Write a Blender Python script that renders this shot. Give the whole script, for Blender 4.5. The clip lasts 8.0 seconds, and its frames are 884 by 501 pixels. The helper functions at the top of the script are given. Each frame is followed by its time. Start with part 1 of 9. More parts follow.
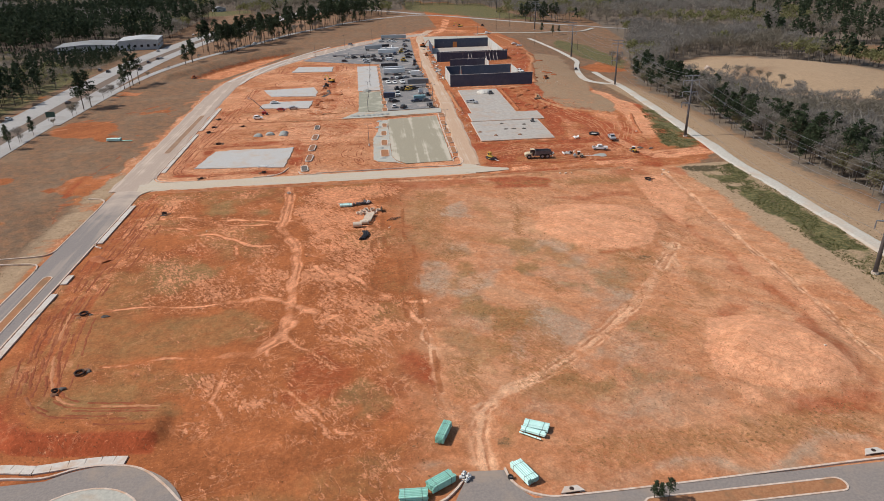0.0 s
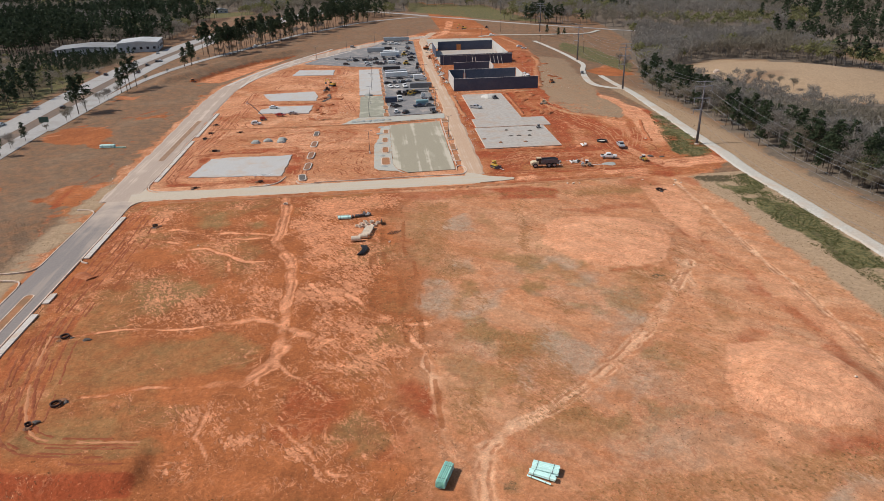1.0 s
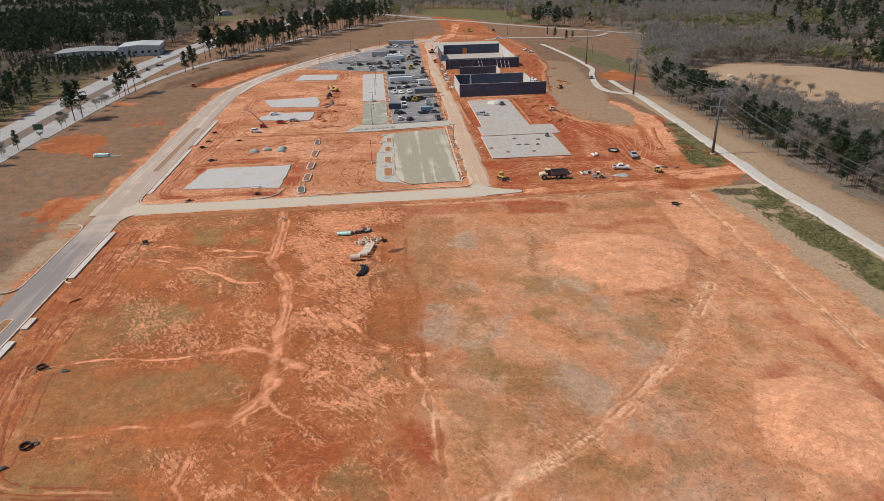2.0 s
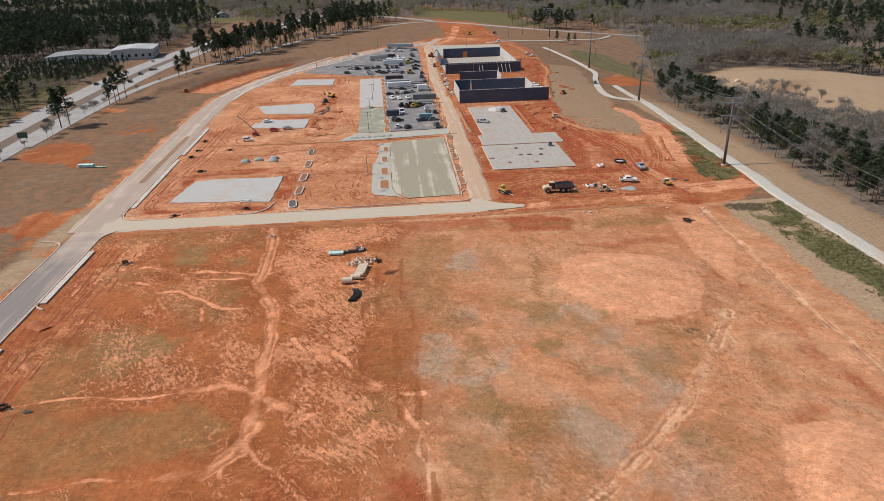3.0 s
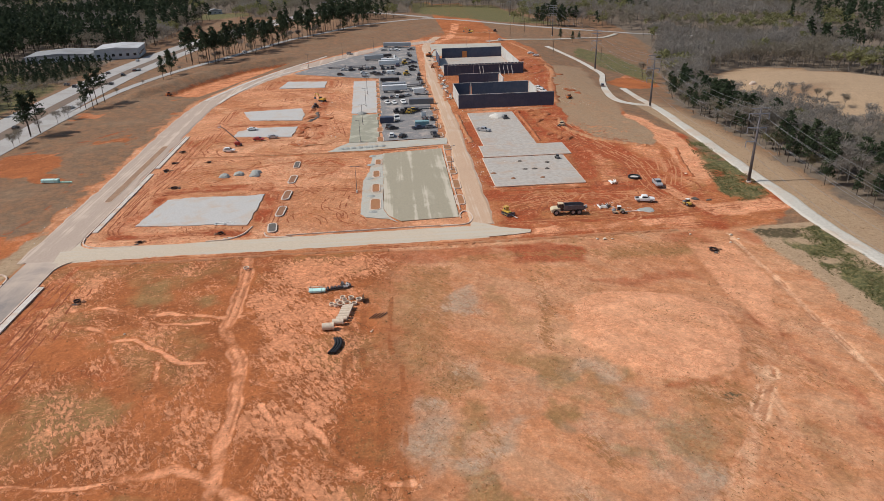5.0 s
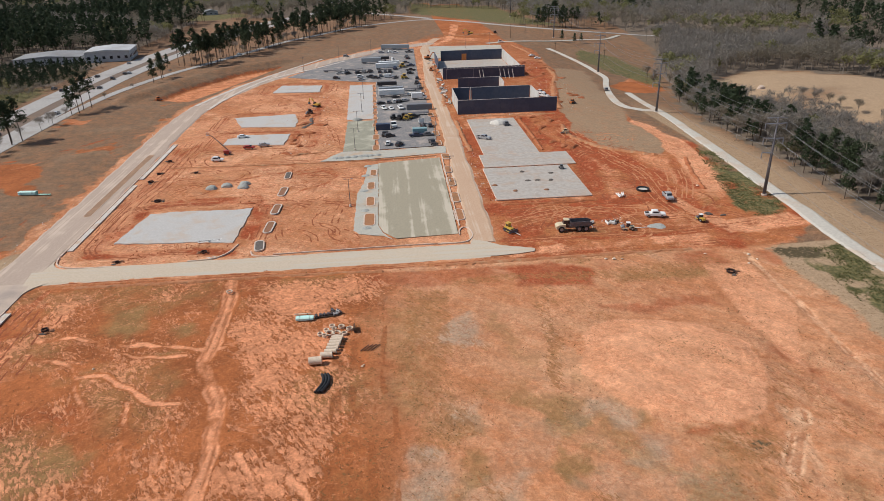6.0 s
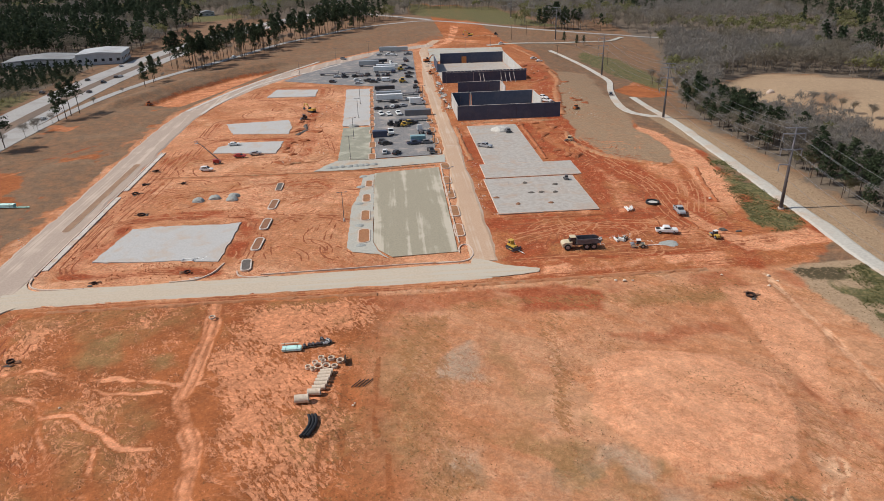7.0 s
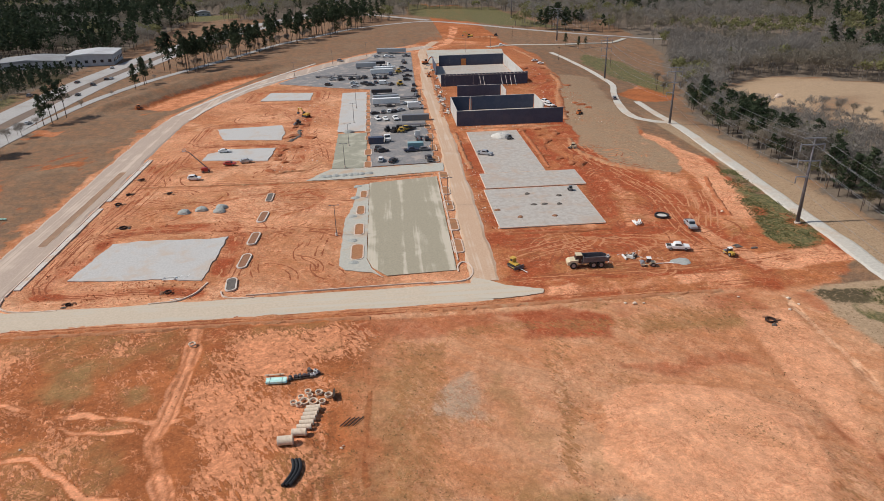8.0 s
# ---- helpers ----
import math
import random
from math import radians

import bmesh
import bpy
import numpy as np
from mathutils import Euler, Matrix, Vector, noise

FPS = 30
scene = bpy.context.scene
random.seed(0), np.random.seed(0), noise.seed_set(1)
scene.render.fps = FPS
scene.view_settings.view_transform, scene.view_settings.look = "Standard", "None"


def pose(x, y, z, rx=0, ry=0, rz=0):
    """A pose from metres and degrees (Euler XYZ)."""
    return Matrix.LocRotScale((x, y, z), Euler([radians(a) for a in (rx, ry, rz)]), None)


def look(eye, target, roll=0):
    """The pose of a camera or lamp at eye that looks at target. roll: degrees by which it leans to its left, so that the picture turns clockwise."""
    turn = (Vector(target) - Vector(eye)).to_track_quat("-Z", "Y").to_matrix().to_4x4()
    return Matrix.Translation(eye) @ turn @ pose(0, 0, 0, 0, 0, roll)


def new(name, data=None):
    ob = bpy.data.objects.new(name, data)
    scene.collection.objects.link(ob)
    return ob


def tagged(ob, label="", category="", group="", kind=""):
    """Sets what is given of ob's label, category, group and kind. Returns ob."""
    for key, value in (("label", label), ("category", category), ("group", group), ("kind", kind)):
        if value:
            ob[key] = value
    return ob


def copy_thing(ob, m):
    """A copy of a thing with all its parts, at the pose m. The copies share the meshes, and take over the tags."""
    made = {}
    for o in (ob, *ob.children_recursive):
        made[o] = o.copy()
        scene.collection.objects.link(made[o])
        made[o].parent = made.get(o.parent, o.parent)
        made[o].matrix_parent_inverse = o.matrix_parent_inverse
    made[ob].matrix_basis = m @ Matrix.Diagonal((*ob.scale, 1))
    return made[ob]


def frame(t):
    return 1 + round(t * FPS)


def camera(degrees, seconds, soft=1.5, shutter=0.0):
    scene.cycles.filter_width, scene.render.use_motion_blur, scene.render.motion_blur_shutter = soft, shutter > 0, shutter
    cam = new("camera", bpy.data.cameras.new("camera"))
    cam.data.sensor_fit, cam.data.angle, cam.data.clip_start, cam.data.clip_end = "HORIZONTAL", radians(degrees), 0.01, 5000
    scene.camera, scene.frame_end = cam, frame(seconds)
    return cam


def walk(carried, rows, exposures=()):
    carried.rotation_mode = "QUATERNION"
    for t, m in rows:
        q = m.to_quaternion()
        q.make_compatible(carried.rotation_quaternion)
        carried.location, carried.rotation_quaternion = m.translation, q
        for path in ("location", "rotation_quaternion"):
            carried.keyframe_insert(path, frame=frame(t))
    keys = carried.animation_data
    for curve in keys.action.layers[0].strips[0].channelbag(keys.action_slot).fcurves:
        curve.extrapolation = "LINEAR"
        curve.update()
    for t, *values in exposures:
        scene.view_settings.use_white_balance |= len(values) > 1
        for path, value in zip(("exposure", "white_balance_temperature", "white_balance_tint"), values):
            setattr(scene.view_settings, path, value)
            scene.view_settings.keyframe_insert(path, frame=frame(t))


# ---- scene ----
cam = camera(66.6, 8.0, 0.8)
PATH = [
    (0, (-0.011, -0.06, 74.977), (0.15, 1.75, 74.142), -1.4),
    (0.5, (0.56, 4.517, 74.972), (0.72, 6.327, 74.137), -1.4),
    (1, (1.224, 9.664, 75.004), (1.375, 11.476, 74.171), -1.4),
    (1.5, (1.945, 14.999, 75.033), (2.082, 16.813, 74.202), -1.5),
    (3, (4.457, 33.112, 75.373), (4.589, 34.928, 74.546), -1.5),
    (3.5, (5.205, 38.916, 75.392), (5.337, 40.732, 74.565), -1.5),
    (4, (5.962, 44.883, 75.395), (6.093, 46.693, 74.556), -1.5),
    (4.5, (6.706, 50.848, 75.386), (6.837, 52.658, 74.546), -1.5),
    (6, (8.931, 70.064, 75.211), (9.064, 71.874, 74.37), -1.5),
    (6.5, (9.66, 76.51, 75.151), (9.793, 78.32, 74.311), -1.5),
    (7, (10.304, 82.179, 75.083), (10.437, 83.989, 74.242), -1.5),
    (7.5, (10.937, 87.748, 74.984), (11.072, 89.558, 74.142), -1.5),
    (8, (11.633, 93.561, 74.887), (11.768, 95.37, 74.045), -1.4),
]
walk(cam, [(t, look(eye, target, roll)) for t, eye, target, roll in PATH])

# ---- daylight: midday spring sun from the side, clear sky ----
SUN_UP, SUN_FROM = radians(48), radians(-88)   # height, and bearing from +y towards +x
world = bpy.data.worlds.new("daylight")
scene.world = world
world.use_nodes = True
wn = world.node_tree
sky = wn.nodes.new("ShaderNodeTexSky")
sky.sky_type, sky.sun_disc = "NISHITA", False
sky.sun_elevation, sky.sun_rotation = SUN_UP, SUN_FROM
sky.air_density, sky.dust_density = 1.0, 1.2
wn.nodes["Background"].inputs[1].default_value = 0.085
wn.links.new(sky.outputs[0], wn.nodes["Background"].inputs[0])
sun = new("sun", bpy.data.lights.new("sun", "SUN"))
sun.data.energy, sun.data.angle, sun.data.color = 3.3, radians(0.6), (1.0, 0.96, 0.90)
sun.matrix_world = look((500 * math.sin(SUN_FROM) * math.cos(SUN_UP), 500 * math.cos(SUN_FROM) * math.cos(SUN_UP), 500 * math.sin(SUN_UP)), (0, 0, 0))
scene.view_settings.exposure = 0.20

# ---- shape tools ----
class Geo:
    """Collects vertices and faces of one mesh."""

    def __init__(self):
        self.v, self.f = [], []

    def loft(self, rings, caps=True):
        n, b = len(rings[0]), len(self.v)
        for r in rings:
            self.v += [tuple(p) for p in r]
        for k in range(len(rings) - 1):
            for i in range(n):
                j = (i + 1) % n
                self.f.append((b + k * n + i, b + k * n + j, b + (k + 1) * n + j, b + (k + 1) * n + i))
        if caps:
            self.f.append(tuple(b + i for i in reversed(range(n))))
            self.f.append(tuple(b + (len(rings) - 1) * n + i for i in range(n)))
        return self

    def box(self, cx, cy, z0, sx, sy, sz, ch=0.04, rz=0.0, top=1.0):
        """A box standing on z0 with chamfered edges; top: how much narrower it is above."""
        ch = min(ch, sx * 0.3, sy * 0.3, sz * 0.3)
        c, s = math.cos(rz), math.sin(rz)

        def ring(z, w, d):
            return [(cx + c * x - s * y, cy + s * x + c * y, z) for x, y in ((-w, -d), (w, -d), (w, d), (-w, d))]
        a, b = sx / 2, sy / 2
        return self.loft([ring(z0, a - ch, b - ch), ring(z0 + ch, a, b), ring(z0 + sz - ch, a * top, b * top), ring(z0 + sz, a * top - ch, b * top - ch)])

    def tube(self, pts, r, n=8, r2=None, caps=True):
        """A round bar along points; r to r2."""
        pts = [Vector(p) for p in pts]
        r2 = r if r2 is None else r2
        rings = []
        for i, p in enumerate(pts):
            d = (pts[min(i + 1, len(pts) - 1)] - pts[max(i - 1, 0)]).normalized()
            a = d.orthogonal().normalized() if abs(d.z) > 0.99 else Vector((0, 0, 1)).cross(d).normalized()
            b = d.cross(a)
            k = r + (r2 - r) * i / max(1, len(pts) - 1)
            rings.append([p + a * (k * math.cos(2 * math.pi * j / n)) + b * (k * math.sin(2 * math.pi * j / n)) for j in range(n)])
        return self.loft(rings, caps)

    def pipe(self, p, q, r, wall, n=14):
        """A hollow pipe from p to q."""
        p, q = Vector(p), Vector(q)
        d = (q - p).normalized()
        a = d.orthogonal().normalized()
        b = d.cross(a)

        def ring(c, k):
            return [c + a * (k * math.cos(2 * math.pi * j / n)) + b * (k * math.sin(2 * math.pi * j / n)) for j in range(n)]
        rings = [ring(p, r - wall), ring(p, r), ring(q, r), ring(q, r - wall), ring(p, r - wall)]
        return self.loft(rings, False)

    def prism(self, pts, z0, z1, inset=0.0):
        """A flat shape, counterclockwise, raised from z0 to z1."""
        cx, cy = sum(p[0] for p in pts) / len(pts), sum(p[1] for p in pts) / len(pts)
        top = [(x + (cx - x) * inset, y + (cy - y) * inset, z1) for x, y in pts]
        return self.loft([[(x, y, z0) for x, y in pts], top])

    def blob(self, cx, cy, z0, rx, ry, h, n=12, k=4, rough=0.15, rnd=random):
        """A heap."""
        rings = []
        ph = rnd.random() * 9
        for i in range(k + 1):
            u = i / k
            s = math.cos(u * 1.45) if i else 1.0
            rings.append([(cx + rx * s * (1 + rough * math.sin(3 * a + ph + u) * (1 - u) + rough * (rnd.random() - 0.5)) * math.cos(a),
                           cy + ry * s * (1 + rough * math.sin(3 * a + ph + u) * (1 - u) + rough * (rnd.random() - 0.5)) * math.sin(a),
                           z0 + h * math.sin(u * 1.45) * (1 + rough * (rnd.random() - 0.5) * (1 if i else 0))) for a in [2 * math.pi * j / n for j in range(n)]])
        return self.loft(rings)

    def mesh(self, name, mat=None, smooth=False):
        me = bpy.data.meshes.new(name)
        me.from_pydata(self.v, [], self.f)
        me.validate()
        if mat:
            me.materials.append(mat)
        if smooth:
            me.polygons.foreach_set("use_smooth", [True] * len(me.polygons))
        return me


def thing(name, m, label, category, group="", kind=""):
    ob = new(name)
    ob.matrix_basis = m
    ob.empty_display_size = 0.3
    return tagged(ob, label, category, group, kind)


def part(name, geo, mat, parent, label="", smooth=False):
    """One mesh under a thing or a part."""
    ob = new(name, geo.mesh(name, mat, smooth))
    ob.parent = parent
    if label:
        tagged(ob, label)
    return ob


def solid(name, geo, mat, label, category, group="", kind="", smooth=False, m=None):
    """A thing of one mesh."""
    ob = new(name, geo.mesh(name, mat, smooth))
    if m is not None:
        ob.matrix_basis = m
    return tagged(ob, label, category, group, kind)


def smooth_line(pts, step=2.0):
    """A soft line through points (Catmull-Rom)."""
    P = [Vector((*p[:2], 0)) for p in pts]
    P = [P[0] * 2 - P[1]] + P + [P[-1] * 2 - P[-2]]
    out = []
    for i in range(1, len(P) - 2):
        a, b, c, d = P[i - 1:i + 3]
        n = max(1, int((c - b).length / step))
        for k in range(n):
            u = k / n
            out.append(0.5 * (2 * b + (c - a) * u + (2 * a - 5 * b + 4 * c - d) * u * u + (3 * b - a - 3 * c + d) * u ** 3))
    out.append(P[-2])
    return [(p.x, p.y) for p in out]


def offset(line, d):
    """A line d to the left of another."""
    out = []
    for i, (x, y) in enumerate(line):
        x0, y0 = line[max(i - 1, 0)]
        x1, y1 = line[min(i + 1, len(line) - 1)]
        k = math.hypot(x1 - x0, y1 - y0) or 1
        out.append((x - (y1 - y0) / k * d, y + (x1 - x0) / k * d))
    return out


# ---- smooth noise for the lie of the land ----
def hash2(ix, iy, seed):
    h = (ix.astype(np.int64) * 374761393 + iy.astype(np.int64) * 668265263 + seed * 1442695041) & 0x7FFFFFFF
    h = ((h ^ (h >> 13)) * 1274126177) & 0x7FFFFFFF
    return ((h ^ (h >> 16)) & 0xFFFF) / 65535.0


def vnoise(x, y, size, seed=0):
    x, y = x / size, y / size
    ix, iy = np.floor(x), np.floor(y)
    fx, fy = x - ix, y - iy
    fx, fy = fx * fx * (3 - 2 * fx), fy * fy * (3 - 2 * fy)
    a, b, c, d = hash2(ix, iy, seed), hash2(ix + 1, iy, seed), hash2(ix, iy + 1, seed), hash2(ix + 1, iy + 1, seed)
    return (a + (b - a) * fx) * (1 - fy) + (c + (d - c) * fx) * fy


def fbm(x, y, size, octaves=4, seed=0):
    s, w, t = 0, 1.0, 0
    for k in range(octaves):
        s = s + w * vnoise(x + 17.3 * k, y - 9.1 * k, size / 2 ** k, seed + k)
        t += w
        w *= 0.5
    return s / t


def step(v, a, b):
    u = np.clip((v - a) / (b - a), 0, 1)
    return u * u * (3 - 2 * u)


def line_dist(x, y, pts):
    """Distance from each place to a line."""
    best = np.full(x.shape, 1e9)
    for (ax, ay), (bx, by) in zip(pts, pts[1:]):
        dx, dy = bx - ax, by - ay
        u = np.clip(((x - ax) * dx + (y - ay) * dy) / (dx * dx + dy * dy), 0, 1)
        best = np.minimum(best, np.hypot(x - ax - u * dx, y - ay - u * dy))
    return best


def inside(x, y, pts):
    """Signed distance to an outline: negative inside."""
    d = line_dist(x, y, pts + pts[:1])
    odd = np.zeros(x.shape, bool)
    for (ax, ay), (bx, by) in zip(pts, pts[1:] + pts[:1]):
        if ay != by:
            odd ^= ((ay > y) != (by > y)) & (x < (bx - ax) * (y - ay) / (by - ay) + ax)
    return np.where(odd, -d, d)


def roughen(pts, amp=0.5, gap=2.0, seed=1):
    """An outline with an uneven edge."""
    rnd, out = random.Random(seed), []
    for (ax, ay), (bx, by) in zip(pts, pts[1:] + pts[:1]):
        n = max(1, int(math.hypot(bx - ax, by - ay) / gap))
        for i in range(n):
            k = amp if i else amp * 0.4
            out.append((ax + (bx - ax) * i / n + rnd.uniform(-k, k), ay + (by - ay) * i / n + rnd.uniform(-k, k)))
    return out


def oval(x, y, cx, cy, rx, ry, turn=0.0):
    """1 on the rim of an oval, 0 in its middle."""
    c, s = math.cos(turn), math.sin(turn)
    u, v = (x - cx) * c + (y - cy) * s, -(x - cx) * s + (y - cy) * c
    return np.hypot(u / rx, v / ry)


# ---- the lie of the land ----
BASIN = [(-116, 446), (-107, 478), (-86, 519), (-62, 540), (-71, 515), (-89, 463), (-98, 440)]
FIELD = [(190, 422), (198, 469), (228, 497), (254, 517), (288, 506), (330, 440), (325, 350), (275, 325), (232, 345), (216, 382), (208, 410)]


BERM = [(-76, 118), (-72, 106), (-68.5, 100), (-63, 96.2), (-55, 94.6), (-47, 94.2), (-40.5, 93.7)]


def berm_side(x, y):
    """Distance to the crest of the cut bank, and which side: 1 towards the road."""
    d = line_dist(x, y, BERM)
    crest = np.interp(x, [p[0] for p in BERM], [p[1] for p in BERM])
    return d, np.where(y < crest, 1.0, -1.0)


def land(x, y):
    """Height of the ground."""
    x, y = np.asarray(x, float), np.asarray(y, float)
    z = -6.0 * step(x, 100, 160) * step(y, 300, 460) * (1 - step(y, 560, 680))
    z = z - 5.0 * step(x, 150, 240) * (1 - step(y, 600, 800))
    z = z + 1.0 * (1 - step(oval(x, y, 62, 172, 21, 20), 0.55, 1.05))
    z = z + 1.6 * (1 - step(oval(x, y, 77, 105, 14, 13), 0.5, 1.1))
    b = inside(x, y, BASIN)
    z = z - 2.2 * (1 - step(b, -1, 3))
    z = z + 2.6 * step(b, 1, 12) * (1 - step(b, 14, 26)) * (1 - step(x - (y - 480) * 0.62, -112, -100))
    d, side = berm_side(x, y)
    z = z + 1.5 * np.where(side > 0, 1 - step(d, 0.2, 3.4), 1 - step(d, 0.5, 14)) * step(-x, 38.5, 42) * (1 - step(y, 104, 118))
    z = z + 14 * step(np.hypot(x, y - 300), 700, 1500)
    z = z + 6.5 * (1 - step(oval(x, y, 262, 425, 85, 85), 0.35, 0.95))
    return z


def lie(x, y):
    return float(land(np.array([x]), np.array([y]))[0])

# ---- materials ----
def material(name):
    m = bpy.data.materials.new(name)
    m.use_nodes = True
    return m, m.node_tree, m.node_tree.nodes["Principled BSDF"]


def mixed(nt, fac, a, b, mode="MIX"):
    """Mix of two colours; each of the three is a socket or a value."""
    n = nt.nodes.new("ShaderNodeMix")
    n.data_type, n.blend_type = "RGBA", mode
    for i, v in ((0, fac), (6, a), (7, b)):
        if hasattr(v, "is_linked"):
            nt.links.new(v, n.inputs[i])
        else:
            n.inputs[i].default_value = v if i == 0 else (*v, 1)
    return n.outputs[2]


def maths(nt, op, a, b=0.0, c=0.0, clamp=False):
    n = nt.nodes.new("ShaderNodeMath")
    n.operation, n.use_clamp = op, clamp
    for i, v in enumerate((a, b, c)):
        if hasattr(v, "is_linked"):
            nt.links.new(v, n.inputs[i])
        else:
            n.inputs[i].default_value = v
    return n.outputs[0]


def grain(nt, coord, scale, detail=4.0, rough=0.6, distort=0.0):
    n = nt.nodes.new("ShaderNodeTexNoise")
    n.inputs["Scale"].default_value, n.inputs["Detail"].default_value = scale, detail
    n.inputs["Roughness"].default_value, n.inputs["Distortion"].default_value = rough, distort
    if coord is not None:
        nt.links.new(coord, n.inputs["Vector"])
    return n.outputs["Fac"]


def soft(nt, v, a, b):
    """0 below a, 1 above b."""
    n = nt.nodes.new("ShaderNodeMapRange")
    n.interpolation_type = "SMOOTHSTEP"
    n.inputs["From Min"].default_value, n.inputs["From Max"].default_value = a, b
    nt.links.new(v, n.inputs["Value"])
    return n.outputs["Result"]


def place(nt):
    n = nt.nodes.new("ShaderNodeNewGeometry")
    return n.outputs["Position"]


def local(nt):
    n = nt.nodes.new("ShaderNodeTexCoord")
    return n.outputs["Object"]


def relief(nt, bsdf, height, strength, dist):
    n = nt.nodes.new("ShaderNodeBump")
    n.inputs["Strength"].default_value, n.inputs["Distance"].default_value = strength, dist
    nt.links.new(height, n.inputs["Height"])
    nt.links.new(n.outputs[0], bsdf.inputs["Normal"])


def surface(name, colour, second, size=0.5, rough=0.8, metal=0.0, stain=None, stain_size=8.0, bump=0.3, dist=0.02, here=True, vary=0.0, spec=0.3):
    """A worn surface: two tones at grain size, a stain at large size, fine relief; vary: tone shift from piece to piece."""
    m, nt, b = material(name)
    co = place(nt) if here else local(nt)
    g = grain(nt, co, 1 / size, 5, 0.65)
    col = mixed(nt, soft(nt, g, 0.3, 0.7), colour, second)
    if stain:
        s = grain(nt, co, 1 / stain_size, 5, 0.6, 0.4)
        col = mixed(nt, maths(nt, "MULTIPLY", soft(nt, s, 0.48, 0.68), 0.75), col, stain)
    if vary:
        info = nt.nodes.new("ShaderNodeObjectInfo")
        k = maths(nt, "MULTIPLY_ADD", info.outputs["Random"], vary, 1 - vary / 2)
        v = nt.nodes.new("ShaderNodeCombineColor")
        for i in range(3):
            nt.links.new(k, v.inputs[i])
        col = mixed(nt, 1.0, col, v.outputs[0], "MULTIPLY")
    nt.links.new(col, b.inputs["Base Color"])
    b.inputs["Roughness"].default_value, b.inputs["Metallic"].default_value = rough, metal
    b.inputs["Specular IOR Level"].default_value = spec
    if bump:
        relief(nt, b, g, bump, dist)
    return m


def paint(name, colour, rough=0.35, metal=0.0, dirt=0.25):
    """Machine or car paint with a film of red dust."""
    m, nt, b = material(name)
    co = local(nt)
    g = grain(nt, co, 1.3, 5, 0.7)
    col = mixed(nt, maths(nt, "MULTIPLY", soft(nt, g, 0.42, 0.75), dirt), colour, (0.34, 0.17, 0.09))
    nt.links.new(col, b.inputs["Base Color"])
    r = maths(nt, "MULTIPLY_ADD", g, 0.3, rough - 0.1, clamp=True)
    nt.links.new(r, b.inputs["Roughness"])
    b.inputs["Metallic"].default_value = metal
    return m


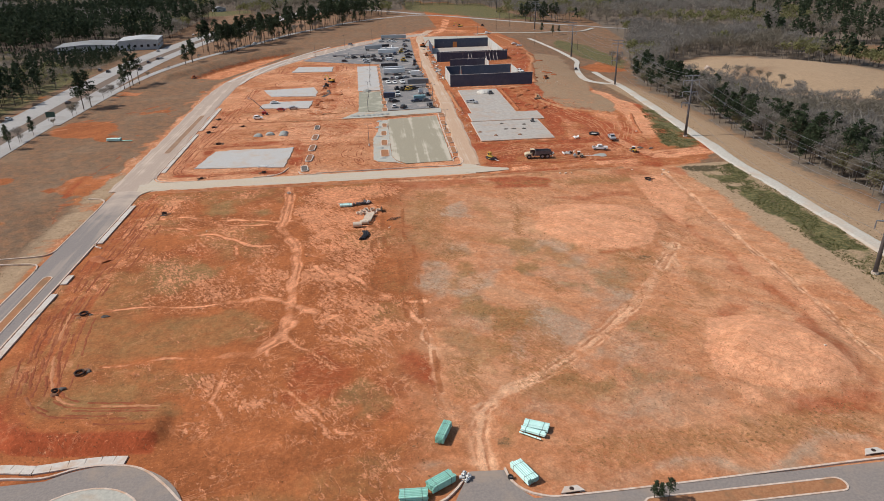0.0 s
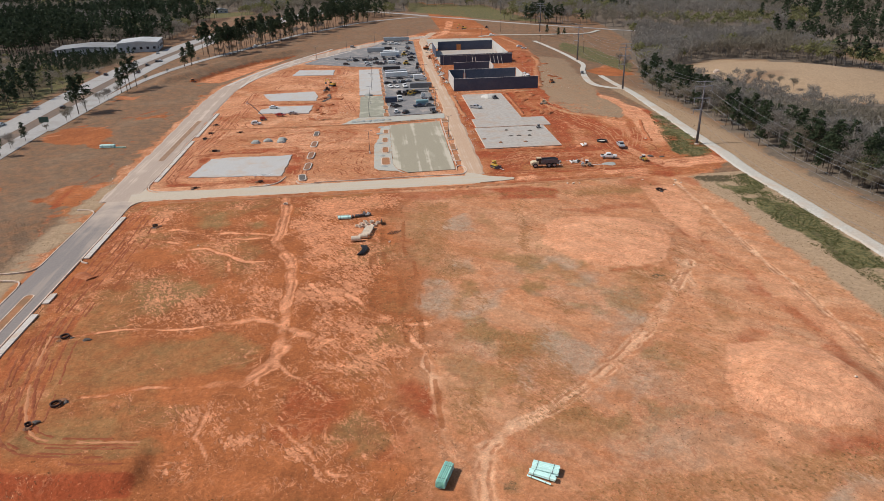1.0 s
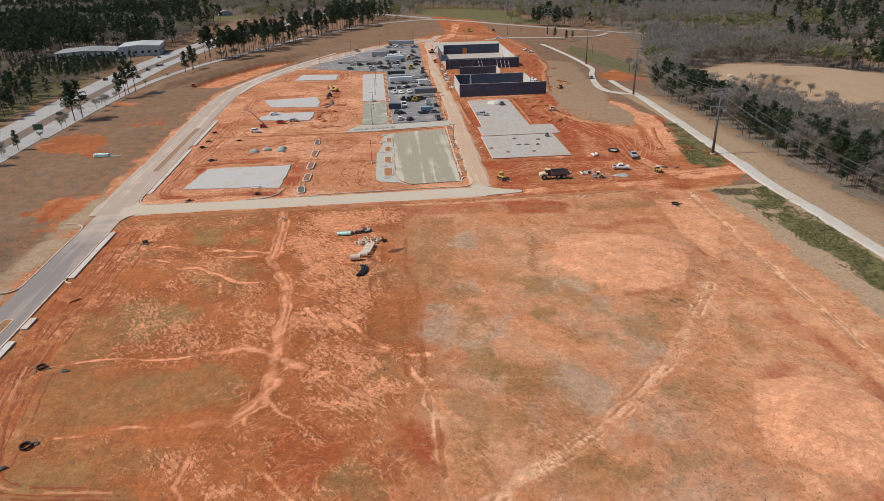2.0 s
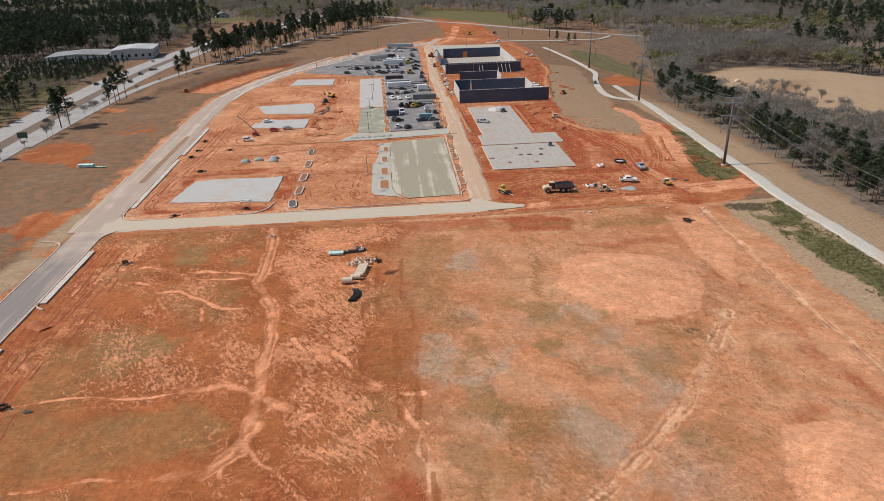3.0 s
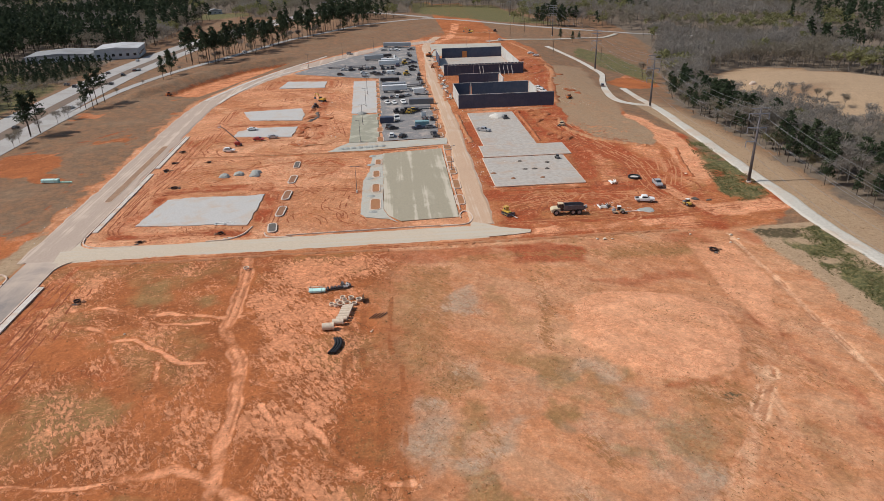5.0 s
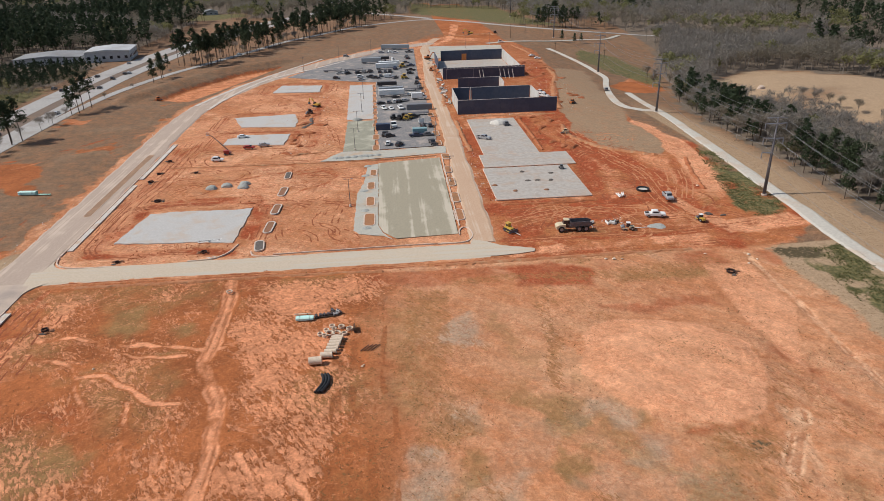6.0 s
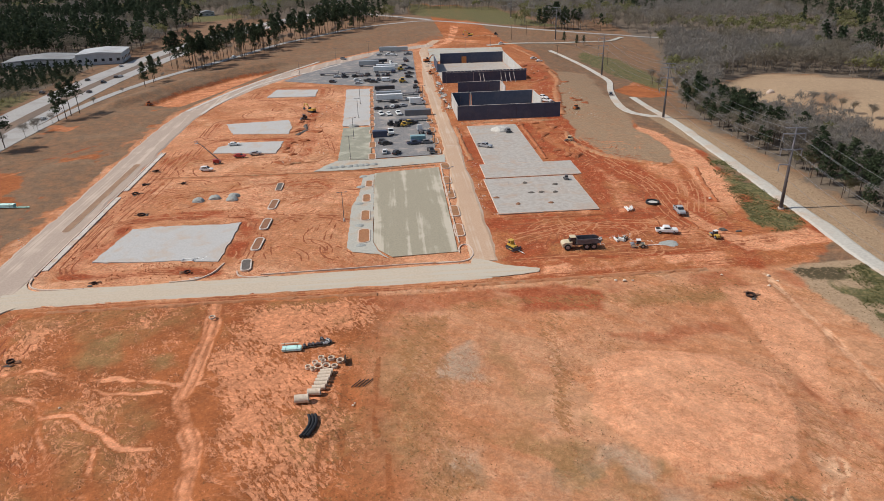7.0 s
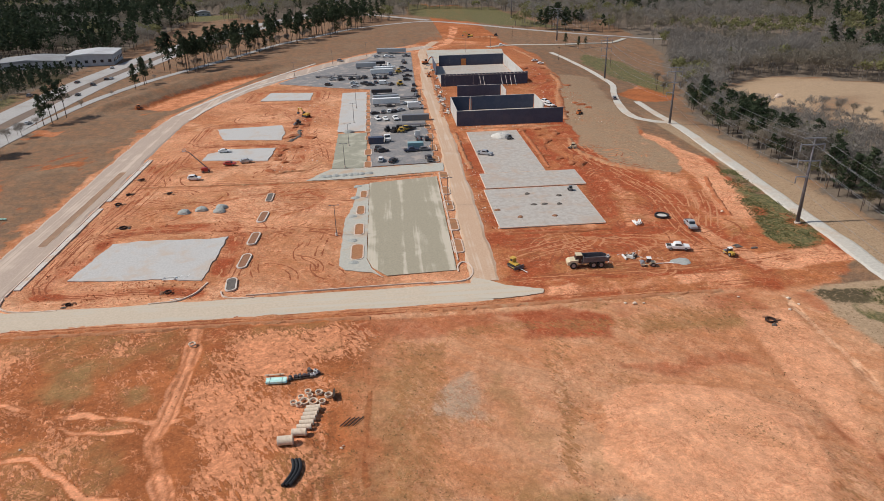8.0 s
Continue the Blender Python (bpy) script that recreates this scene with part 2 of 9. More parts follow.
def soil_material():
    """Red clay site soil; the attributes say where it is trodden pale, dug dark, silted grey or grown over."""
    m, nt, b = material("site_soil")
    co = place(nt)
    grit, fine, mid, big = grain(nt, co, 2.6, 5, 0.75), grain(nt, co, 0.9, 6, 0.7), grain(nt, co, 0.25, 7, 0.68, 0.3), grain(nt, co, 0.045, 5, 0.6)
    crisp = grain(nt, co, 0.22, 9, 0.74, 0.6)

    def channels(attr):
        a = nt.nodes.new("ShaderNodeAttribute")
        a.attribute_name = attr
        s = nt.nodes.new("ShaderNodeSeparateColor")
        nt.links.new(a.outputs["Color"], s.inputs[0])
        return (*s.outputs, a.outputs["Alpha"])
    pale, dug, grey, olive = channels("soil")
    tan, lush, litter, scrub = channels("cover")
    wash, bars, streak, rut = channels("wear")
    sand, fresh, weeds, gold = channels("tint")

    def ragged(v, k=1.5, lo=0.36, hi=0.64, by=None):
        return soft(nt, maths(nt, "ADD", v, maths(nt, "MULTIPLY_ADD", by or crisp, k, -0.5 * k)), lo, hi)

    def ridge(scale, distort, width, seed):
        mp = nt.nodes.new("ShaderNodeMapping")
        mp.inputs["Location"].default_value = (seed, -seed, 0)
        nt.links.new(co, mp.inputs["Vector"])
        n = grain(nt, mp.outputs[0], scale, 5, 0.62, distort)
        d = maths(nt, "ABSOLUTE", maths(nt, "SUBTRACT", n, 0.5))
        inv = nt.nodes.new("ShaderNodeMapRange")
        inv.interpolation_type = "SMOOTHSTEP"
        inv.inputs["From Min"].default_value, inv.inputs["From Max"].default_value = width * 0.35, width
        inv.inputs["To Min"].default_value, inv.inputs["To Max"].default_value = 1.0, 0.0
        nt.links.new(d, inv.inputs["Value"])
        return inv.outputs["Result"]
    def drawn(turn, along, across, seed, detail=6):
        """Noise drawn out along one bearing."""
        r = nt.nodes.new("ShaderNodeMapping")
        r.inputs["Rotation"].default_value, r.inputs["Location"].default_value = (0, 0, turn), (seed, seed, 0)
        nt.links.new(co, r.inputs["Vector"])
        q = nt.nodes.new("ShaderNodeMapping")
        q.inputs["Scale"].default_value = (along, across, 1)
        nt.links.new(r.outputs[0], q.inputs["Vector"])
        return grain(nt, q.outputs[0], 1.0, detail, 0.66, 0.5)
    drag, drag2, drag3 = drawn(0.85, 0.05, 0.28, 11.0), drawn(0.7, 0.03, 0.11, 57.0, 8), drawn(0.05, 0.06, 0.6, 23.0)
    # the dark crust breaks up into flecks where the rain has stripped it
    flake, island = drawn(1.05, 0.58, 1.5, 31.0, 6), drawn(0.9, 0.11, 0.22, 77.0, 7)
    crust = maths(nt, "ADD", maths(nt, "MULTIPLY", flake, 0.68), maths(nt, "MULTIPLY", island, 0.32))
    stripped = soft(nt, maths(nt, "ADD", crust, maths(nt, "MULTIPLY_ADD", wash, 0.46, -0.23)), 0.495, 0.545)
    rills = maths(nt, "MAXIMUM", ridge(0.11, 0.7, 0.016, 3.0), maths(nt, "MULTIPLY", ridge(0.3, 0.8, 0.03, 40.0), soft(nt, mid, 0.5, 0.6)))
    rills = maths(nt, "MULTIPLY", rills, soft(nt, maths(nt, "ADD", wash, maths(nt, "MULTIPLY_ADD", big, 0.8, -0.4)), 0.2, 0.45))
    stripped = maths(nt, "MAXIMUM", stripped, maths(nt, "MULTIPLY", rills, 0.75))
    stripped = maths(nt, "MULTIPLY", stripped, soft(nt, wash, 0.0, 0.06))

    col = mixed(nt, soft(nt, big, 0.35, 0.65), CLAY, CLAY_DEEP)
    sandy = mixed(nt, soft(nt, drag2, 0.36, 0.64), SAND, SAND_RED)
    sandy = mixed(nt, maths(nt, "MULTIPLY", soft(nt, drag, 0.50, 0.70), 0.28), sandy, SILT)
    sandy = mixed(nt, maths(nt, "MULTIPLY", soft(nt, mid, 0.46, 0.70), 0.35), sandy, SAND_PALE)
    col = mixed(nt, sand, col, sandy)
    col = mixed(nt, ragged(olive, 0.9, 0.25, 0.95), col, OLIVE)
    col = mixed(nt, ragged(grey, 0.9, 0.15, 0.95), col, SILT)
    col = mixed(nt, ragged(dug, 0.9, 0.12, 0.92), col, DUG)
    light = maths(nt, "ADD", pale, maths(nt, "MULTIPLY", streak, maths(nt, "MULTIPLY_ADD", drag3, 0.9, -0.45)))
    light = maths(nt, "MAXIMUM", ragged(light, 1.0, 0.36, 0.86), maths(nt, "MULTIPLY", stripped, maths(nt, "MULTIPLY_ADD", soft(nt, fine, 0.35, 0.65), 0.3, 0.55)))
    light = maths(nt, "MULTIPLY", light, maths(nt, "MULTIPLY_ADD", rut, -0.8, 1.0, clamp=True))
    col = mixed(nt, light, col, mixed(nt, sand, PALE, TRACK_SAND))
    col = mixed(nt, maths(nt, "MULTIPLY", ragged(rut, 0.8, 0.25, 0.75), 0.6), col, RUT)
    col = mixed(nt, maths(nt, "MULTIPLY", ragged(bars, 0.9, 0.3, 0.7, flake), 0.7), col, CLAY_DEEP)
    col = mixed(nt, maths(nt, "MULTIPLY", ragged(fresh, 0.6, 0.25, 0.7), 0.9), col, mixed(nt, maths(nt, "MULTIPLY", soft(nt, drag, 0.4, 0.62), 0.45), FRESH, SAND_RED))
    # crumbs of dark crust and dead weeds left on the graded sand
    crumb = soft(nt, maths(nt, "ADD", crust, maths(nt, "MULTIPLY_ADD", weeds, 0.22, -0.17)), 0.515, 0.56)
    col = mixed(nt, maths(nt, "MULTIPLY", maths(nt, "MULTIPLY", crumb, sand), maths(nt, "MULTIPLY_ADD", fresh, -0.62, 0.72, clamp=True)), col, CRUMB)
    # scuffs: thin dark and pale marks of tracks and blades
    scuff = maths(nt, "MAXIMUM", maths(nt, "MULTIPLY", ridge(0.12, 2.2, 0.016, 200.0), soft(nt, mid, 0.42, 0.56)), maths(nt, "MULTIPLY", ridge(0.33, 1.3, 0.030, 240.0), soft(nt, big, 0.44, 0.58)))
    col = mixed(nt, maths(nt, "MULTIPLY", scuff, maths(nt, "MULTIPLY_ADD", streak, 1.3, 0.06, clamp=True)), col, DUG)
    graze = maths(nt, "MULTIPLY", ridge(0.16, 2.0, 0.022, 300.0), soft(nt, crisp, 0.45, 0.6))
    col = mixed(nt, maths(nt, "MULTIPLY", graze, maths(nt, "MULTIPLY_ADD", streak, 1.1, 0.02, clamp=True)), col, FRESH)
    straw = mixed(nt, soft(nt, mid, 0.38, 0.62), STRAW, STRAW_RED)
    straw = mixed(nt, maths(nt, "MULTIPLY", soft(nt, drag, 0.46, 0.66), 0.22), straw, LITTER_DARK)
    straw = mixed(nt, maths(nt, "MULTIPLY", soft(nt, big, 0.45, 0.7), 0.6), straw, STRAW_PALE)
    straw = mixed(nt, gold, straw, mixed(nt, soft(nt, mid, 0.35, 0.65), FIELD_GOLD, FIELD_DULL))
    col = mixed(nt, ragged(tan, 0.9), col, straw)
    col = mixed(nt, ragged(lush, 1.6, 0.3, 0.75), col, mixed(nt, soft(nt, fine, 0.35, 0.65), GRASS, GRASS_DRY))
    col = mixed(nt, ragged(litter), col, mixed(nt, soft(nt, fine, 0.35, 0.65), LITTER, LITTER_DARK))
    col = mixed(nt, ragged(scrub, 1.3, 0.45, 0.75, fine), col, SCRUB)
    calm = maths(nt, "MULTIPLY_ADD", streak, 1.4, maths(nt, "MULTIPLY_ADD", sand, -0.4, 0.62), clamp=True)
    tuft = grain(nt, co, 1.5, 3, 0.6)
    spot = soft(nt, maths(nt, "ADD", tuft, maths(nt, "MULTIPLY_ADD", weeds, 0.14, -0.14)), 0.59, 0.64)
    col = mixed(nt, maths(nt, "MULTIPLY", spot, maths(nt, "MULTIPLY_ADD", grey, -0.5, 0.62, clamp=True)), col, WEED)
    clean = maths(nt, "SUBTRACT", 1.0, maths(nt, "MAXIMUM", tan, litter), clamp=True)
    chip = soft(nt, grain(nt, co, 2.0, 3, 0.65, 0.4), 0.61, 0.68)
    col = mixed(nt, maths(nt, "MULTIPLY", maths(nt, "MULTIPLY", chip, clean), maths(nt, "MULTIPLY", calm, 0.55)), col, PALE)
    tone = maths(nt, "MULTIPLY_ADD", maths(nt, "SUBTRACT", soft(nt, grit, 0.25, 0.75), 0.5), maths(nt, "MULTIPLY", calm, 0.62), 1.02)
    tone = maths(nt, "MULTIPLY", tone, maths(nt, "MULTIPLY_ADD", soft(nt, fine, 0.28, 0.72), 0.30, 0.86))
    tone = maths(nt, "MULTIPLY", tone, maths(nt, "MULTIPLY_ADD", soft(nt, mid, 0.32, 0.68), 0.24, 0.89))
    v = nt.nodes.new("ShaderNodeCombineColor")
    for i in range(3):
        nt.links.new(tone, v.inputs[i])
    col = mixed(nt, 1.0, col, v.outputs[0], "MULTIPLY")
    nt.links.new(col, b.inputs["Base Color"])
    b.inputs["Roughness"].default_value = 0.95
    b.inputs["Specular IOR Level"].default_value = 0.15
    h = maths(nt, "ADD", maths(nt, "MULTIPLY", fine, 0.5), mid)
    h = maths(nt, "SUBTRACT", h, maths(nt, "MULTIPLY", stripped, 0.35))
    relief(nt, b, h, 1.0, 0.3)
    return m


SAND, SAND_RED, SAND_PALE, FRESH = (0.515, 0.26, 0.138), (0.475, 0.195, 0.088), (0.575, 0.335, 0.20), (0.66, 0.32, 0.175)
FIELD_GOLD, FIELD_DULL = (0.42, 0.29, 0.18), (0.31, 0.212, 0.13)
CRUMB, TRACK_SAND = (0.30, 0.135, 0.052), (0.66, 0.395, 0.235)
WEED, RUT = (0.15, 0.09, 0.035), (0.30, 0.105, 0.045)
CLAY, CLAY_DEEP, PALE, DUG = (0.385, 0.124, 0.043), (0.28, 0.09, 0.031), (0.67, 0.285, 0.145), (0.30, 0.066, 0.024)
SILT, OLIVE, STRAW, STRAW_RED, STRAW_PALE = (0.38, 0.262, 0.175), (0.268, 0.15, 0.06), (0.192, 0.119, 0.072), (0.235, 0.122, 0.065), (0.228, 0.152, 0.096)
GRASS, GRASS_DRY, LITTER, LITTER_DARK, SCRUB = (0.082, 0.088, 0.036), (0.17, 0.135, 0.06), (0.20, 0.155, 0.115), (0.125, 0.095, 0.072), (0.085, 0.065, 0.035)
SOIL = soil_material()
ASPHALT = surface("asphalt", (0.28, 0.235, 0.205), (0.22, 0.188, 0.168), 0.4, 0.85, stain=(0.35, 0.265, 0.20), stain_size=14, dist=0.01)
LOT_ASPHALT = surface("lot_asphalt", (0.28, 0.26, 0.245), (0.15, 0.145, 0.145), 0.7, 0.85, stain=(0.43, 0.355, 0.30), stain_size=6, dist=0.01)
HIGHWAY = surface("highway_concrete", (0.42, 0.39, 0.36), (0.34, 0.32, 0.30), 1.2, 0.8, stain=(0.30, 0.27, 0.24), stain_size=18, dist=0.01)
GRAVEL_GREEN = surface("grey_green_stone", (0.33, 0.31, 0.235), (0.26, 0.25, 0.19), 0.5, 0.95, stain=(0.50, 0.46, 0.36), stain_size=9, bump=0.6, dist=0.04)
def raked(name, a, b2, c, along=(0.34, 0.012, 1)):
    """Crushed stone graded in long passes."""
    m, nt, b = material(name)
    co = place(nt)
    mp = nt.nodes.new("ShaderNodeMapping")
    mp.inputs["Scale"].default_value = along
    nt.links.new(co, mp.inputs["Vector"])
    lane, g = grain(nt, mp.outputs[0], 1.0, 5, 0.6, 0.6), grain(nt, co, 2.0, 5, 0.7)
    blot = grain(nt, co, 0.09, 5, 0.6, 0.5)
    col = mixed(nt, soft(nt, g, 0.3, 0.7), a, b2)
    col = mixed(nt, soft(nt, maths(nt, "ADD", lane, maths(nt, "MULTIPLY_ADD", blot, 0.5, -0.25)), 0.5, 0.66), col, c)
    nt.links.new(col, b.inputs["Base Color"])
    b.inputs["Roughness"].default_value = 0.95
    relief(nt, b, g, 0.5, 0.03)
    return m


ASPHALT_DUSTY = raked("dusty_asphalt", (0.45, 0.345, 0.272), (0.37, 0.278, 0.215), (0.54, 0.42, 0.33), (0.42, 0.008, 1))
GRAVEL_ROAD = raked("crushed_stone", (0.56, 0.455, 0.34), (0.46, 0.37, 0.275), (0.50, 0.435, 0.345), (0.010, 0.5, 1))


def dusted_asphalt():
    """Dark asphalt that carries more and more site dust towards the north."""
    m, nt, b = material("dusted_asphalt")
    co = place(nt)
    cut = nt.nodes.new("ShaderNodeSeparateXYZ")
    nt.links.new(co, cut.inputs[0])
    mp = nt.nodes.new("ShaderNodeMapping")
    mp.inputs["Scale"].default_value = (0.5, 0.02, 1)
    nt.links.new(co, mp.inputs["Vector"])
    lane, g, blot = grain(nt, mp.outputs[0], 1.0, 5, 0.6, 0.5), grain(nt, co, 2.5, 5, 0.7), grain(nt, co, 0.12, 5, 0.6, 0.5)
    col = mixed(nt, soft(nt, g, 0.3, 0.7), (0.27, 0.225, 0.20), (0.20, 0.172, 0.156))
    col = mixed(nt, maths(nt, "MULTIPLY", soft(nt, lane, 0.46, 0.66), 0.6), col, (0.38, 0.30, 0.24))
    dust = maths(nt, "ADD", maths(nt, "MULTIPLY_ADD", cut.outputs[1], 0.016, -3.12), maths(nt, "MULTIPLY_ADD", blot, 1.4, -0.7))
    col = mixed(nt, soft(nt, dust, -0.1, 0.75), col, (0.50, 0.385, 0.30))
    nt.links.new(col, b.inputs["Base Color"])
    b.inputs["Roughness"].default_value = 0.88
    relief(nt, b, g, 0.3, 0.01)
    return m


ASPHALT_BLVD = dusted_asphalt()
GRAVEL_RAKED = raked("raked_stone", (0.36, 0.31, 0.22), (0.285, 0.25, 0.18), (0.50, 0.435, 0.335))
GRAVEL_PALE = surface("pale_stone", (0.48, 0.45, 0.38), (0.38, 0.36, 0.31), 0.6, 0.95, stain=(0.45, 0.32, 0.22), stain_size=7, bump=0.6, dist=0.04)
GRAVEL_GREY = surface("grey_stone", (0.51, 0.485, 0.455), (0.41, 0.39, 0.365), 0.5, 0.95, stain=(0.47, 0.37, 0.29), stain_size=7, bump=0.5, dist=0.03)
TRAIL = surface("trail_gravel", (0.56, 0.52, 0.45), (0.45, 0.41, 0.35), 0.8, 0.95, stain=(0.50, 0.38, 0.28), stain_size=11, bump=0.5, dist=0.03)
CONCRETE = surface("new_concrete", (0.62, 0.55, 0.48), (0.52, 0.46, 0.40), 0.7, 0.8, stain=(0.50, 0.33, 0.22), stain_size=4, dist=0.008)
KERB = surface("kerb_concrete", (0.66, 0.52, 0.42), (0.52, 0.40, 0.32), 0.5, 0.85, stain=(0.48, 0.27, 0.16), stain_size=3, dist=0.008)
SLAB = surface("floor_slab", (0.46, 0.415, 0.365), (0.36, 0.32, 0.28), 1.5, 0.8, stain=(0.42, 0.315, 0.24), stain_size=8, dist=0.006)
DIRT = raked("haul_dirt", (0.54, 0.37, 0.25), (0.46, 0.29, 0.185), (0.56, 0.42, 0.31), (0.6, 0.01, 1))
MULCH = surface("island_soil", (0.40, 0.19, 0.09), (0.30, 0.13, 0.06), 0.4, 0.95, stain=(0.22, 0.13, 0.07), stain_size=3, bump=0.6, dist=0.05)
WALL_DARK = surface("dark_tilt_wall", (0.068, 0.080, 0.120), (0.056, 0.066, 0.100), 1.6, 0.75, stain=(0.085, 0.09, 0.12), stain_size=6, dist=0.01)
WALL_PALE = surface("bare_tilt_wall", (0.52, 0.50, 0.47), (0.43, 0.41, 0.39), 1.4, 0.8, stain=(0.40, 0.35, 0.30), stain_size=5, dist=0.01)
STEEL = surface("galvanised_steel", (0.36, 0.36, 0.37), (0.27, 0.27, 0.29), 0.6, 0.45, 0.6, bump=0.1, here=False)
STEEL_DARK = surface("weathered_steel", (0.17, 0.155, 0.16), (0.12, 0.11, 0.115), 0.8, 0.6, 0.3, bump=0.1, here=False)
WIRE = surface("wire", (0.30, 0.30, 0.30), (0.22, 0.22, 0.22), 0.5, 0.5, 0.5, bump=0)
RUBBER = surface("rubber", (0.022, 0.021, 0.02), (0.04, 0.032, 0.027), 0.3, 0.85, here=False, bump=0.1)
GLASS_DARK = surface("tinted_glass", (0.02, 0.024, 0.028), (0.03, 0.034, 0.04), 0.8, 0.12, here=False, bump=0, spec=0.6)
PIPE_GREEN = surface("green_pvc", (0.29, 0.56, 0.45), (0.36, 0.66, 0.55), 0.8, 0.4, here=False, bump=0.05, vary=0.25)
PIPE_PALE = surface("faded_green_pvc", (0.50, 0.76, 0.68), (0.62, 0.84, 0.78), 0.8, 0.4, here=False, bump=0.05, vary=0.25)
PIPE_CONCRETE = surface("pipe_concrete", (0.68, 0.56, 0.43), (0.58, 0.46, 0.35), 0.5, 0.85, stain=(0.40, 0.25, 0.16), stain_size=2, here=False, vary=0.15)
PIPE_BLACK = surface("black_pipe", (0.018, 0.018, 0.02), (0.03, 0.028, 0.028), 0.4, 0.5, here=False, bump=0.1)
WHITE_SHEET = surface("white_sheet", (0.78, 0.77, 0.73), (0.66, 0.64, 0.60), 0.3, 0.7, here=False)
HEAP_GREY = surface("stone_heap", (0.40, 0.40, 0.37), (0.29, 0.29, 0.26), 0.35, 0.95, bump=0.8, dist=0.08)
MEDIAN_CLAY = surface("median_clay", (0.33, 0.205, 0.13), (0.26, 0.155, 0.095), 0.6, 0.95, stain=(0.42, 0.25, 0.15), stain_size=6)
MEDIAN_SOIL = surface("median_soil", (0.20, 0.145, 0.11), (0.15, 0.11, 0.085), 1.0, 0.95, stain=(0.24, 0.155, 0.10), stain_size=12)
HEAP_RED = surface("soil_heap", (0.30, 0.15, 0.085), (0.22, 0.10, 0.055), 0.4, 0.95, bump=0.8, dist=0.1)
HEAP_DARK = surface("dark_heap", (0.16, 0.135, 0.115), (0.10, 0.085, 0.075), 0.4, 0.95, bump=0.8, dist=0.1)
BARK = surface("bark", (0.10, 0.068, 0.05), (0.065, 0.045, 0.035), 0.3, 0.95, here=False, vary=0.5)
BARK_GREY = surface("grey_bark", (0.24, 0.205, 0.175), (0.17, 0.145, 0.125), 0.3, 0.95, here=False, vary=0.4)


def leaf_material(name, a, b2, rough=0.7, thin=0.4):
    """Foliage that varies from tree to tree and clump to clump."""
    m, nt, b = material(name)
    geo = nt.nodes.new("ShaderNodeNewGeometry")
    info = nt.nodes.new("ShaderNodeObjectInfo")
    g = grain(nt, geo.outputs["Position"], 0.03, 3, 0.5)
    k = maths(nt, "ADD", maths(nt, "MULTIPLY", geo.outputs["Random Per Island"], 0.45), maths(nt, "MULTIPLY", info.outputs["Random"], 0.25))
    k = maths(nt, "ADD", k, maths(nt, "MULTIPLY", soft(nt, g, 0.35, 0.65), 0.3))
    col = mixed(nt, k, a, b2)
    nt.links.new(col, b.inputs["Base Color"])
    b.inputs["Roughness"].default_value = rough
    b.inputs["Specular IOR Level"].default_value = 0.1
    # light passes through thin foliage
    through_leaf = nt.nodes.new("ShaderNodeBsdfTranslucent")
    nt.links.new(col, through_leaf.inputs["Color"])
    both = nt.nodes.new("ShaderNodeMixShader")
    both.inputs[0].default_value = thin
    nt.links.new(b.outputs[0], both.inputs[1])
    nt.links.new(through_leaf.outputs[0], both.inputs[2])
    nt.links.new(both.outputs[0], nt.nodes["Material Output"].inputs["Surface"])
    return m


NEEDLES = leaf_material("pine_needles", (0.030, 0.044, 0.024), (0.075, 0.092, 0.05), thin=0.25)
TWIGS = leaf_material("bare_twigs", (0.21, 0.185, 0.16), (0.32, 0.285, 0.245), thin=0.45)
TWIGS_BROWN = leaf_material("brown_twigs", (0.19, 0.16, 0.12), (0.29, 0.25, 0.195), thin=0.45)
BUDS = leaf_material("spring_leaves", (0.15, 0.145, 0.06), (0.26, 0.245, 0.115), thin=0.45)
BLADES = leaf_material("grass_blades", (0.085, 0.095, 0.034), (0.185, 0.17, 0.072))

# ---- ground: one sheet, finer where the camera passes ----
def spread(bands, far, k=1.09):
    """Grid lines: bands of (start, end, gap), then wider and wider out to far."""
    mid = np.concatenate([np.arange(a, b - g * 0.01, g) for a, b, g in bands] + [[bands[-1][1]]])
    lo, hi, s, s2 = [mid[0]], [mid[-1]], bands[0][2], bands[-1][2]
    while hi[-1] < far[1]:
        s2 *= k
        hi.append(hi[-1] + s2)
    while lo[-1] > far[0]:
        s *= k
        lo.append(lo[-1] - s)
    return np.concatenate([lo[:0:-1], mid, hi[1:]])


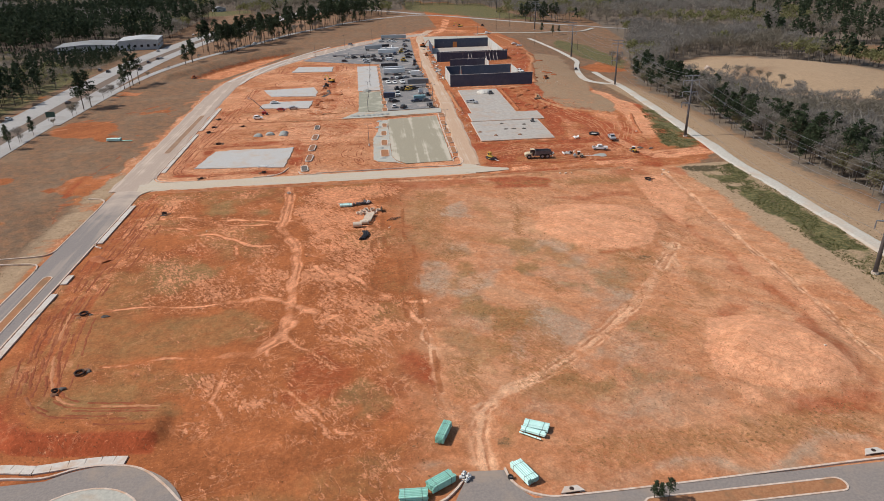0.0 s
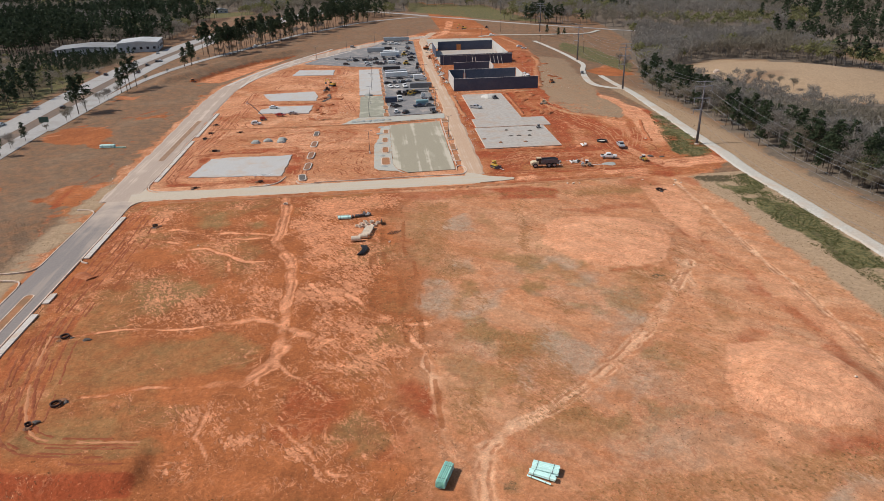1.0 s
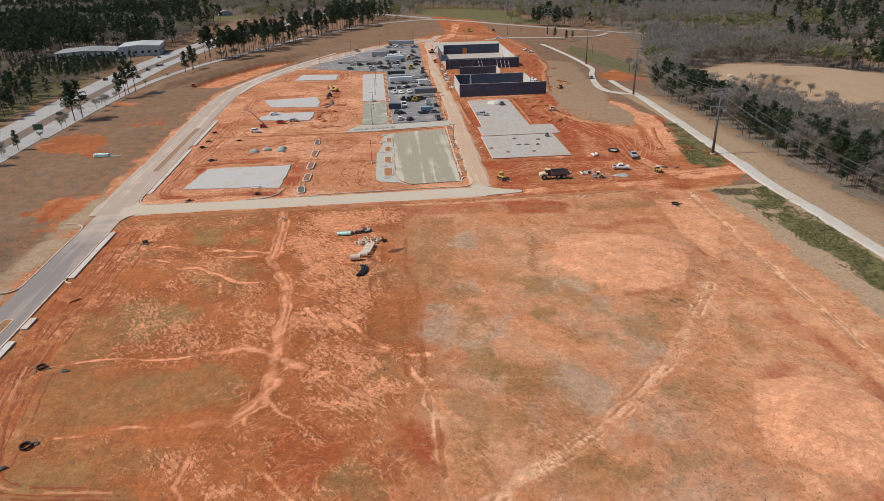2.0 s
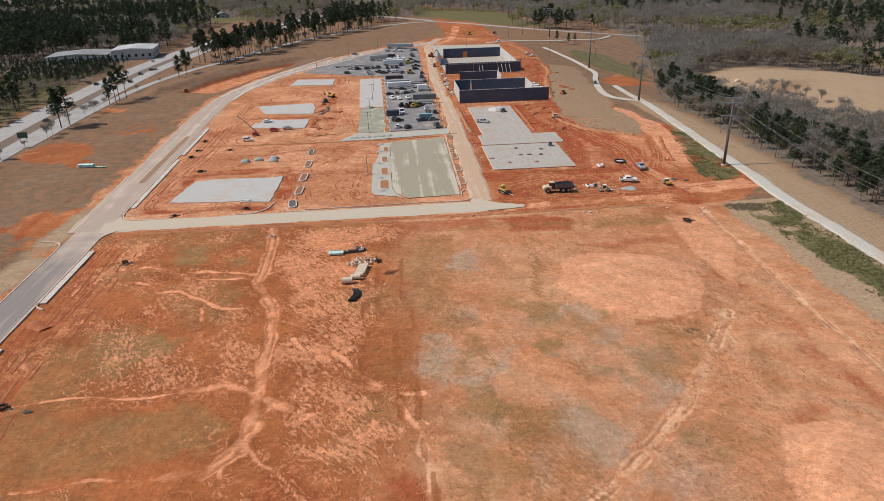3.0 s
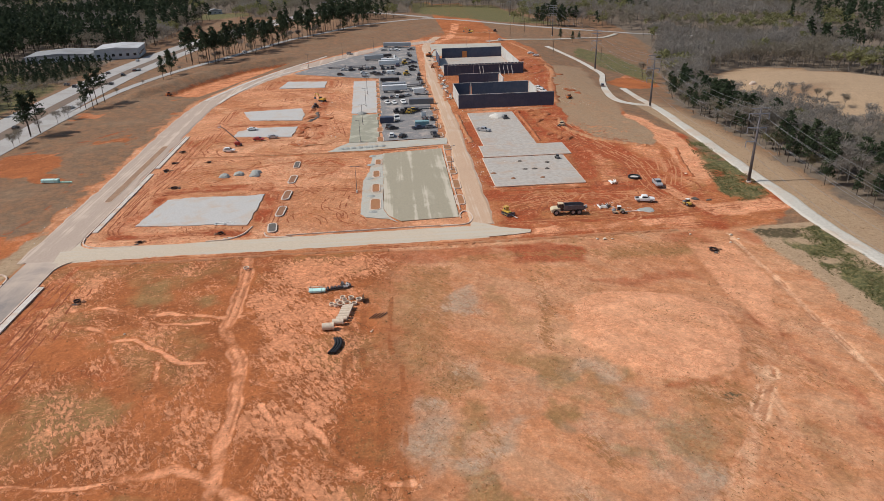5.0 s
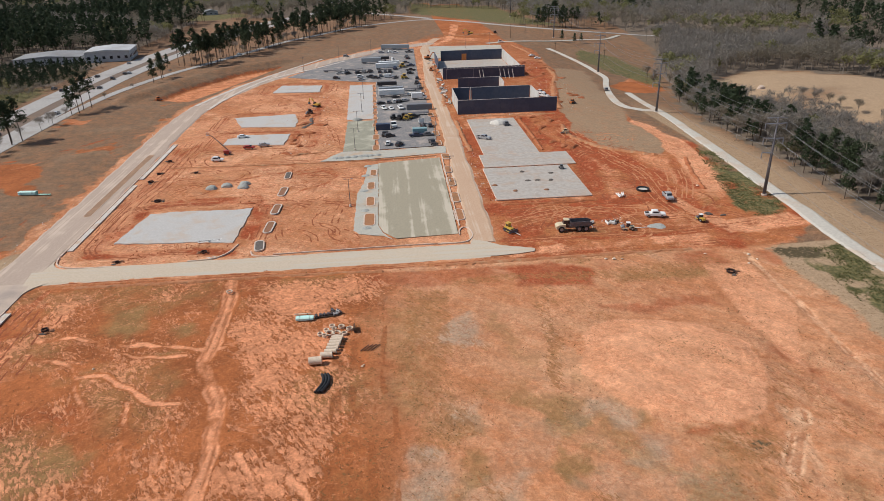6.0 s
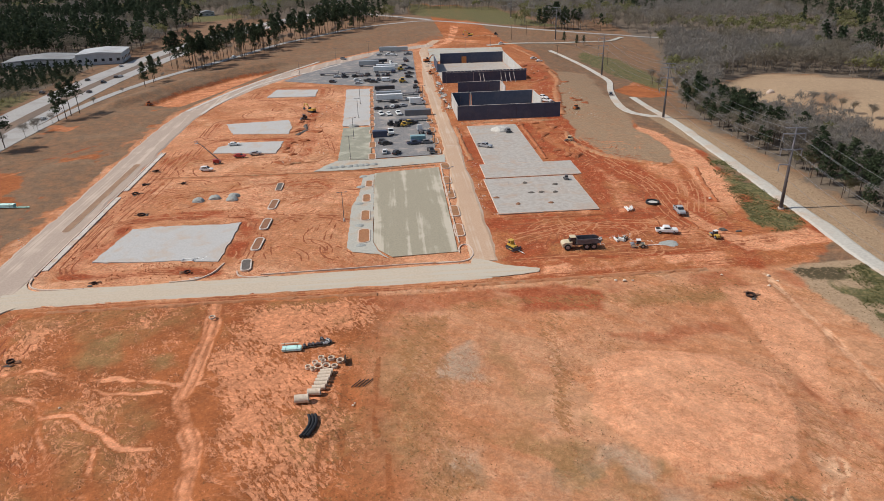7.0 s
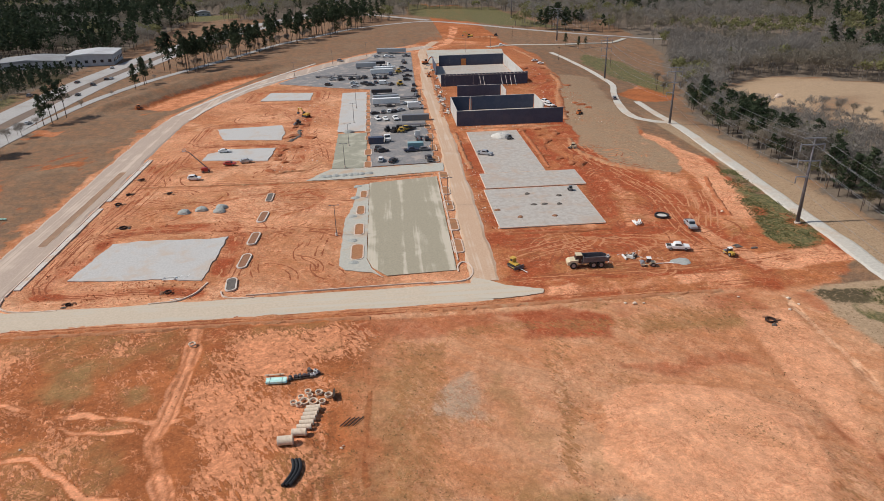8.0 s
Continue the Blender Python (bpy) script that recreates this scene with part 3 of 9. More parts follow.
TRACKS = {   # wheel tracks across the clay, and rills (minus): line, half width, strength
    "north_south": ([(-32, 222), (-30.5, 211), (-30, 193.5), (-31, 184.5), (-26, 174), (-23.5, 159), (-24, 146.5), (-23.5, 135.5), (-23, 123.5)], 1.5, 0.95),
    "upper_west": ([(-69, 140.5), (-57, 141.5), (-45.5, 140), (-38, 141.5), (-30.5, 143), (-23.5, 138), (-17, 133.5)], 0.35, 1.0),
    "upper_west_wide": ([(-38, 141.5), (-30.5, 143), (-23.5, 138), (-17, 133.5)], 1.3, 0.8),
    "lower_west": ([(-57.5, 117.5), (-45, 119), (-34, 118.5), (-28.5, 118.5), (-24.5, 122.5), (-21.5, 130)], 0.5, 0.85),
    "lower_west_wide": ([(-34, 118.5), (-28.5, 118.5), (-24.5, 122.5), (-21.5, 130)], 1.4, 0.85),
    "diagonal": ([(13, 80), (13.5, 88.5), (14.5, 94), (18, 98.5), (23.5, 101.5), (30.5, 106), (40.5, 114), (49, 121.5), (57, 129.5), (65, 140), (72.5, 152), (76, 158.5)], 1.6, 0.95),
    "diagonal_two": ([(50, 124), (61.5, 137.5), (69, 147), (76, 158)], 0.9, 0.85),
    "mouth_wide": ([(13, 79), (13, 87), (14, 94), (18, 98.5)], 2.3, 0.75),
    "track_fan": ([(74, 160), (73, 146), (70, 136), (69, 126)], 1.1, 0.7),
    "mouth": ([(11.5, 80), (11.5, 88), (10.5, 94), (8, 101), (9, 112), (7, 124)], 1.0, 0.6),
    "east_rim": ([(98.5, 219.5), (97, 196), (96.5, 171.5), (95.5, 148.5), (95, 129.5), (95, 119), (93.5, 107.5), (93.5, 99.5)], 0.95, 1.0),
    "rill_north": ([(-68.5, 198.5), (-59.5, 198.5), (-53.5, 194.5), (-44, 194.5), (-36.5, 192), (-30.5, 190), (-27.5, 190.5)], -0.6, 0.85),
    "rill_north_two": ([(-54.5, 193.5), (-47, 191), (-40, 188.5), (-34.5, 188.5)], -0.5, 0.8),
    "rill_middle": ([(-67, 193), (-59, 189.5), (-56, 187.5), (-54, 183.5), (-48, 183), (-44, 179), (-38, 174), (-32.5, 173)], -0.5, 0.9),
    "rill_down": ([(-54, 183.5), (-50, 174.5), (-47.5, 166), (-45, 159.5)], -0.45, 0.75),
    "rill_down_two": ([(-41.5, 173.5), (-40.5, 167.5), (-40, 162.5), (-38.5, 157.5)], -0.5, 0.8),
    "rill_east": ([(-21, 166), (-14, 160), (-9, 152), (-6, 146), (0, 140)], -0.6, 0.9),
    "rill_east_two": ([(-18, 158), (-13, 148), (-7, 142), (1, 138), (8, 136)], -0.6, 0.9),
    "rill_south": ([(-20, 136), (-24, 128), (-26, 114), (-23, 107), (-17, 101), (-13, 95), (-6, 91)], -0.4, 0.8),
    "rill_south_two": ([(-22, 124), (-16, 117), (-12, 112)], -0.35, 0.8),
    "rill_south_three": ([(-38, 117), (-33, 110), (-34, 103), (-30, 97)], -0.35, 0.7),
    "middle_wash": ([(3, 135), (7, 124), (8, 112), (7, 100), (10, 92)], -0.6, 0.9),
    "mound_foot": ([(44, 205), (40, 192), (37, 180), (34, 170)], -0.35, 0.5),
    "site_edge": ([(-74, 222.5), (-40, 223), (0, 222), (40, 223), (90, 224)], 1.1, 0.65),
    "east_road": ([(40, 229), (60, 229.5), (85, 232), (110, 236), (126, 238)], 2.6, 0.9),
    "east_loop": ([(97, 240), (93.5, 262), (95.5, 287), (91, 307), (85.5, 328), (83, 351)], 1.5, 0.85),
    "ring_loop": ([(94, 258), (88, 262), (80, 262), (76, 270), (80, 280), (90, 281)], 0.9, 0.55),
    "east_rise": ([(98, 262), (104, 285), (103, 305), (112, 325), (118, 345)], 1.2, 0.7),
    "cut_through": ([(-79, 326), (-60, 322), (-30, 320), (0, 319), (25, 321)], 1.3, 0.5),
    "verge": ([(-97, 236), (-98, 270), (-99, 300), (-101, 330), (-102, 360), (-99, 400)], 2.4, 0.6),
    "verge_south": ([(-95, 60), (-95, 130), (-95, 165), (-96, 200), (-97, 236)], 2.0, 0.7),
    "verge_two": ([(-150, 318), (-135, 325), (-118, 345), (-108, 352)], 0.9, 0.6),
    "ring_one": ([(-21, 141), (-16, 143), (-11, 146), (-9, 149), (-12, 152), (-17, 151)], 0.4, 0.5),
    "far_lane": ([(38, 600), (60, 640), (70, 690), (75, 740)], 4.0, 0.8),
}
DUG_LINES = {   # dug or wet dark clay
    "west_ditch": ([(-76, 222), (-76, 205), (-76.5, 185), (-76, 165), (-75, 150), (-74, 135), (-72, 118), (-69, 104), (-63, 97.5), (-55, 95.5), (-42, 94)], 0.9, 0.55),
    "west_ditch_two": ([(-72, 190), (-71, 170), (-70, 150), (-67.5, 130), (-66, 116), (-62, 108)], 0.8, 0.45),
    "west_ditch_three": ([(-73.5, 215), (-73.5, 185), (-73, 160), (-71.5, 138), (-69.5, 120), (-67, 108)], 0.9, 0.5),
    "west_ditch_four": ([(-78, 215), (-78, 185), (-77.5, 160), (-77, 140), (-75, 122)], 1.0, 0.5),
    "east_bank": ([(83, 178), (86, 163), (87, 149.5), (85.5, 140), (89.5, 125), (87.5, 113), (87.5, 104.5), (88, 98.5), (84, 90)], 2.2, 0.56),
    "east_bank_upper": ([(80, 206), (84, 196), (83, 184)], 2.6, 0.32),
    "pad_rim": ([(-73, 246), (-71, 262), (-69, 275), (-60, 279), (-38, 279), (-33, 270), (-33, 250)], 1.6, 0.7),
    "machine_yard": ([(38, 258), (48, 256), (58, 252), (72, 254), (84, 262), (92, 264)], 3.0, 0.75),
    "machine_yard_two": ([(98, 226), (100, 238), (98, 250), (99, 262)], 4.0, 0.85),
    "machine_yard_three": ([(40, 262), (55, 262), (70, 259), (78, 254), (86, 252)], 1.2, 0.7),
    "machine_arc": ([(56, 256), (52, 252), (50, 247), (54, 245), (62, 247), (72, 249)], 1.0, 0.75),
    "east_haul": ([(94, 258), (95.5, 287), (91.5, 307), (85.5, 328), (82.5, 351), (85.5, 373), (90, 392)], 4.5, 0.8),
    "east_haul_two": ([(106, 270), (107, 283), (113, 303), (118, 322), (122, 338)], 1.4, 0.35),
    "slab_side": ([(73, 268), (77, 285), (79, 300), (76, 322), (70, 340), (69, 372)], 2.6, 0.7),
    "wall_side": ([(90, 384), (93, 410), (95, 440), (99, 470), (103, 520)], 5.0, 0.6),
    "road_rut": ([(38, 236), (60, 235), (85, 235), (110, 238)], 0.9, 0.6),
    "cut_rut": ([(-76, 318), (-40, 316), (0, 316.5), (26, 318)], 0.7, 0.6),
    "slab_rim": ([(38, 264), (75, 263), (78, 300), (79, 316), (70, 318), (69, 372)], 1.2, 0.6),
    "verge_cut": ([(-100, 200), (-106, 222), (-108, 240), (-103, 262), (-105, 290), (-108, 312)], 1.4, 0.7),
    "verge_cut_two": ([(-112, 222), (-116, 240), (-112, 265), (-118, 290)], 1.0, 0.5),
    "verge_cut_three": ([(-150, 330), (-138, 338), (-122, 352), (-110, 372)], 1.2, 0.5),
    "pad_rim_outer": ([(-75, 244), (-74, 262), (-72, 278), (-60, 282), (-36, 282), (-31, 272), (-31, 248)], 1.0, 0.6),
    "pad_front": ([(-74, 241), (-60, 240.5), (-46, 241), (-36, 238)], 1.6, 0.65),
    "walk_rut": ([(-78.5, 262), (-78, 280), (-76, 300), (-77, 325), (-77.5, 350)], 0.7, 0.7),
    "walk_rut_two": ([(-75.5, 286), (-73, 300), (-72, 318), (-74, 336), (-70, 350), (-64, 364)], 0.8, 0.65),
    "walk_rut_three": ([(-72, 296), (-69.5, 310), (-70, 330), (-66, 342)], 0.5, 0.6),
    "pad_two_rim": ([(-64, 342), (-66, 352), (-64, 365), (-50, 366), (-32, 364), (-31, 345)], 1.2, 0.55),
    "pad_three_rim": ([(-68, 374), (-68, 396), (-60, 401), (-34, 401), (-31, 388)], 1.2, 0.5),
    "pad_four_rim": ([(-58, 447), (-57, 472), (-40, 475), (-26, 470), (-25, 447), (-40, 444)], 1.2, 0.5),
    "trench_row": ([(-24, 340), (-22, 352), (-24, 370), (-26, 392), (-25, 410), (-22, 430)], 1.6, 0.6),
    "loop_scuff": ([(-22, 286), (-14, 292), (-10, 300), (-16, 306), (-26, 304)], 0.5, 0.6),
    "loop_scuff_two": ([(-46, 300), (-34, 306), (-20, 309), (-8, 307)], 0.5, 0.55),
    "rubble_strip": ([(40, 300), (40.5, 330), (39.5, 372)], 1.2, 0.5),
}
SITE = [(-93, -160), (-93, 260), (-95, 330), (-94, 400), (-90, 432), (-79, 474), (-62, 514), (-36, 558), (-8, 596), (30, 636), (60, 660), (106, 620), (120, 560), (140, 400), (140, -160)]


GREY_PATCHES = (   # silt left by standing water: strength, outline
    (0.75, [(20, 196), (26.5, 200), (29.5, 193), (27, 184), (21.5, 182), (18, 188)]),
    (0.75, [(9.5, 157), (15, 158.5), (15, 147), (15.5, 138), (10, 136), (8, 145)]),
    (0.9, [(16, 150), (23, 153), (27.5, 149), (25.5, 141), (19, 136), (14, 137.5)]),
    (0.65, [(32, 161.5), (40.5, 166), (49, 162), (55, 155), (49.5, 147.5), (38.5, 149), (31, 153.5)]),
    (0.8, [(51.5, 145), (55.5, 145), (58, 135), (57.5, 127), (49.5, 123), (48.5, 130.5)]),
    (0.7, [(32.5, 130.5), (38.5, 128), (44, 121), (44.5, 112), (39, 105), (33, 107.5), (30.5, 116)]),
    (0.7, [(24, 117), (29, 117.5), (28, 108), (23.5, 106)]),
    (0.6, [(47, 118.5), (53, 115.5), (50, 105.5), (42.5, 102.5)]),
    (0.55, [(38, 95), (50.5, 96), (56, 93.5), (47.5, 88.5), (36, 89)]),
    (0.8, [(24.5, 76), (41, 78), (61.5, 79), (78, 80.5), (77, 76), (60, 75), (41.5, 74.5), (24.5, 73.5)]),
    (0.7, [(21.5, 95.5), (26.5, 97.5), (28.5, 91), (23.5, 91)]),
    (0.7, [(5, 81.5), (8, 83.5), (9, 80.5), (6, 79)]),
    (0.6, [(10, 190), (15, 190.5), (14.5, 185.5), (10, 186)]),
    (0.8, [(14, 167), (22, 167), (21, 161), (14.5, 161)]),
    (0.4, [(34, 100), (60, 104), (62, 90), (44, 84), (30, 88)]),
)
OLIVE_PATCHES = (   # thin weeds and moss on the crust
    (0.9, [(-11.5, 106), (-7.5, 110), (-2.5, 107.5), (-1, 99.5), (-4.5, 95), (-9.5, 95.5), (-12, 100)]),
    (0.8, [(-64, 165), (-53, 166.5), (-43.5, 162), (-42.5, 150.5), (-50, 147.5), (-59, 151.5), (-63.5, 158.5)]),
    (0.62, [(-60, 130.5), (-52, 137), (-37.5, 137.5), (-24, 130.5), (-24, 123.5), (-29.5, 120), (-45, 119), (-57.5, 119.5), (-61.5, 125.5)]),
    (0.8, [(-58.5, 210), (-48, 214), (-43, 202.5), (-48.5, 196.5), (-58, 200)]),
    (0.7, [(-62.5, 111), (-57, 115.5), (-49, 113.5), (-48, 107), (-51, 98), (-62.5, 99.5), (-67, 104.5)]),
    (0.65, [(-56.5, 105), (-42, 106.5), (-37, 99), (-43, 97), (-55.5, 100)]),
    (0.5, [(71.5, 147), (78.5, 141), (74.5, 127), (67, 125.5), (66, 133.5)]),
    (0.5, [(11, 212.5), (20.5, 211), (18, 171), (10.5, 161), (7.5, 172.5)]),
    (0.65, [(38.5, 167.5), (44.5, 162), (51.5, 155), (56, 147), (44, 146), (36.5, 156.5)]),
    (0.9, [(-41, 204.5), (-34, 201.5), (-32, 195), (-36, 194.5)]),
    (0.85, [(-43.5, 190.5), (-37, 190.5), (-35, 186.5), (-39, 185.5)]),
    (0.4, [(39.5, 205), (44.5, 204.5), (38.5, 168), (34, 168.5)]),
    (0.6, [(28, 200), (33, 200), (34, 176), (29, 178)]),
    (0.5, [(-18, 88), (2, 86), (2, 76), (-20, 76)]),
    (0.45, [(20, 84), (60, 88), (88, 92), (86, 80), (40, 78)]),
    (0.55, [(52, 141), (64, 148), (66, 138), (58, 128)]),
    (0.8, [(16.5, 89), (19.5, 89), (19, 83), (17, 82.5)]),
    (0.75, [(48, 223), (86, 227), (86, 224.5), (48, 220.5)]),
    (0.7, [(58, 214), (84, 216), (84, 210), (60, 208)]),
    (0.6, [(4, 205), (16, 208), (14, 165), (5, 165)]),
    (0.75, [(78, 276), (92, 277), (92, 266), (78, 265)]),
    (0.6, [(100, 264), (109, 264), (109, 248), (101, 248)]),
)
WASHED = (   # how far the rain has stripped the dark crust
    (0.62, [(-32, 212), (-4, 209), (2.5, 178), (-2.5, 153), (-18, 152), (-24, 171.5)]),
    (0.62, [(-24.5, 177.5), (-7, 167), (0.5, 129.5), (-6.5, 121), (-19.5, 137.5)]),
    (0.55, [(-45, 176.5), (-29, 174), (-25.5, 149.5), (-38.5, 151.5)]),
    (0.52, [(-41.5, 117.5), (-29, 116), (-20, 116.5), (-17.5, 98.5), (-30, 98.5), (-37.5, 106)]),
    (0.5, [(-21, 103.5), (-11.5, 104), (-6.5, 92.5), (-10, 86), (-18.5, 89.5)]),
    (0.62, [(-17, 136), (0.5, 129.5), (13, 132), (12, 112), (0.5, 116), (-16, 122.5)]),
    (0.42, [(-39.5, 98), (-28, 98), (-15, 93.5), (-14.5, 84), (-35.5, 89)]),
    (0.7, [(-27, 221), (15.5, 221), (21.5, 203), (-22, 205)]),
    (0.72, [(-1.5, 92), (7.5, 97), (13, 93), (11, 84.5), (-1, 86)]),
    (0.42, [(-70, 198), (-34, 196), (-33, 172), (-52, 164), (-62, 178)]),
    (0.6, [(-76, 214), (-60, 219), (-62, 205), (-74, 180)]),
)
RED_PATCHES = (   # freshly scraped dark red clay
    (0.6, [(69.5, 93), (75, 93.5), (86.5, 92), (84, 84), (74, 84.5), (68.5, 88)]),
    (0.75, [(31, 219), (45, 222), (57, 219), (55.5, 209), (39.5, 210)]),
    (0.5, [(69, 124), (75.5, 126.5), (79, 122.5), (75, 120), (68.5, 121)]),
    (0.55, [(-22, 113), (-13.5, 122), (-6.5, 113), (-11.5, 104), (-18.5, 100), (-22, 104)]),
    (0.8, [(2, 114.5), (8, 113), (7.5, 101.5), (4, 104)]),
    (0.5, [(50, 200), (78, 202), (82, 196), (60, 194)]),
    (0.4, [(-60, 176), (-46, 172), (-44, 164), (-58, 166)]),
)
FRESH_PATCHES = (   # dumped and spread pale sandy clay
    (0.87, [(42, 173), (44, 168), (47.5, 162), (53, 158.5), (64, 156), (71, 159), (76, 168), (78, 179.5), (71, 188.5), (55, 193), (46, 187.5)]),
    (0.87, [(67.5, 120.5), (78.5, 120), (85.5, 114.5), (86, 100.5), (85.5, 96), (78.5, 92.5), (70.5, 93.5), (65.5, 96), (61, 100), (62, 107.5)]),
    (0.55, [(62, 96), (66, 95), (66, 90), (60, 91)]),
    (0.6, [(84, 168), (95, 190), (97, 215), (84, 216), (82, 190)]),
    (0.5, [(89, 150), (95, 150), (94, 104), (90, 104)]),
    (0.8, [(109, 345), (121, 366), (126, 330), (123, 296), (116, 264), (108, 264), (113, 300)]),
    (0.6, [(100, 232), (126, 240), (124, 246), (104, 242), (98, 262), (93, 262)]),
)
WEEDY = ([(36, 144.5), (41, 142.5), (43, 134), (38, 134)], [(60, 157), (70, 156), (69, 147), (60.5, 148)], [(39.5, 205), (44.5, 204.5), (38.5, 168), (34, 168.5)],
         [(24, 84), (60, 87), (80, 90), (80, 79), (30, 77)], [(20, 216), (90, 219), (90, 213), (20, 211)], [(56, 184), (70, 184), (74, 170), (60, 174)], [(-5, 204), (4, 204), (8, 130), (-6, 140)],
         [(8, 212), (21, 212), (20, 160), (9, 150)], [(45, 223), (87, 227), (87, 224), (45, 220)], [(58, 214), (84, 216), (84, 209), (60, 208)], [(20, 130), (34, 132), (36, 100), (22, 98)], [(10, 112), (18, 112), (16, 98), (9, 99)])


def box_of(x, y, pts, pad):
    """Which places lie near an outline or a line."""
    q = np.array(pts)
    lo, hi = q.min(0) - pad, q.max(0) + pad
    return np.where((x > lo[0]) & (x < hi[0]) & (y > lo[1]) & (y < hi[1]))[0]


def lay_patches(field, x, y, patches, edge):
    """Raise a field inside outlines, softly over edge metres."""
    for k, pts in patches:
        i = box_of(x, y, pts, edge + 1)
        if len(i):
            field[i] = np.maximum(field[i], k * (1 - step(inside(x[i], y[i], pts), -edge, edge)))
    return field


def lay_soil(x, y):
    """How much of each kind of soil and cover lies at each place."""
    n0 = fbm(x, y, 5, 4, 15)
    wx = x + 5 * (fbm(x, y, 14, 3, 5) - 0.5) + 2.4 * (n0 - 0.5)
    wy = y + 5 * (fbm(x, y, 14, 3, 9) - 0.5) + 2.4 * (fbm(x, y, 5, 4, 19) - 0.5)
    n1, n2, n3 = fbm(wx, wy, 30, 4, 21), fbm(wx, wy, 9, 4, 33), fbm(x, y, 60, 3, 41)
    px, py = wx + 9 * (n2 - 0.5), wy + 9 * (fbm(wx, wy, 9, 4, 37) - 0.5)
    site = 1 - step(inside(wx, wy, SITE), -1, 3)
    west = 1 - step(x + 16 * (n1 - 0.5) + 14 * (n2 - 0.5), -1, 16)
    south = 1 - step(y, 222, 227)
    east = (1 - west) * south
    pale = (0.22 + 0.30 * step(n1, 0.4, 0.7)) * (1 - 0.85 * west * south) * (1 - 0.7 * east)
    wash = 0.31 + 0.5 * (n1 - 0.5)
    wash = np.clip(lay_patches(wash, px, py, [(1.02 * k, p) for k, p in WASHED], 5.5) + 0.5 * (n2 - 0.5), 0.05, 0.9) * west * south
    streak = 0.2 * east
    sand = east * np.clip(0.9 + 0.8 * (fbm(x, y, 40, 3, 73) - 0.5), 0, 1)
    fresh = lay_patches(np.zeros_like(x), 0.5 * x + 0.5 * wx, 0.5 * y + 0.5 * wy, FRESH_PATCHES, 1.2)
    rut = np.zeros_like(x)
    bars = np.zeros_like(x)
    # open ground north of the cross road
    north = site * (1 - south)
    pale = np.where(north > 0.5, np.maximum(pale * 0.5, 0.12 + 0.5 * step(fbm(x, y, 18, 4, 81), 0.38, 0.66)), pale)
    sand = np.maximum(sand, 0.62 * north * (1 - 0.75 * step(x, 34, 40)))
    fresh = np.maximum(fresh, 0.5 * north * (1 - 0.8 * step(x, 34, 40)) * step(fbm(wx, wy, 20, 4, 83), 0.36, 0.6))
    dug = 0.4 * step(fbm(wx, wy, 26, 4, 91), 0.55, 0.75) * (0.35 + 0.65 * west)
    dug = np.maximum(dug, 0.8 * north * step(x + 3 * n2, 36, 42) * (1 - step(y, 340, 400)) * step(fbm(wx, wy, 11, 4, 95), 0.34, 0.60))
    dug = np.maximum(dug, 0.5 * south * step(y + 6 * (n2 - 0.5), 208, 216) * step(fbm(wx, wy, 12, 3, 97), 0.4, 0.6))
    dug = lay_patches(dug, px, py, RED_PATCHES, 2.2)
    rim = inside(wx, wy, FRESH_PATCHES[0][1])
    dug = np.maximum(dug, 0.55 * np.exp(-((rim - 1.0) / 1.2) ** 2) * (1 - step(y + 0.6 * (62 - x), 160, 172)) * (1 - step(x, 62, 70)) * step(n2, 0.4, 0.6))
    grey = lay_patches(np.zeros_like(x), px, py, GREY_PATCHES, 3.0) * (0.4 + 0.6 * step(n2, 0.3, 0.6))
    worn = (1 - step(oval(x + 20 * (n1 - 0.5), y + 20 * (n3 - 0.5), 36, 132, 32, 48, 0.25), 0.5, 1.15)) * south
    grey = np.maximum(grey, 0.42 * worn * step(fbm(wx, wy, 13, 4, 107), 0.36, 0.62))
    olive = south * (0.16 + 0.42 * west) * step(fbm(wx, wy, 22, 4, 101), 0.42, 0.64)
    olive = lay_patches(olive, px, py, OLIVE_PATCHES, 3.4)
    olive = np.maximum(olive, (0.3 * east + 0.5 * worn) * step(fbm(wx, wy, 9, 4, 109), 0.40, 0.64))
    olive = np.maximum(olive, 0.5 * north * step(fbm(wx, wy, 16, 4, 103), 0.48, 0.66))
    olive, grey = olive * (1 - 0.9 * fresh), grey * (1 - 0.95 * fresh)
    scrub = np.zeros_like(x)
    for cx, cy, rx, ry in ((3.8, 93, 1.3, 1.0), (3.2, 86.4, 1.5, 1.0), (17.6, 86.4, 1.9, 3.2), (66, 151, 4, 3)):
        scrub = np.maximum(scrub, 0.6 * (1 - step(oval(wx, wy, cx, cy, rx, ry), 0.1, 1.4)))
    weeds = 0.7 * south * step(fbm(x, y, 16, 3, 115), 0.46, 0.66)
    weeds = lay_patches(weeds, wx, wy, [(1.0, p) for p in WEEDY], 1.8)
    trodden = np.zeros_like(x)
    for name, (pts, half, k) in TRACKS.items():
        i = box_of(x, y, pts, 9)
        blend = 0.45 if half > 0 else 0.8
        d = line_dist(x[i] + blend * (wx[i] - x[i]), y[i] + blend * (wy[i] - y[i]), pts)
        w = abs(half) * (0.6 + 0.9 * n0[i])
        m = k * (1 - step(d, w * 0.5, w * 1.5 + 0.15)) * (0.6 + 0.4 * step(n0[i] + 0.5 * (n2[i] - 0.5), 0.36, 0.6))
        if half < 0:   # stripped ground along a rill
            wash[i] = np.maximum(wash[i], 0.55 * k * (1 - step(d, 0.5, 5.0)) * south[i])
        pale[i] = np.maximum(pale[i], m)
        trodden[i] = np.maximum(trodden[i], m)
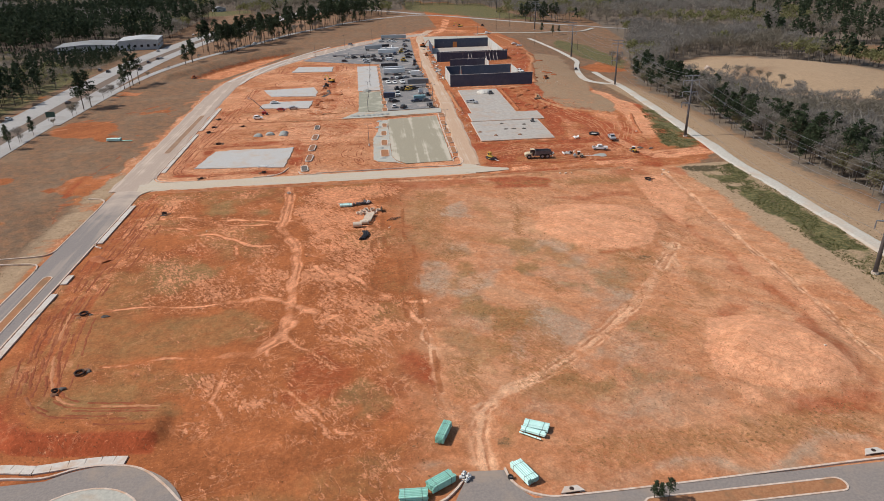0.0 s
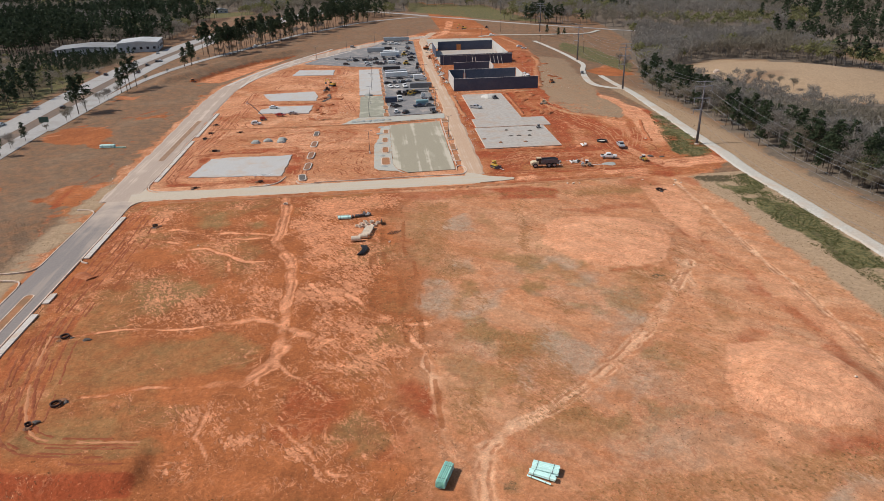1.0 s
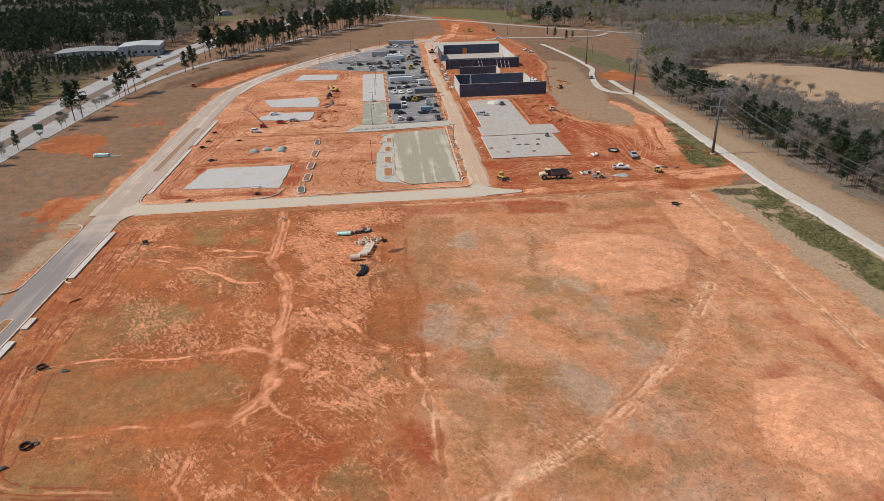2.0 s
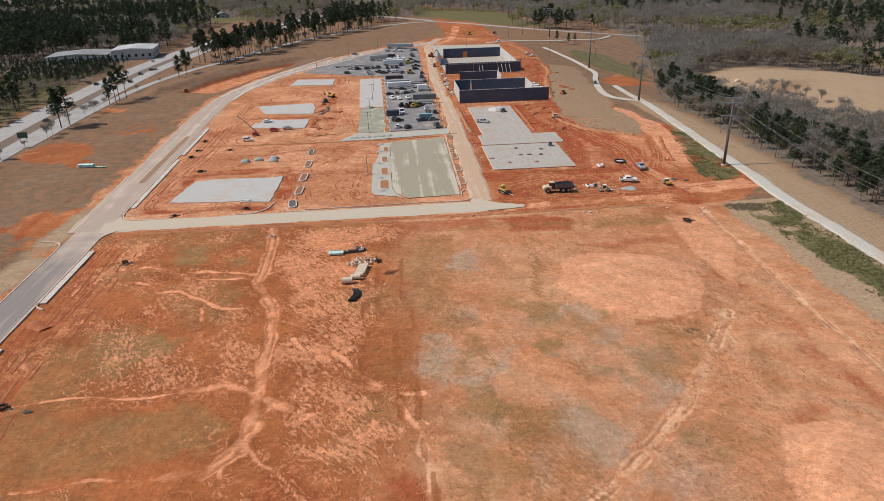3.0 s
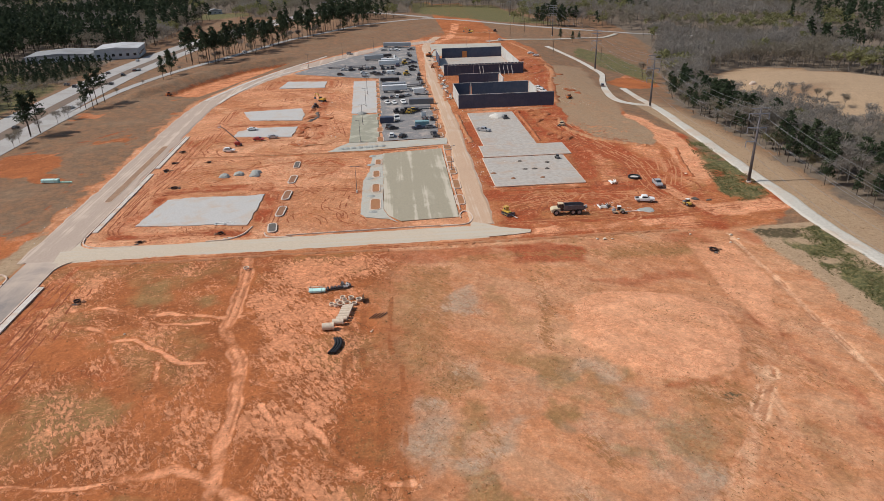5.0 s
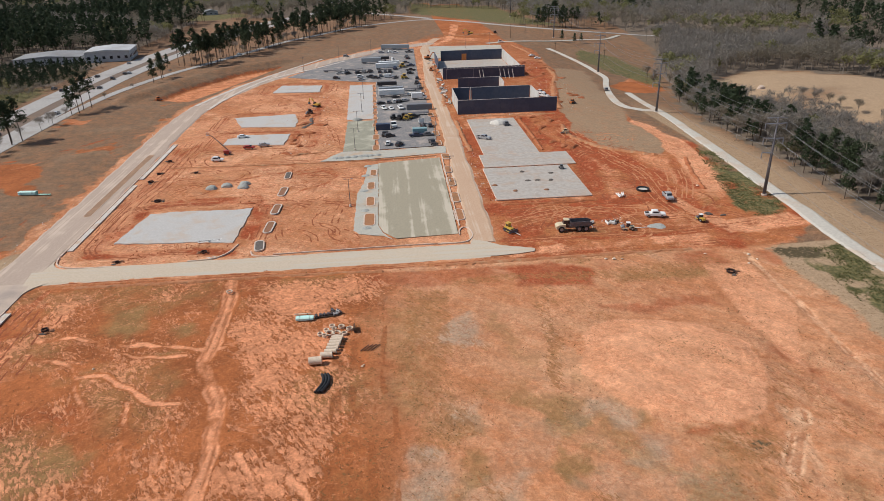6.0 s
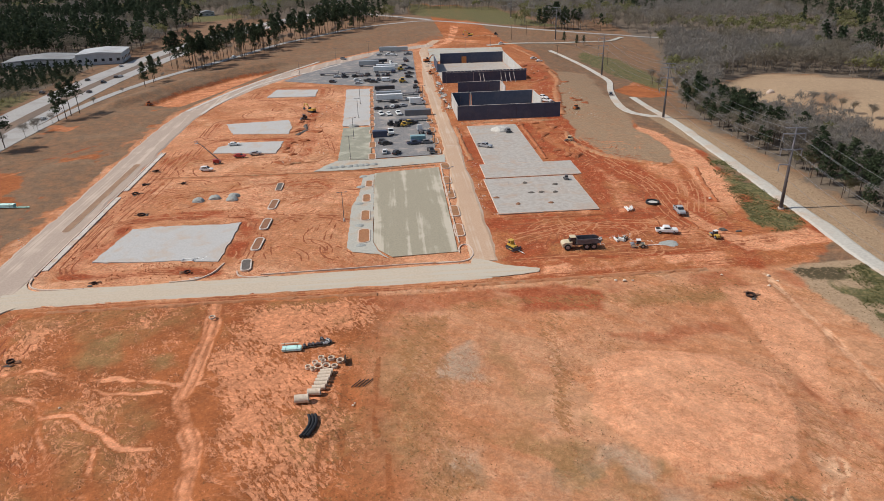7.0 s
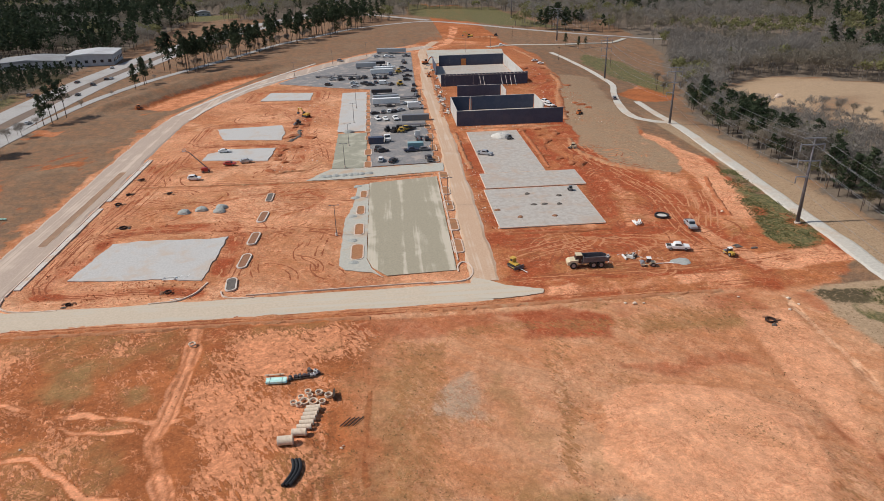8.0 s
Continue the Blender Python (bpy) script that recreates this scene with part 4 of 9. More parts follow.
        if half > 0.8 and half < 2:
            rut[i] = np.maximum(rut[i], 0.7 * k * (1 - step(np.abs(d - half * 0.55), 0.2, 0.6)) * step(n0[i], 0.4, 0.55))
        olive[i], dug[i], grey[i] = olive[i] * (1 - m), dug[i] * (1 - 0.8 * m), grey[i] * (1 - 0.8 * m)
    wash = wash * (1 - 0.7 * np.clip(trodden, 0, 1))
    # long dark scrapes left by a blade, north to south
    for pts, half in (([(2.5, 176), (3, 152), (3.5, 129)], 0.9), ([(7, 167), (7, 145), (6.5, 126.5), (8.5, 111), (8, 101.5)], 0.7), ([(-4, 184), (-3.5, 163), (-3.5, 140.5)], 1.3), ([(-1, 190), (-0.5, 165), (0, 146)], 0.8), ([(5, 200), (5.2, 172)], 0.7)):
        i = box_of(x, y, pts, 4)
        d = line_dist(x[i] + 0.25 * (wx[i] - x[i]), y[i], pts)
        bars[i] = np.maximum(bars[i], 0.8 * (1 - step(d, half * 0.5, half * 1.4)) * step(fbm(x[i], y[i] * 0.35, 2.2, 3, 57), 0.32, 0.55))
    cuts = np.zeros_like(x)
    for name, (pts, half, k) in DUG_LINES.items():
        i = box_of(x, y, pts, 9)
        d = line_dist(wx[i] * 0.4 + x[i] * 0.6, wy[i] * 0.4 + y[i] * 0.6, pts)
        if pts[0][1] > 235:   # fresher cuts inside the site
            half, k = half * 1.3, min(1.0, k * 1.35)
        m = k * (1 - step(d, half * 0.5, half * 1.6)) * (0.5 + 0.5 * step(n0[i], 0.3, 0.6))
        dug[i] = np.maximum(dug[i], m)
        cuts[i] = np.maximum(cuts[i], m)
        pale[i] = pale[i] * (1 - m)
        olive[i] = olive[i] * (1 - m)
    # passing wheels: many faint pairs of ruts
    walker = random.Random(12)
    for k in range(170):
        north_side = k % 5 > 1
        px, py = (walker.uniform(36, 100), walker.uniform(236, 290)) if k % 6 == 0 else (walker.uniform(-76, 95), walker.uniform(236, 330)) if north_side else (walker.uniform(-70, 95), walker.uniform(88, 222))
        a = walker.choice((0, 1.57, 0.3, 1.3)) + walker.gauss(0, 0.25)
        bend, pts = walker.gauss(0, 0.12), []
        for i in range(walker.randint(5, 10)):
            pts.append((px, py))
            px, py, a = px + 5.5 * math.cos(a), py + 5.5 * math.sin(a), a + bend
        lo, hi = np.array(pts).min(0) - 4, np.array(pts).max(0) + 4
        sel = np.where((x > lo[0]) & (x < hi[0]) & (y > lo[1]) & (y < hi[1]))[0]
        if len(sel):
            d = line_dist(x[sel], y[sel], pts)
            w = walker.uniform(0.12, 0.42 if not north_side else 0.6) * (1 - step(np.abs(d - 0.95), 0.3, 0.85))
            if walker.random() < 0.5:
                rut[sel] = np.maximum(rut[sel], w)
            else:
                pale[sel] = np.maximum(pale[sel], w * 0.9)
    d, side = berm_side(x, y)
    bank = np.where(side > 0, 1 - step(d, 2.8, 3.8), 1 - step(d, 0.4, 1.6)) * step(-x, 39.5, 41) * (1 - step(y, 100, 112))
    dug = np.maximum(dug, 0.95 * bank)
    pale = pale * (1 - bank)
    b = inside(x, y, BASIN)
    floor = 1 - step(b, -0.5, 1)
    pale = np.maximum(pale * (1 - floor), 0.62 * floor)
    # red clay bank beyond the basin; its shade is put into the dug tone
    rise = 0.7 * (1 - step(b, 1, 6)) * (1 - floor) * step(-(x + 0.62 * (y - 490) * -1), 84, 90)
    dug = np.maximum(dug * (1 - floor), 0.9 * rise)
    # verges, woods and fields
    tan = (1 - site) * (1.1 + 0.3 * (n1 - 0.5))
    open_east = [(104, 60), (104.5, 222), (112, 226), (128, 238), (126, 250), (123, 275), (124, 300), (127, 316), (122, 345), (118, 360),
                 (119, 380), (108, 420), (112, 500), (118, 580), (100, 640), (104, 1000), (1500, 1000), (1500, 60)]
    tan = np.where((x > 60), 1.0 * (1 - step(inside(wx, wy, open_east), -5, 4)), tan)
    knoll = [(113, 498), (109, 470), (96, 428), (89, 384), (86.5, 345), (90, 322), (98, 312), (107, 305), (113, 313), (118, 338), (117, 356), (121, 381), (122, 410), (128, 450), (136, 500)]
    tan = np.where((x < 113) & (y < 222) & (x > 60), 0.78 * tan, tan)
    tan = np.maximum(tan, 0.66 * (1 - step(inside(wx, wy, knoll), -2, 1.5)))
    redpatch = 1 - step(oval(wx, wy, -135, 318, 18, 22, 0.4), 0.5, 1.1)
    tan = tan * (1 - 0.9 * redpatch) * (1 - floor) * (1 - 0.8 * rise)
    dusty = 0.8 * (1 - step(np.abs(x + 94 + 7 * (n2 - 0.5)), 1, 6)) * (1 - step(y, 420, 440))
    tan = tan * (1 - 0.75 * dusty)
    pale = np.maximum(pale, 0.6 * dusty * step(n2, 0.3, 0.6))
    sand = np.maximum(sand, 0.8 * dusty)
    straw_verge = (1 - step(np.abs(x + 95.5 + 5 * (n2 - 0.5)), 1.5, 5.5)) * (1 - step(y, 232, 262)) * (0.5 + 0.5 * step(n0, 0.35, 0.55))
    tan = tan * (1 - 0.7 * step(fbm(wx, wy, 20, 4, 131), 0.60, 0.74) * ((x < -95) & (y < 440)))
    orange = [(134, 452), (158, 484), (174, 470), (165, 440), (141, 432)]
    tan = tan * (1 - 0.7 * (1 - step(inside(wx, wy, orange), -3, 3)))
    summit = [(30, 640), (50, 700), (70, 760), (95, 752), (110, 690), (104, 620)]
    tan = tan * (1 - 0.5 * (1 - step(inside(wx, wy, summit), -8, 6)))
    tan = tan * (1 - 0.12 * (1 - step(line_dist(wx, wy, [(146, 170), (145, 230), (146, 290), (148, 340), (156, 400)]), 1, 4)))
    tan = tan * (1 - 0.8 * trodden * (x < 104)) * (1 - 0.8 * cuts * (x < -90))
    lush = np.zeros_like(x)
    strip = [(112, 218), (124, 222), (125, 190), (124, 150), (122, 100), (117, 100), (114, 150), (112, 190)]
    strip2 = [(112, 243), (124, 246), (130, 279), (131.5, 306), (127, 315), (117, 277), (113, 252)]
    for poly, k in ((strip, 0.85), (strip2, 0.75)):
        lush = np.maximum(lush, k * (1 - step(inside(wx, wy, poly), -1, 2)) * (0.55 + 0.45 * step(n2, 0.35, 0.55)))
    green = [(146, 552), (154, 501), (166, 452), (181, 486), (176, 566), (156, 596)]
    lush = np.maximum(lush, 0.7 * (1 - step(inside(wx, wy, green), -2, 5)))
    far_green = [(40, 860), (40, 1000), (140, 920), (150, 800), (175, 705), (120, 745), (80, 800)]
    lush = np.maximum(lush, 0.75 * (1 - step(inside(wx, wy, far_green), -5, 8)))
    lush = np.maximum(lush, 0.45 * (1 - step(oval(x, y, 376, 500, 36, 66), 0.8, 1.1)))
    lush = np.maximum(lush, 0.8 * (1 - step(oval(x, y, -200, 900, 60, 40), 0.8, 1.1)))
    lush = np.maximum(lush, 0.75 * (1 - step(np.abs(x + 202), 10, 20)) * (1 - step(y, 470, 520)))
    dark_edge = 1 - step(oval(wx, wy, 112, 220, 9, 5), 0.5, 1.1)
    scrub = np.maximum(scrub, 0.75 * dark_edge)
    scrub = np.maximum(scrub, 0.55 * (1 - step(line_dist(wx, wy, [(126, 222), (118, 180), (113, 140), (112, 100)]), 0.8, 2.6)) * step(n2, 0.4, 0.6))
    wood_edge = np.interp(y, [60, 130, 177, 224, 300, 352, 390, 425, 470, 520, 600], [160, 155, 152, 148, 147.5, 148, 154, 164, 180, 190, 222])
    litter = step(x + 14 * (n2 - 0.5) - wood_edge, -7, 5) * (1 - step(np.abs(x - 150), 900, 901)) * np.maximum(step(inside(x, y, FIELD), 0, 4), 0)
    litter = np.maximum(litter, 1 - step(x, -196, -190))
    litter = np.maximum(litter, step(y, 840, 900))
    scrub = np.maximum(scrub, 0.85 * (1 - step(x + 8 * (n2 - 0.5), -192, -184)) * (1 - step(y, 560, 600)) * step(n1, 0.3, 0.55))
    litter = litter * (1 - step(lush, 0.2, 0.5))
    bare_field = 1 - step(oval(wx, wy, 232, 408, 34, 12, 0.75), 0.4, 1.1)
    gold = (0.85 - 0.6 * bare_field) * (1 - step(inside(wx, wy, FIELD), -3, 1))
    tan = np.maximum(tan, gold)
    gold = np.maximum(gold, 0.9 * step(x + 60 * step(y, 222, 228) * (x < 129) * -1, 92, 98) * (1 - 0.2 * step(x, 126, 129)) * (1 - step(x, 140, 150)) * (1 - step(y, 360, 420)))
    gold = np.maximum(gold, 0.45 * (1 - step(inside(wx, wy, knoll), -2, 1.5)))
    tan, gold = np.maximum(tan, straw_verge), np.maximum(gold, straw_verge)
    pale = np.where((x < -64) & (y < 222) & (x > -80), np.maximum(pale, 0.45 * step(n2, 0.35, 0.55)), pale)
    streak = np.maximum(streak, 0.5 * north)
    return np.stack([pale, dug, grey, olive], -1), np.stack([tan, lush, litter, scrub], -1), np.stack([wash, bars, streak, rut], -1), np.stack([sand, fresh, weeds, np.clip(gold / 0.85, 0, 1)], -1)


def build_ground():
    xs = spread([(-160, -84, 1.6), (-84, 104, 0.54), (104, 150, 1.1)], (-2600, 2600), 1.13)
    ys = spread([(72, 226, 0.5), (226, 390, 1.0), (390, 660, 2.4)], (-900, 3600), 1.10)
    X, Y = np.meshgrid(xs, ys)
    x, y = X.ravel(), Y.ravel()
    z = land(x, y)
    near = step(x, -110, -96) * (1 - step(x, 120, 140)) * (1 - step(y, 330, 500))
    soil, cover, wear, tint = lay_soil(x, y)
    z = z + near * (0.25 * (fbm(x, y, 6, 4, 201) - 0.75) + 0.10 * (fbm(x, y, 1.6, 2, 205) - 0.7))
    z = z - 0.15 * near * np.clip(soil[:, 0], 0, 1) * (y < 222) - 0.10 * near * np.clip(soil[:, 1], 0, 1)
    z = z - 0.18 * near * wear[:, 3]
    z = z + 0.22 * near * np.clip(soil[:, 1], 0, 1) * (fbm(x, y, 1.8, 3, 211) - 0.65)
    nx, ny = len(xs), len(ys)
    me = bpy.data.meshes.new("ground")
    me.vertices.add(nx * ny)
    me.vertices.foreach_set("co", np.stack([x, y, z - 0.06], -1).astype(np.float32).ravel())
    i = np.arange((nx - 1) * (ny - 1))
    a = (i // (nx - 1)) * nx + i % (nx - 1)
    quads = np.stack([a, a + 1, a + nx + 1, a + nx], -1)
    me.loops.add(quads.size)
    me.polygons.add(len(quads))
    me.loops.foreach_set("vertex_index", quads.ravel().astype(np.int32))
    me.polygons.foreach_set("loop_start", (np.arange(len(quads)) * 4).astype(np.int32))
    me.polygons.foreach_set("use_smooth", np.ones(len(quads), bool))
    me.update(calc_edges=True)
    for name, val in (("soil", soil), ("cover", cover), ("wear", wear), ("tint", tint)):
        at = me.attributes.new(name, "FLOAT_COLOR", "POINT")
        at.data.foreach_set("color", np.clip(val, 0, 1).astype(np.float32).ravel())
    me.materials.append(SOIL)
    ob = new("ground", me)
    Z = (z - 0.06).reshape(ny, nx)

    def top(px, py):
        """Height of the sheet at each place."""
        i = np.clip(np.searchsorted(xs, px) - 1, 0, nx - 2)
        j = np.clip(np.searchsorted(ys, py) - 1, 0, ny - 2)
        u, v = (px - xs[i]) / (xs[i + 1] - xs[i]), (py - ys[j]) / (ys[j + 1] - ys[j])
        return Z[j, i] * (1 - u) * (1 - v) + Z[j, i + 1] * u * (1 - v) + Z[j + 1, i] * (1 - u) * v + Z[j + 1, i + 1] * u * v
    tagged(ob, "graded red clay with wheel tracks and dry grass verges", "ground", kind="structure")
    return top


top = build_ground()


# ---- laid surfaces ----
def sheet(name, outline, z, mat, label, category, thick=0.12, kind="structure"):
    """A flat laid surface with its own edge, on level ground."""
    g = Geo().prism(outline, z - thick, z)
    return solid(name, g, mat, label, category, kind=kind)


def ribbon(name, line, left, right, mat, label, category, z=0.03, thick=0.25, kind="structure", parent=None, drape=True, fray=0.0):
    """A road or kerb that follows a line; left and right of it by so many metres, its edges frayed by fray."""
    if fray:
        line = smooth_line(line, 1.2)
    L, R = offset(line, left), offset(line, -right)
    if fray:
        rough = [fray * (fbm(np.array([p[0]]), np.array([p[1]]), 11, 3, 7)[0] - 0.5) * 3 for p in L], [fray * (fbm(np.array([p[0]]), np.array([p[1]]), 11, 3, 19)[0] - 0.5) * 3 for p in R]
        shoulder = 0.9
        L = [(a + (a - c) / left * e, b + (b - d) / left * e) for (a, b), (c, d), e in zip(L, line, rough[0])]
        R = [(a + (a - c) / right * e, b + (b - d) / right * e) for (a, b), (c, d), e in zip(R, line, rough[1])]
    g = Geo()
    rings = []
    for (lx, ly), (rx, ry), (cx, cy) in zip(L, R, line):
        h = lie(cx, cy) if drape else 0.0
        u, v = (shoulder / right if fray else 0.0), (shoulder / left if fray else 0.0)
        rings.append([(rx + (rx - cx) * u, ry + (ry - cy) * u, h + z - thick), (rx, ry, h + z), (lx, ly, h + z), (lx + (lx - cx) * v, ly + (ly - cy) * v, h + z - thick)])
    g.loft(rings)
    if parent:
        return part(name, g, mat, parent, label)
    return solid(name, g, mat, label, category, kind=kind)


def rounded(cx, cy, sx, sy, r, turn=0.0, n=5):
    """Outline of a rectangle with round corners."""
    out = []
    for qx, qy, a0 in ((1, -1, -90), (1, 1, 0), (-1, 1, 90), (-1, -1, 180)):
        for k in range(n + 1):
            a = radians(a0 + 90 * k / n)
            x, y = qx * (sx / 2 - r) + r * math.cos(a), qy * (sy / 2 - r) + r * math.sin(a)
            out.append((cx + x * math.cos(turn) - y * math.sin(turn), cy + x * math.sin(turn) + y * math.cos(turn)))
    return out
# ---- roads, kerbs and paved areas ----
blvd_line = smooth_line([(-86, 20), (-86, 120), (-86, 226)], 6)
ribbon("road_boulevard", blvd_line, 4.6, 4.6, ASPHALT_BLVD, "dark asphalt boulevard with kerbs through red clay", "road", 0.05)
blvd_far = smooth_line([(-87.2, 226), (-87.4, 300), (-88.0, 350), (-88.4, 390), (-85.2, 424), (-73.5, 468), (-55, 509), (-30, 551), (-8, 580), (15, 603), (45, 624)], 5)
ribbon("road_boulevard_north", blvd_far, 5.6, 5.2, ASPHALT_DUSTY, "dusty boulevard curving past the building site", "road", 0.055, fray=0.7)
cross = smooth_line([(-84, 228.6), (-74, 229.6), (-50, 229.8), (-20, 230.2), (10, 230.6), (33, 231)], 4)
ribbon("road_cross", cross, 3.7, 3.6, GRAVEL_ROAD, "crushed stone cross road", "road", 0.075, fray=0.35)
for k, (cx, cy, a0) in enumerate(((-75, 239.5, 180), (-75, 219.8, 90))):
    arc = [(cx + 6.5 * math.cos(radians(a0 + 90 * i / 8)), cy + 6.5 * math.sin(radians(a0 + 90 * i / 8))) for i in range(9)]
    corner = (-82, 232.6) if k == 0 else (-82, 226.4)
    pts = arc + [corner] if k == 0 else arc + [corner]
    g = Geo()
    for (ax, ay), (bx, by) in zip(arc, arc[1:]):
        g.loft([[(ax, ay, -0.2), (bx, by, -0.2), (*corner, -0.2)], [(ax, ay, 0.065), (bx, by, 0.065), (*corner, 0.065)]])
    solid("road_corner", g, GRAVEL_ROAD, "rounded corner of the crushed stone road", "road", kind="structure")

near_line = smooth_line([(-36, 66), (0, 66), (60, 67), (200, 69)], 8)
ribbon("road_south", near_line, 7.0, 7.0, ASPHALT, "grey-brown asphalt road along the south edge", "road", 0.05)
ribbon("road_arm", smooth_line([(-86, 74), (-70, 77), (-52, 78)], 4), 8.0, 8.0, ASPHALT, "asphalt arm of the turning circle", "road", 0.042)
disc = [(-47 + 15.6 * math.cos(2 * math.pi * i / 48), 72.6 + 15.6 * math.sin(2 * math.pi * i / 48)) for i in range(48)]
sheet("road_circle", disc, 0.06, ASPHALT, "asphalt turning circle", "road", 0.3)
mouth = [(7.0, 72.5), (20, 72.5), (17.5, 75.5), (16.2, 78), (15.9, 79.6), (10.6, 79.9), (9.8, 78.3), (8.6, 76)]
sheet("road_mouth", mouth, 0.064, ASPHALT, "short asphalt mouth of the haul track", "road", 0.3)
isle = [(-47 + 9.6 * math.cos(2 * math.pi * i / 32), 73.6 + 9.6 * math.sin(2 * math.pi * i / 32)) for i in range(32)]
centre_island = thing("traffic_island", pose(0, 0, 0), "pale stone island in the turning circle", "traffic island", kind="structure")
part("island_top", Geo().prism(isle, 0.0, 0.16), GRAVEL_PALE, centre_island)
ring = isle + isle[:1]
ribbon("kerb", ring, 0.15, 0.15, KERB, "", "", 0.2, 0.3, parent=centre_island)


def kerb(line, label="pale concrete kerb with red dust", w=0.34, z=0.17):
    return ribbon("kerb", line, w / 2, w / 2, KERB, label, "kerb", z, 0.4)


def walkway(line, w=1.5):
    """A concrete walk of separate slabs with open joints."""
    pav = thing("pavement", pose(0, 0, 0), "new pale concrete footway slabs with red dust", "pavement", kind="structure")
    for (ax, ay), (bx, by) in zip(line, line[1:]):
        k = math.hypot(bx - ax, by - ay)
        u = 0.03 / k
        a2, b2 = (ax + (bx - ax) * u, ay + (by - ay) * u), (bx - (bx - ax) * u, by - (by - ay) * u)
        L, R = offset([a2, b2], w / 2), offset([a2, b2], -w / 2)
        part("slab", Geo().prism([R[0], R[1], L[1], L[0]], -0.1, 0.16), CONCRETE, pav)


for y0, y1 in ((122, 151), (156, 161), (181, 211), (245, 299.5), (306, 351)):
    n = max(2, int((y1 - y0) / 1.8))
    walkway([(-80.2, y0 + (y1 - y0) * i / n) for i in range(n + 1)])
walkway(smooth_line([(-80, 86.5), (-72, 88.5), (-64, 89.5), (-58, 88.6), (-53, 89.2), (-48, 89.5), (-44, 89.2)], 1.8), 1.9)
walkway(offset(smooth_line([(-89.8, 425), (-80.5, 459), (-63.7, 504), (-36, 563)], 2.0), 0.0), 1.9)
walkway(smooth_line([(-81.3, 415), (-77.5, 440), (-64.2, 488), (-39, 523), (-20, 550)], 2.0), 1.7)
for line in ([(-81.4, 122), (-81.4, 212)], [(-90.7, 178), (-90.7, 214)], [(-90.7, 60), (-90.7, 166)], [(-81.4, 242), (-81.4, 352)], [(-81.4, 60), (-81.4, 122)]):
    kerb(smooth_line(line, 10))
kerb(smooth_line([(-81.4, 241), (-80.3, 237), (-77.5, 234.6), (-73, 233.6), (-66, 233.5)], 0.8))
kerb(smooth_line([(-90.7, 213.5), (-91.3, 217), (-93.5, 219.4), (-97.5, 220.2)], 0.8))
kerb(smooth_line([(-90.7, 178), (-91.6, 175.8), (-94, 174.6), (-104, 173.8)], 0.8))
kerb(smooth_line([(-90.7, 165), (-91.5, 168), (-93.6, 169.6), (-102, 170.4)], 0.8))
kerb(smooth_line([(-81.4, 181), (-80.7, 179.2), (-78.8, 178)], 0.5))
kerb(smooth_line([(-80, 84.8), (-72, 86.4), (-63, 87.2), (-56, 86.6), (-51, 88.2), (-46, 88.3), (-41, 86.9), (-36.5, 83), (-32.6, 78.6), (-28, 74.6), (-20, 73.2), (0, 73.1), (5, 74), (7.4, 75.7), (9.2, 78), (10, 80)], 1.0))
kerb(smooth_line([(16.1, 80), (16.6, 77.4), (18.2, 75.1), (21, 73.6), (25, 73.2), (41, 73.6), (60, 74.4), (75, 75), (110, 76), (180, 77)], 1.2))


def kerbed_island(name, outline, fill, label, w=0.3, top=0.16, mat=None):
    isl = thing(name, pose(0, 0, 0), label, "traffic island", kind="structure")
    part("island_soil", Geo().prism(outline, -0.1, top - 0.05), fill, isl)
    ribbon("kerb", outline + outline[:1], w / 2, w / 2, mat or KERB, "", "", top, 0.35, parent=isl)
    return isl


kerbed_island("median_south", rounded(-85.6, 130, 2.3, 62, 1.1), MULCH, "kerbed soil median of the boulevard")
kerbed_island("median_north", rounded(-85.8, 304, 2.4, 66, 1.0), MEDIAN_CLAY, "long dusty median of the boulevard", 0.12, 0.12)
kerbed_island("median_road_south", rounded(50.5, 70.3, 31, 2.6, 1.2, 0.02), MULCH, "kerbed dry grass median of the south road")

# paved and stoned areas of the site
sheet("court", [(9, 241.5), (26.3, 242.5), (27.0, 315.4), (3.9, 311.8), (4.0, 252), (5.4, 246.5)], 0.09, GRAVEL_RAKED, "grey-green crushed stone parking court", "pavement")
sheet("court_apron", roughen([(-3.2, 249), (-1.5, 246), (5.4, 243.8), (8, 241), (5.2, 246), (3.85, 252), (3.8, 311), (0, 310), (-1, 290), (-3, 280)], 0.15, 1.6, 29), 0.07, GRAVEL_PALE, "pale stone strip beside the court", "pavement")
sheet("green_strip", roughen([(-10, 329.8), (2.4, 329), (2.0, 378), (-10.4, 378)], 0.22, 1.3, 45), 0.10, GRAVEL_GREEN, "grey-green stone drive", "pavement")
sheet("pale_strip", roughen([(-10.8, 381), (1.6, 381), (0.4, 463), (-12.6, 463)], 0.22, 1.3, 81), 0.10, GRAVEL_GREY, "pale grey stone drive", "pavement")
sheet("cross_strip", roughen([(-18, 317.5), (-4, 317.2), (30, 321.5), (30.5, 331), (3, 328.6), (-10, 329.4), (-14, 324)], 0.22, 1.3, 17), 0.06, GRAVEL_PALE, "pale stone strip across the lots", "pavement")
sheet("parking_lot", roughen([(4.0, 330), (27.6, 331.5), (28.2, 420), (27.4, 478), (30, 598), (5, 600), (-2, 575), (-27, 547), (-52, 496), (-16, 477), (2.2, 470), (3.0, 382)], 0.22, 1.3, 4), 0.09, LOT_ASPHALT, "worn asphalt parking lot full of vehicles", "parking lot")
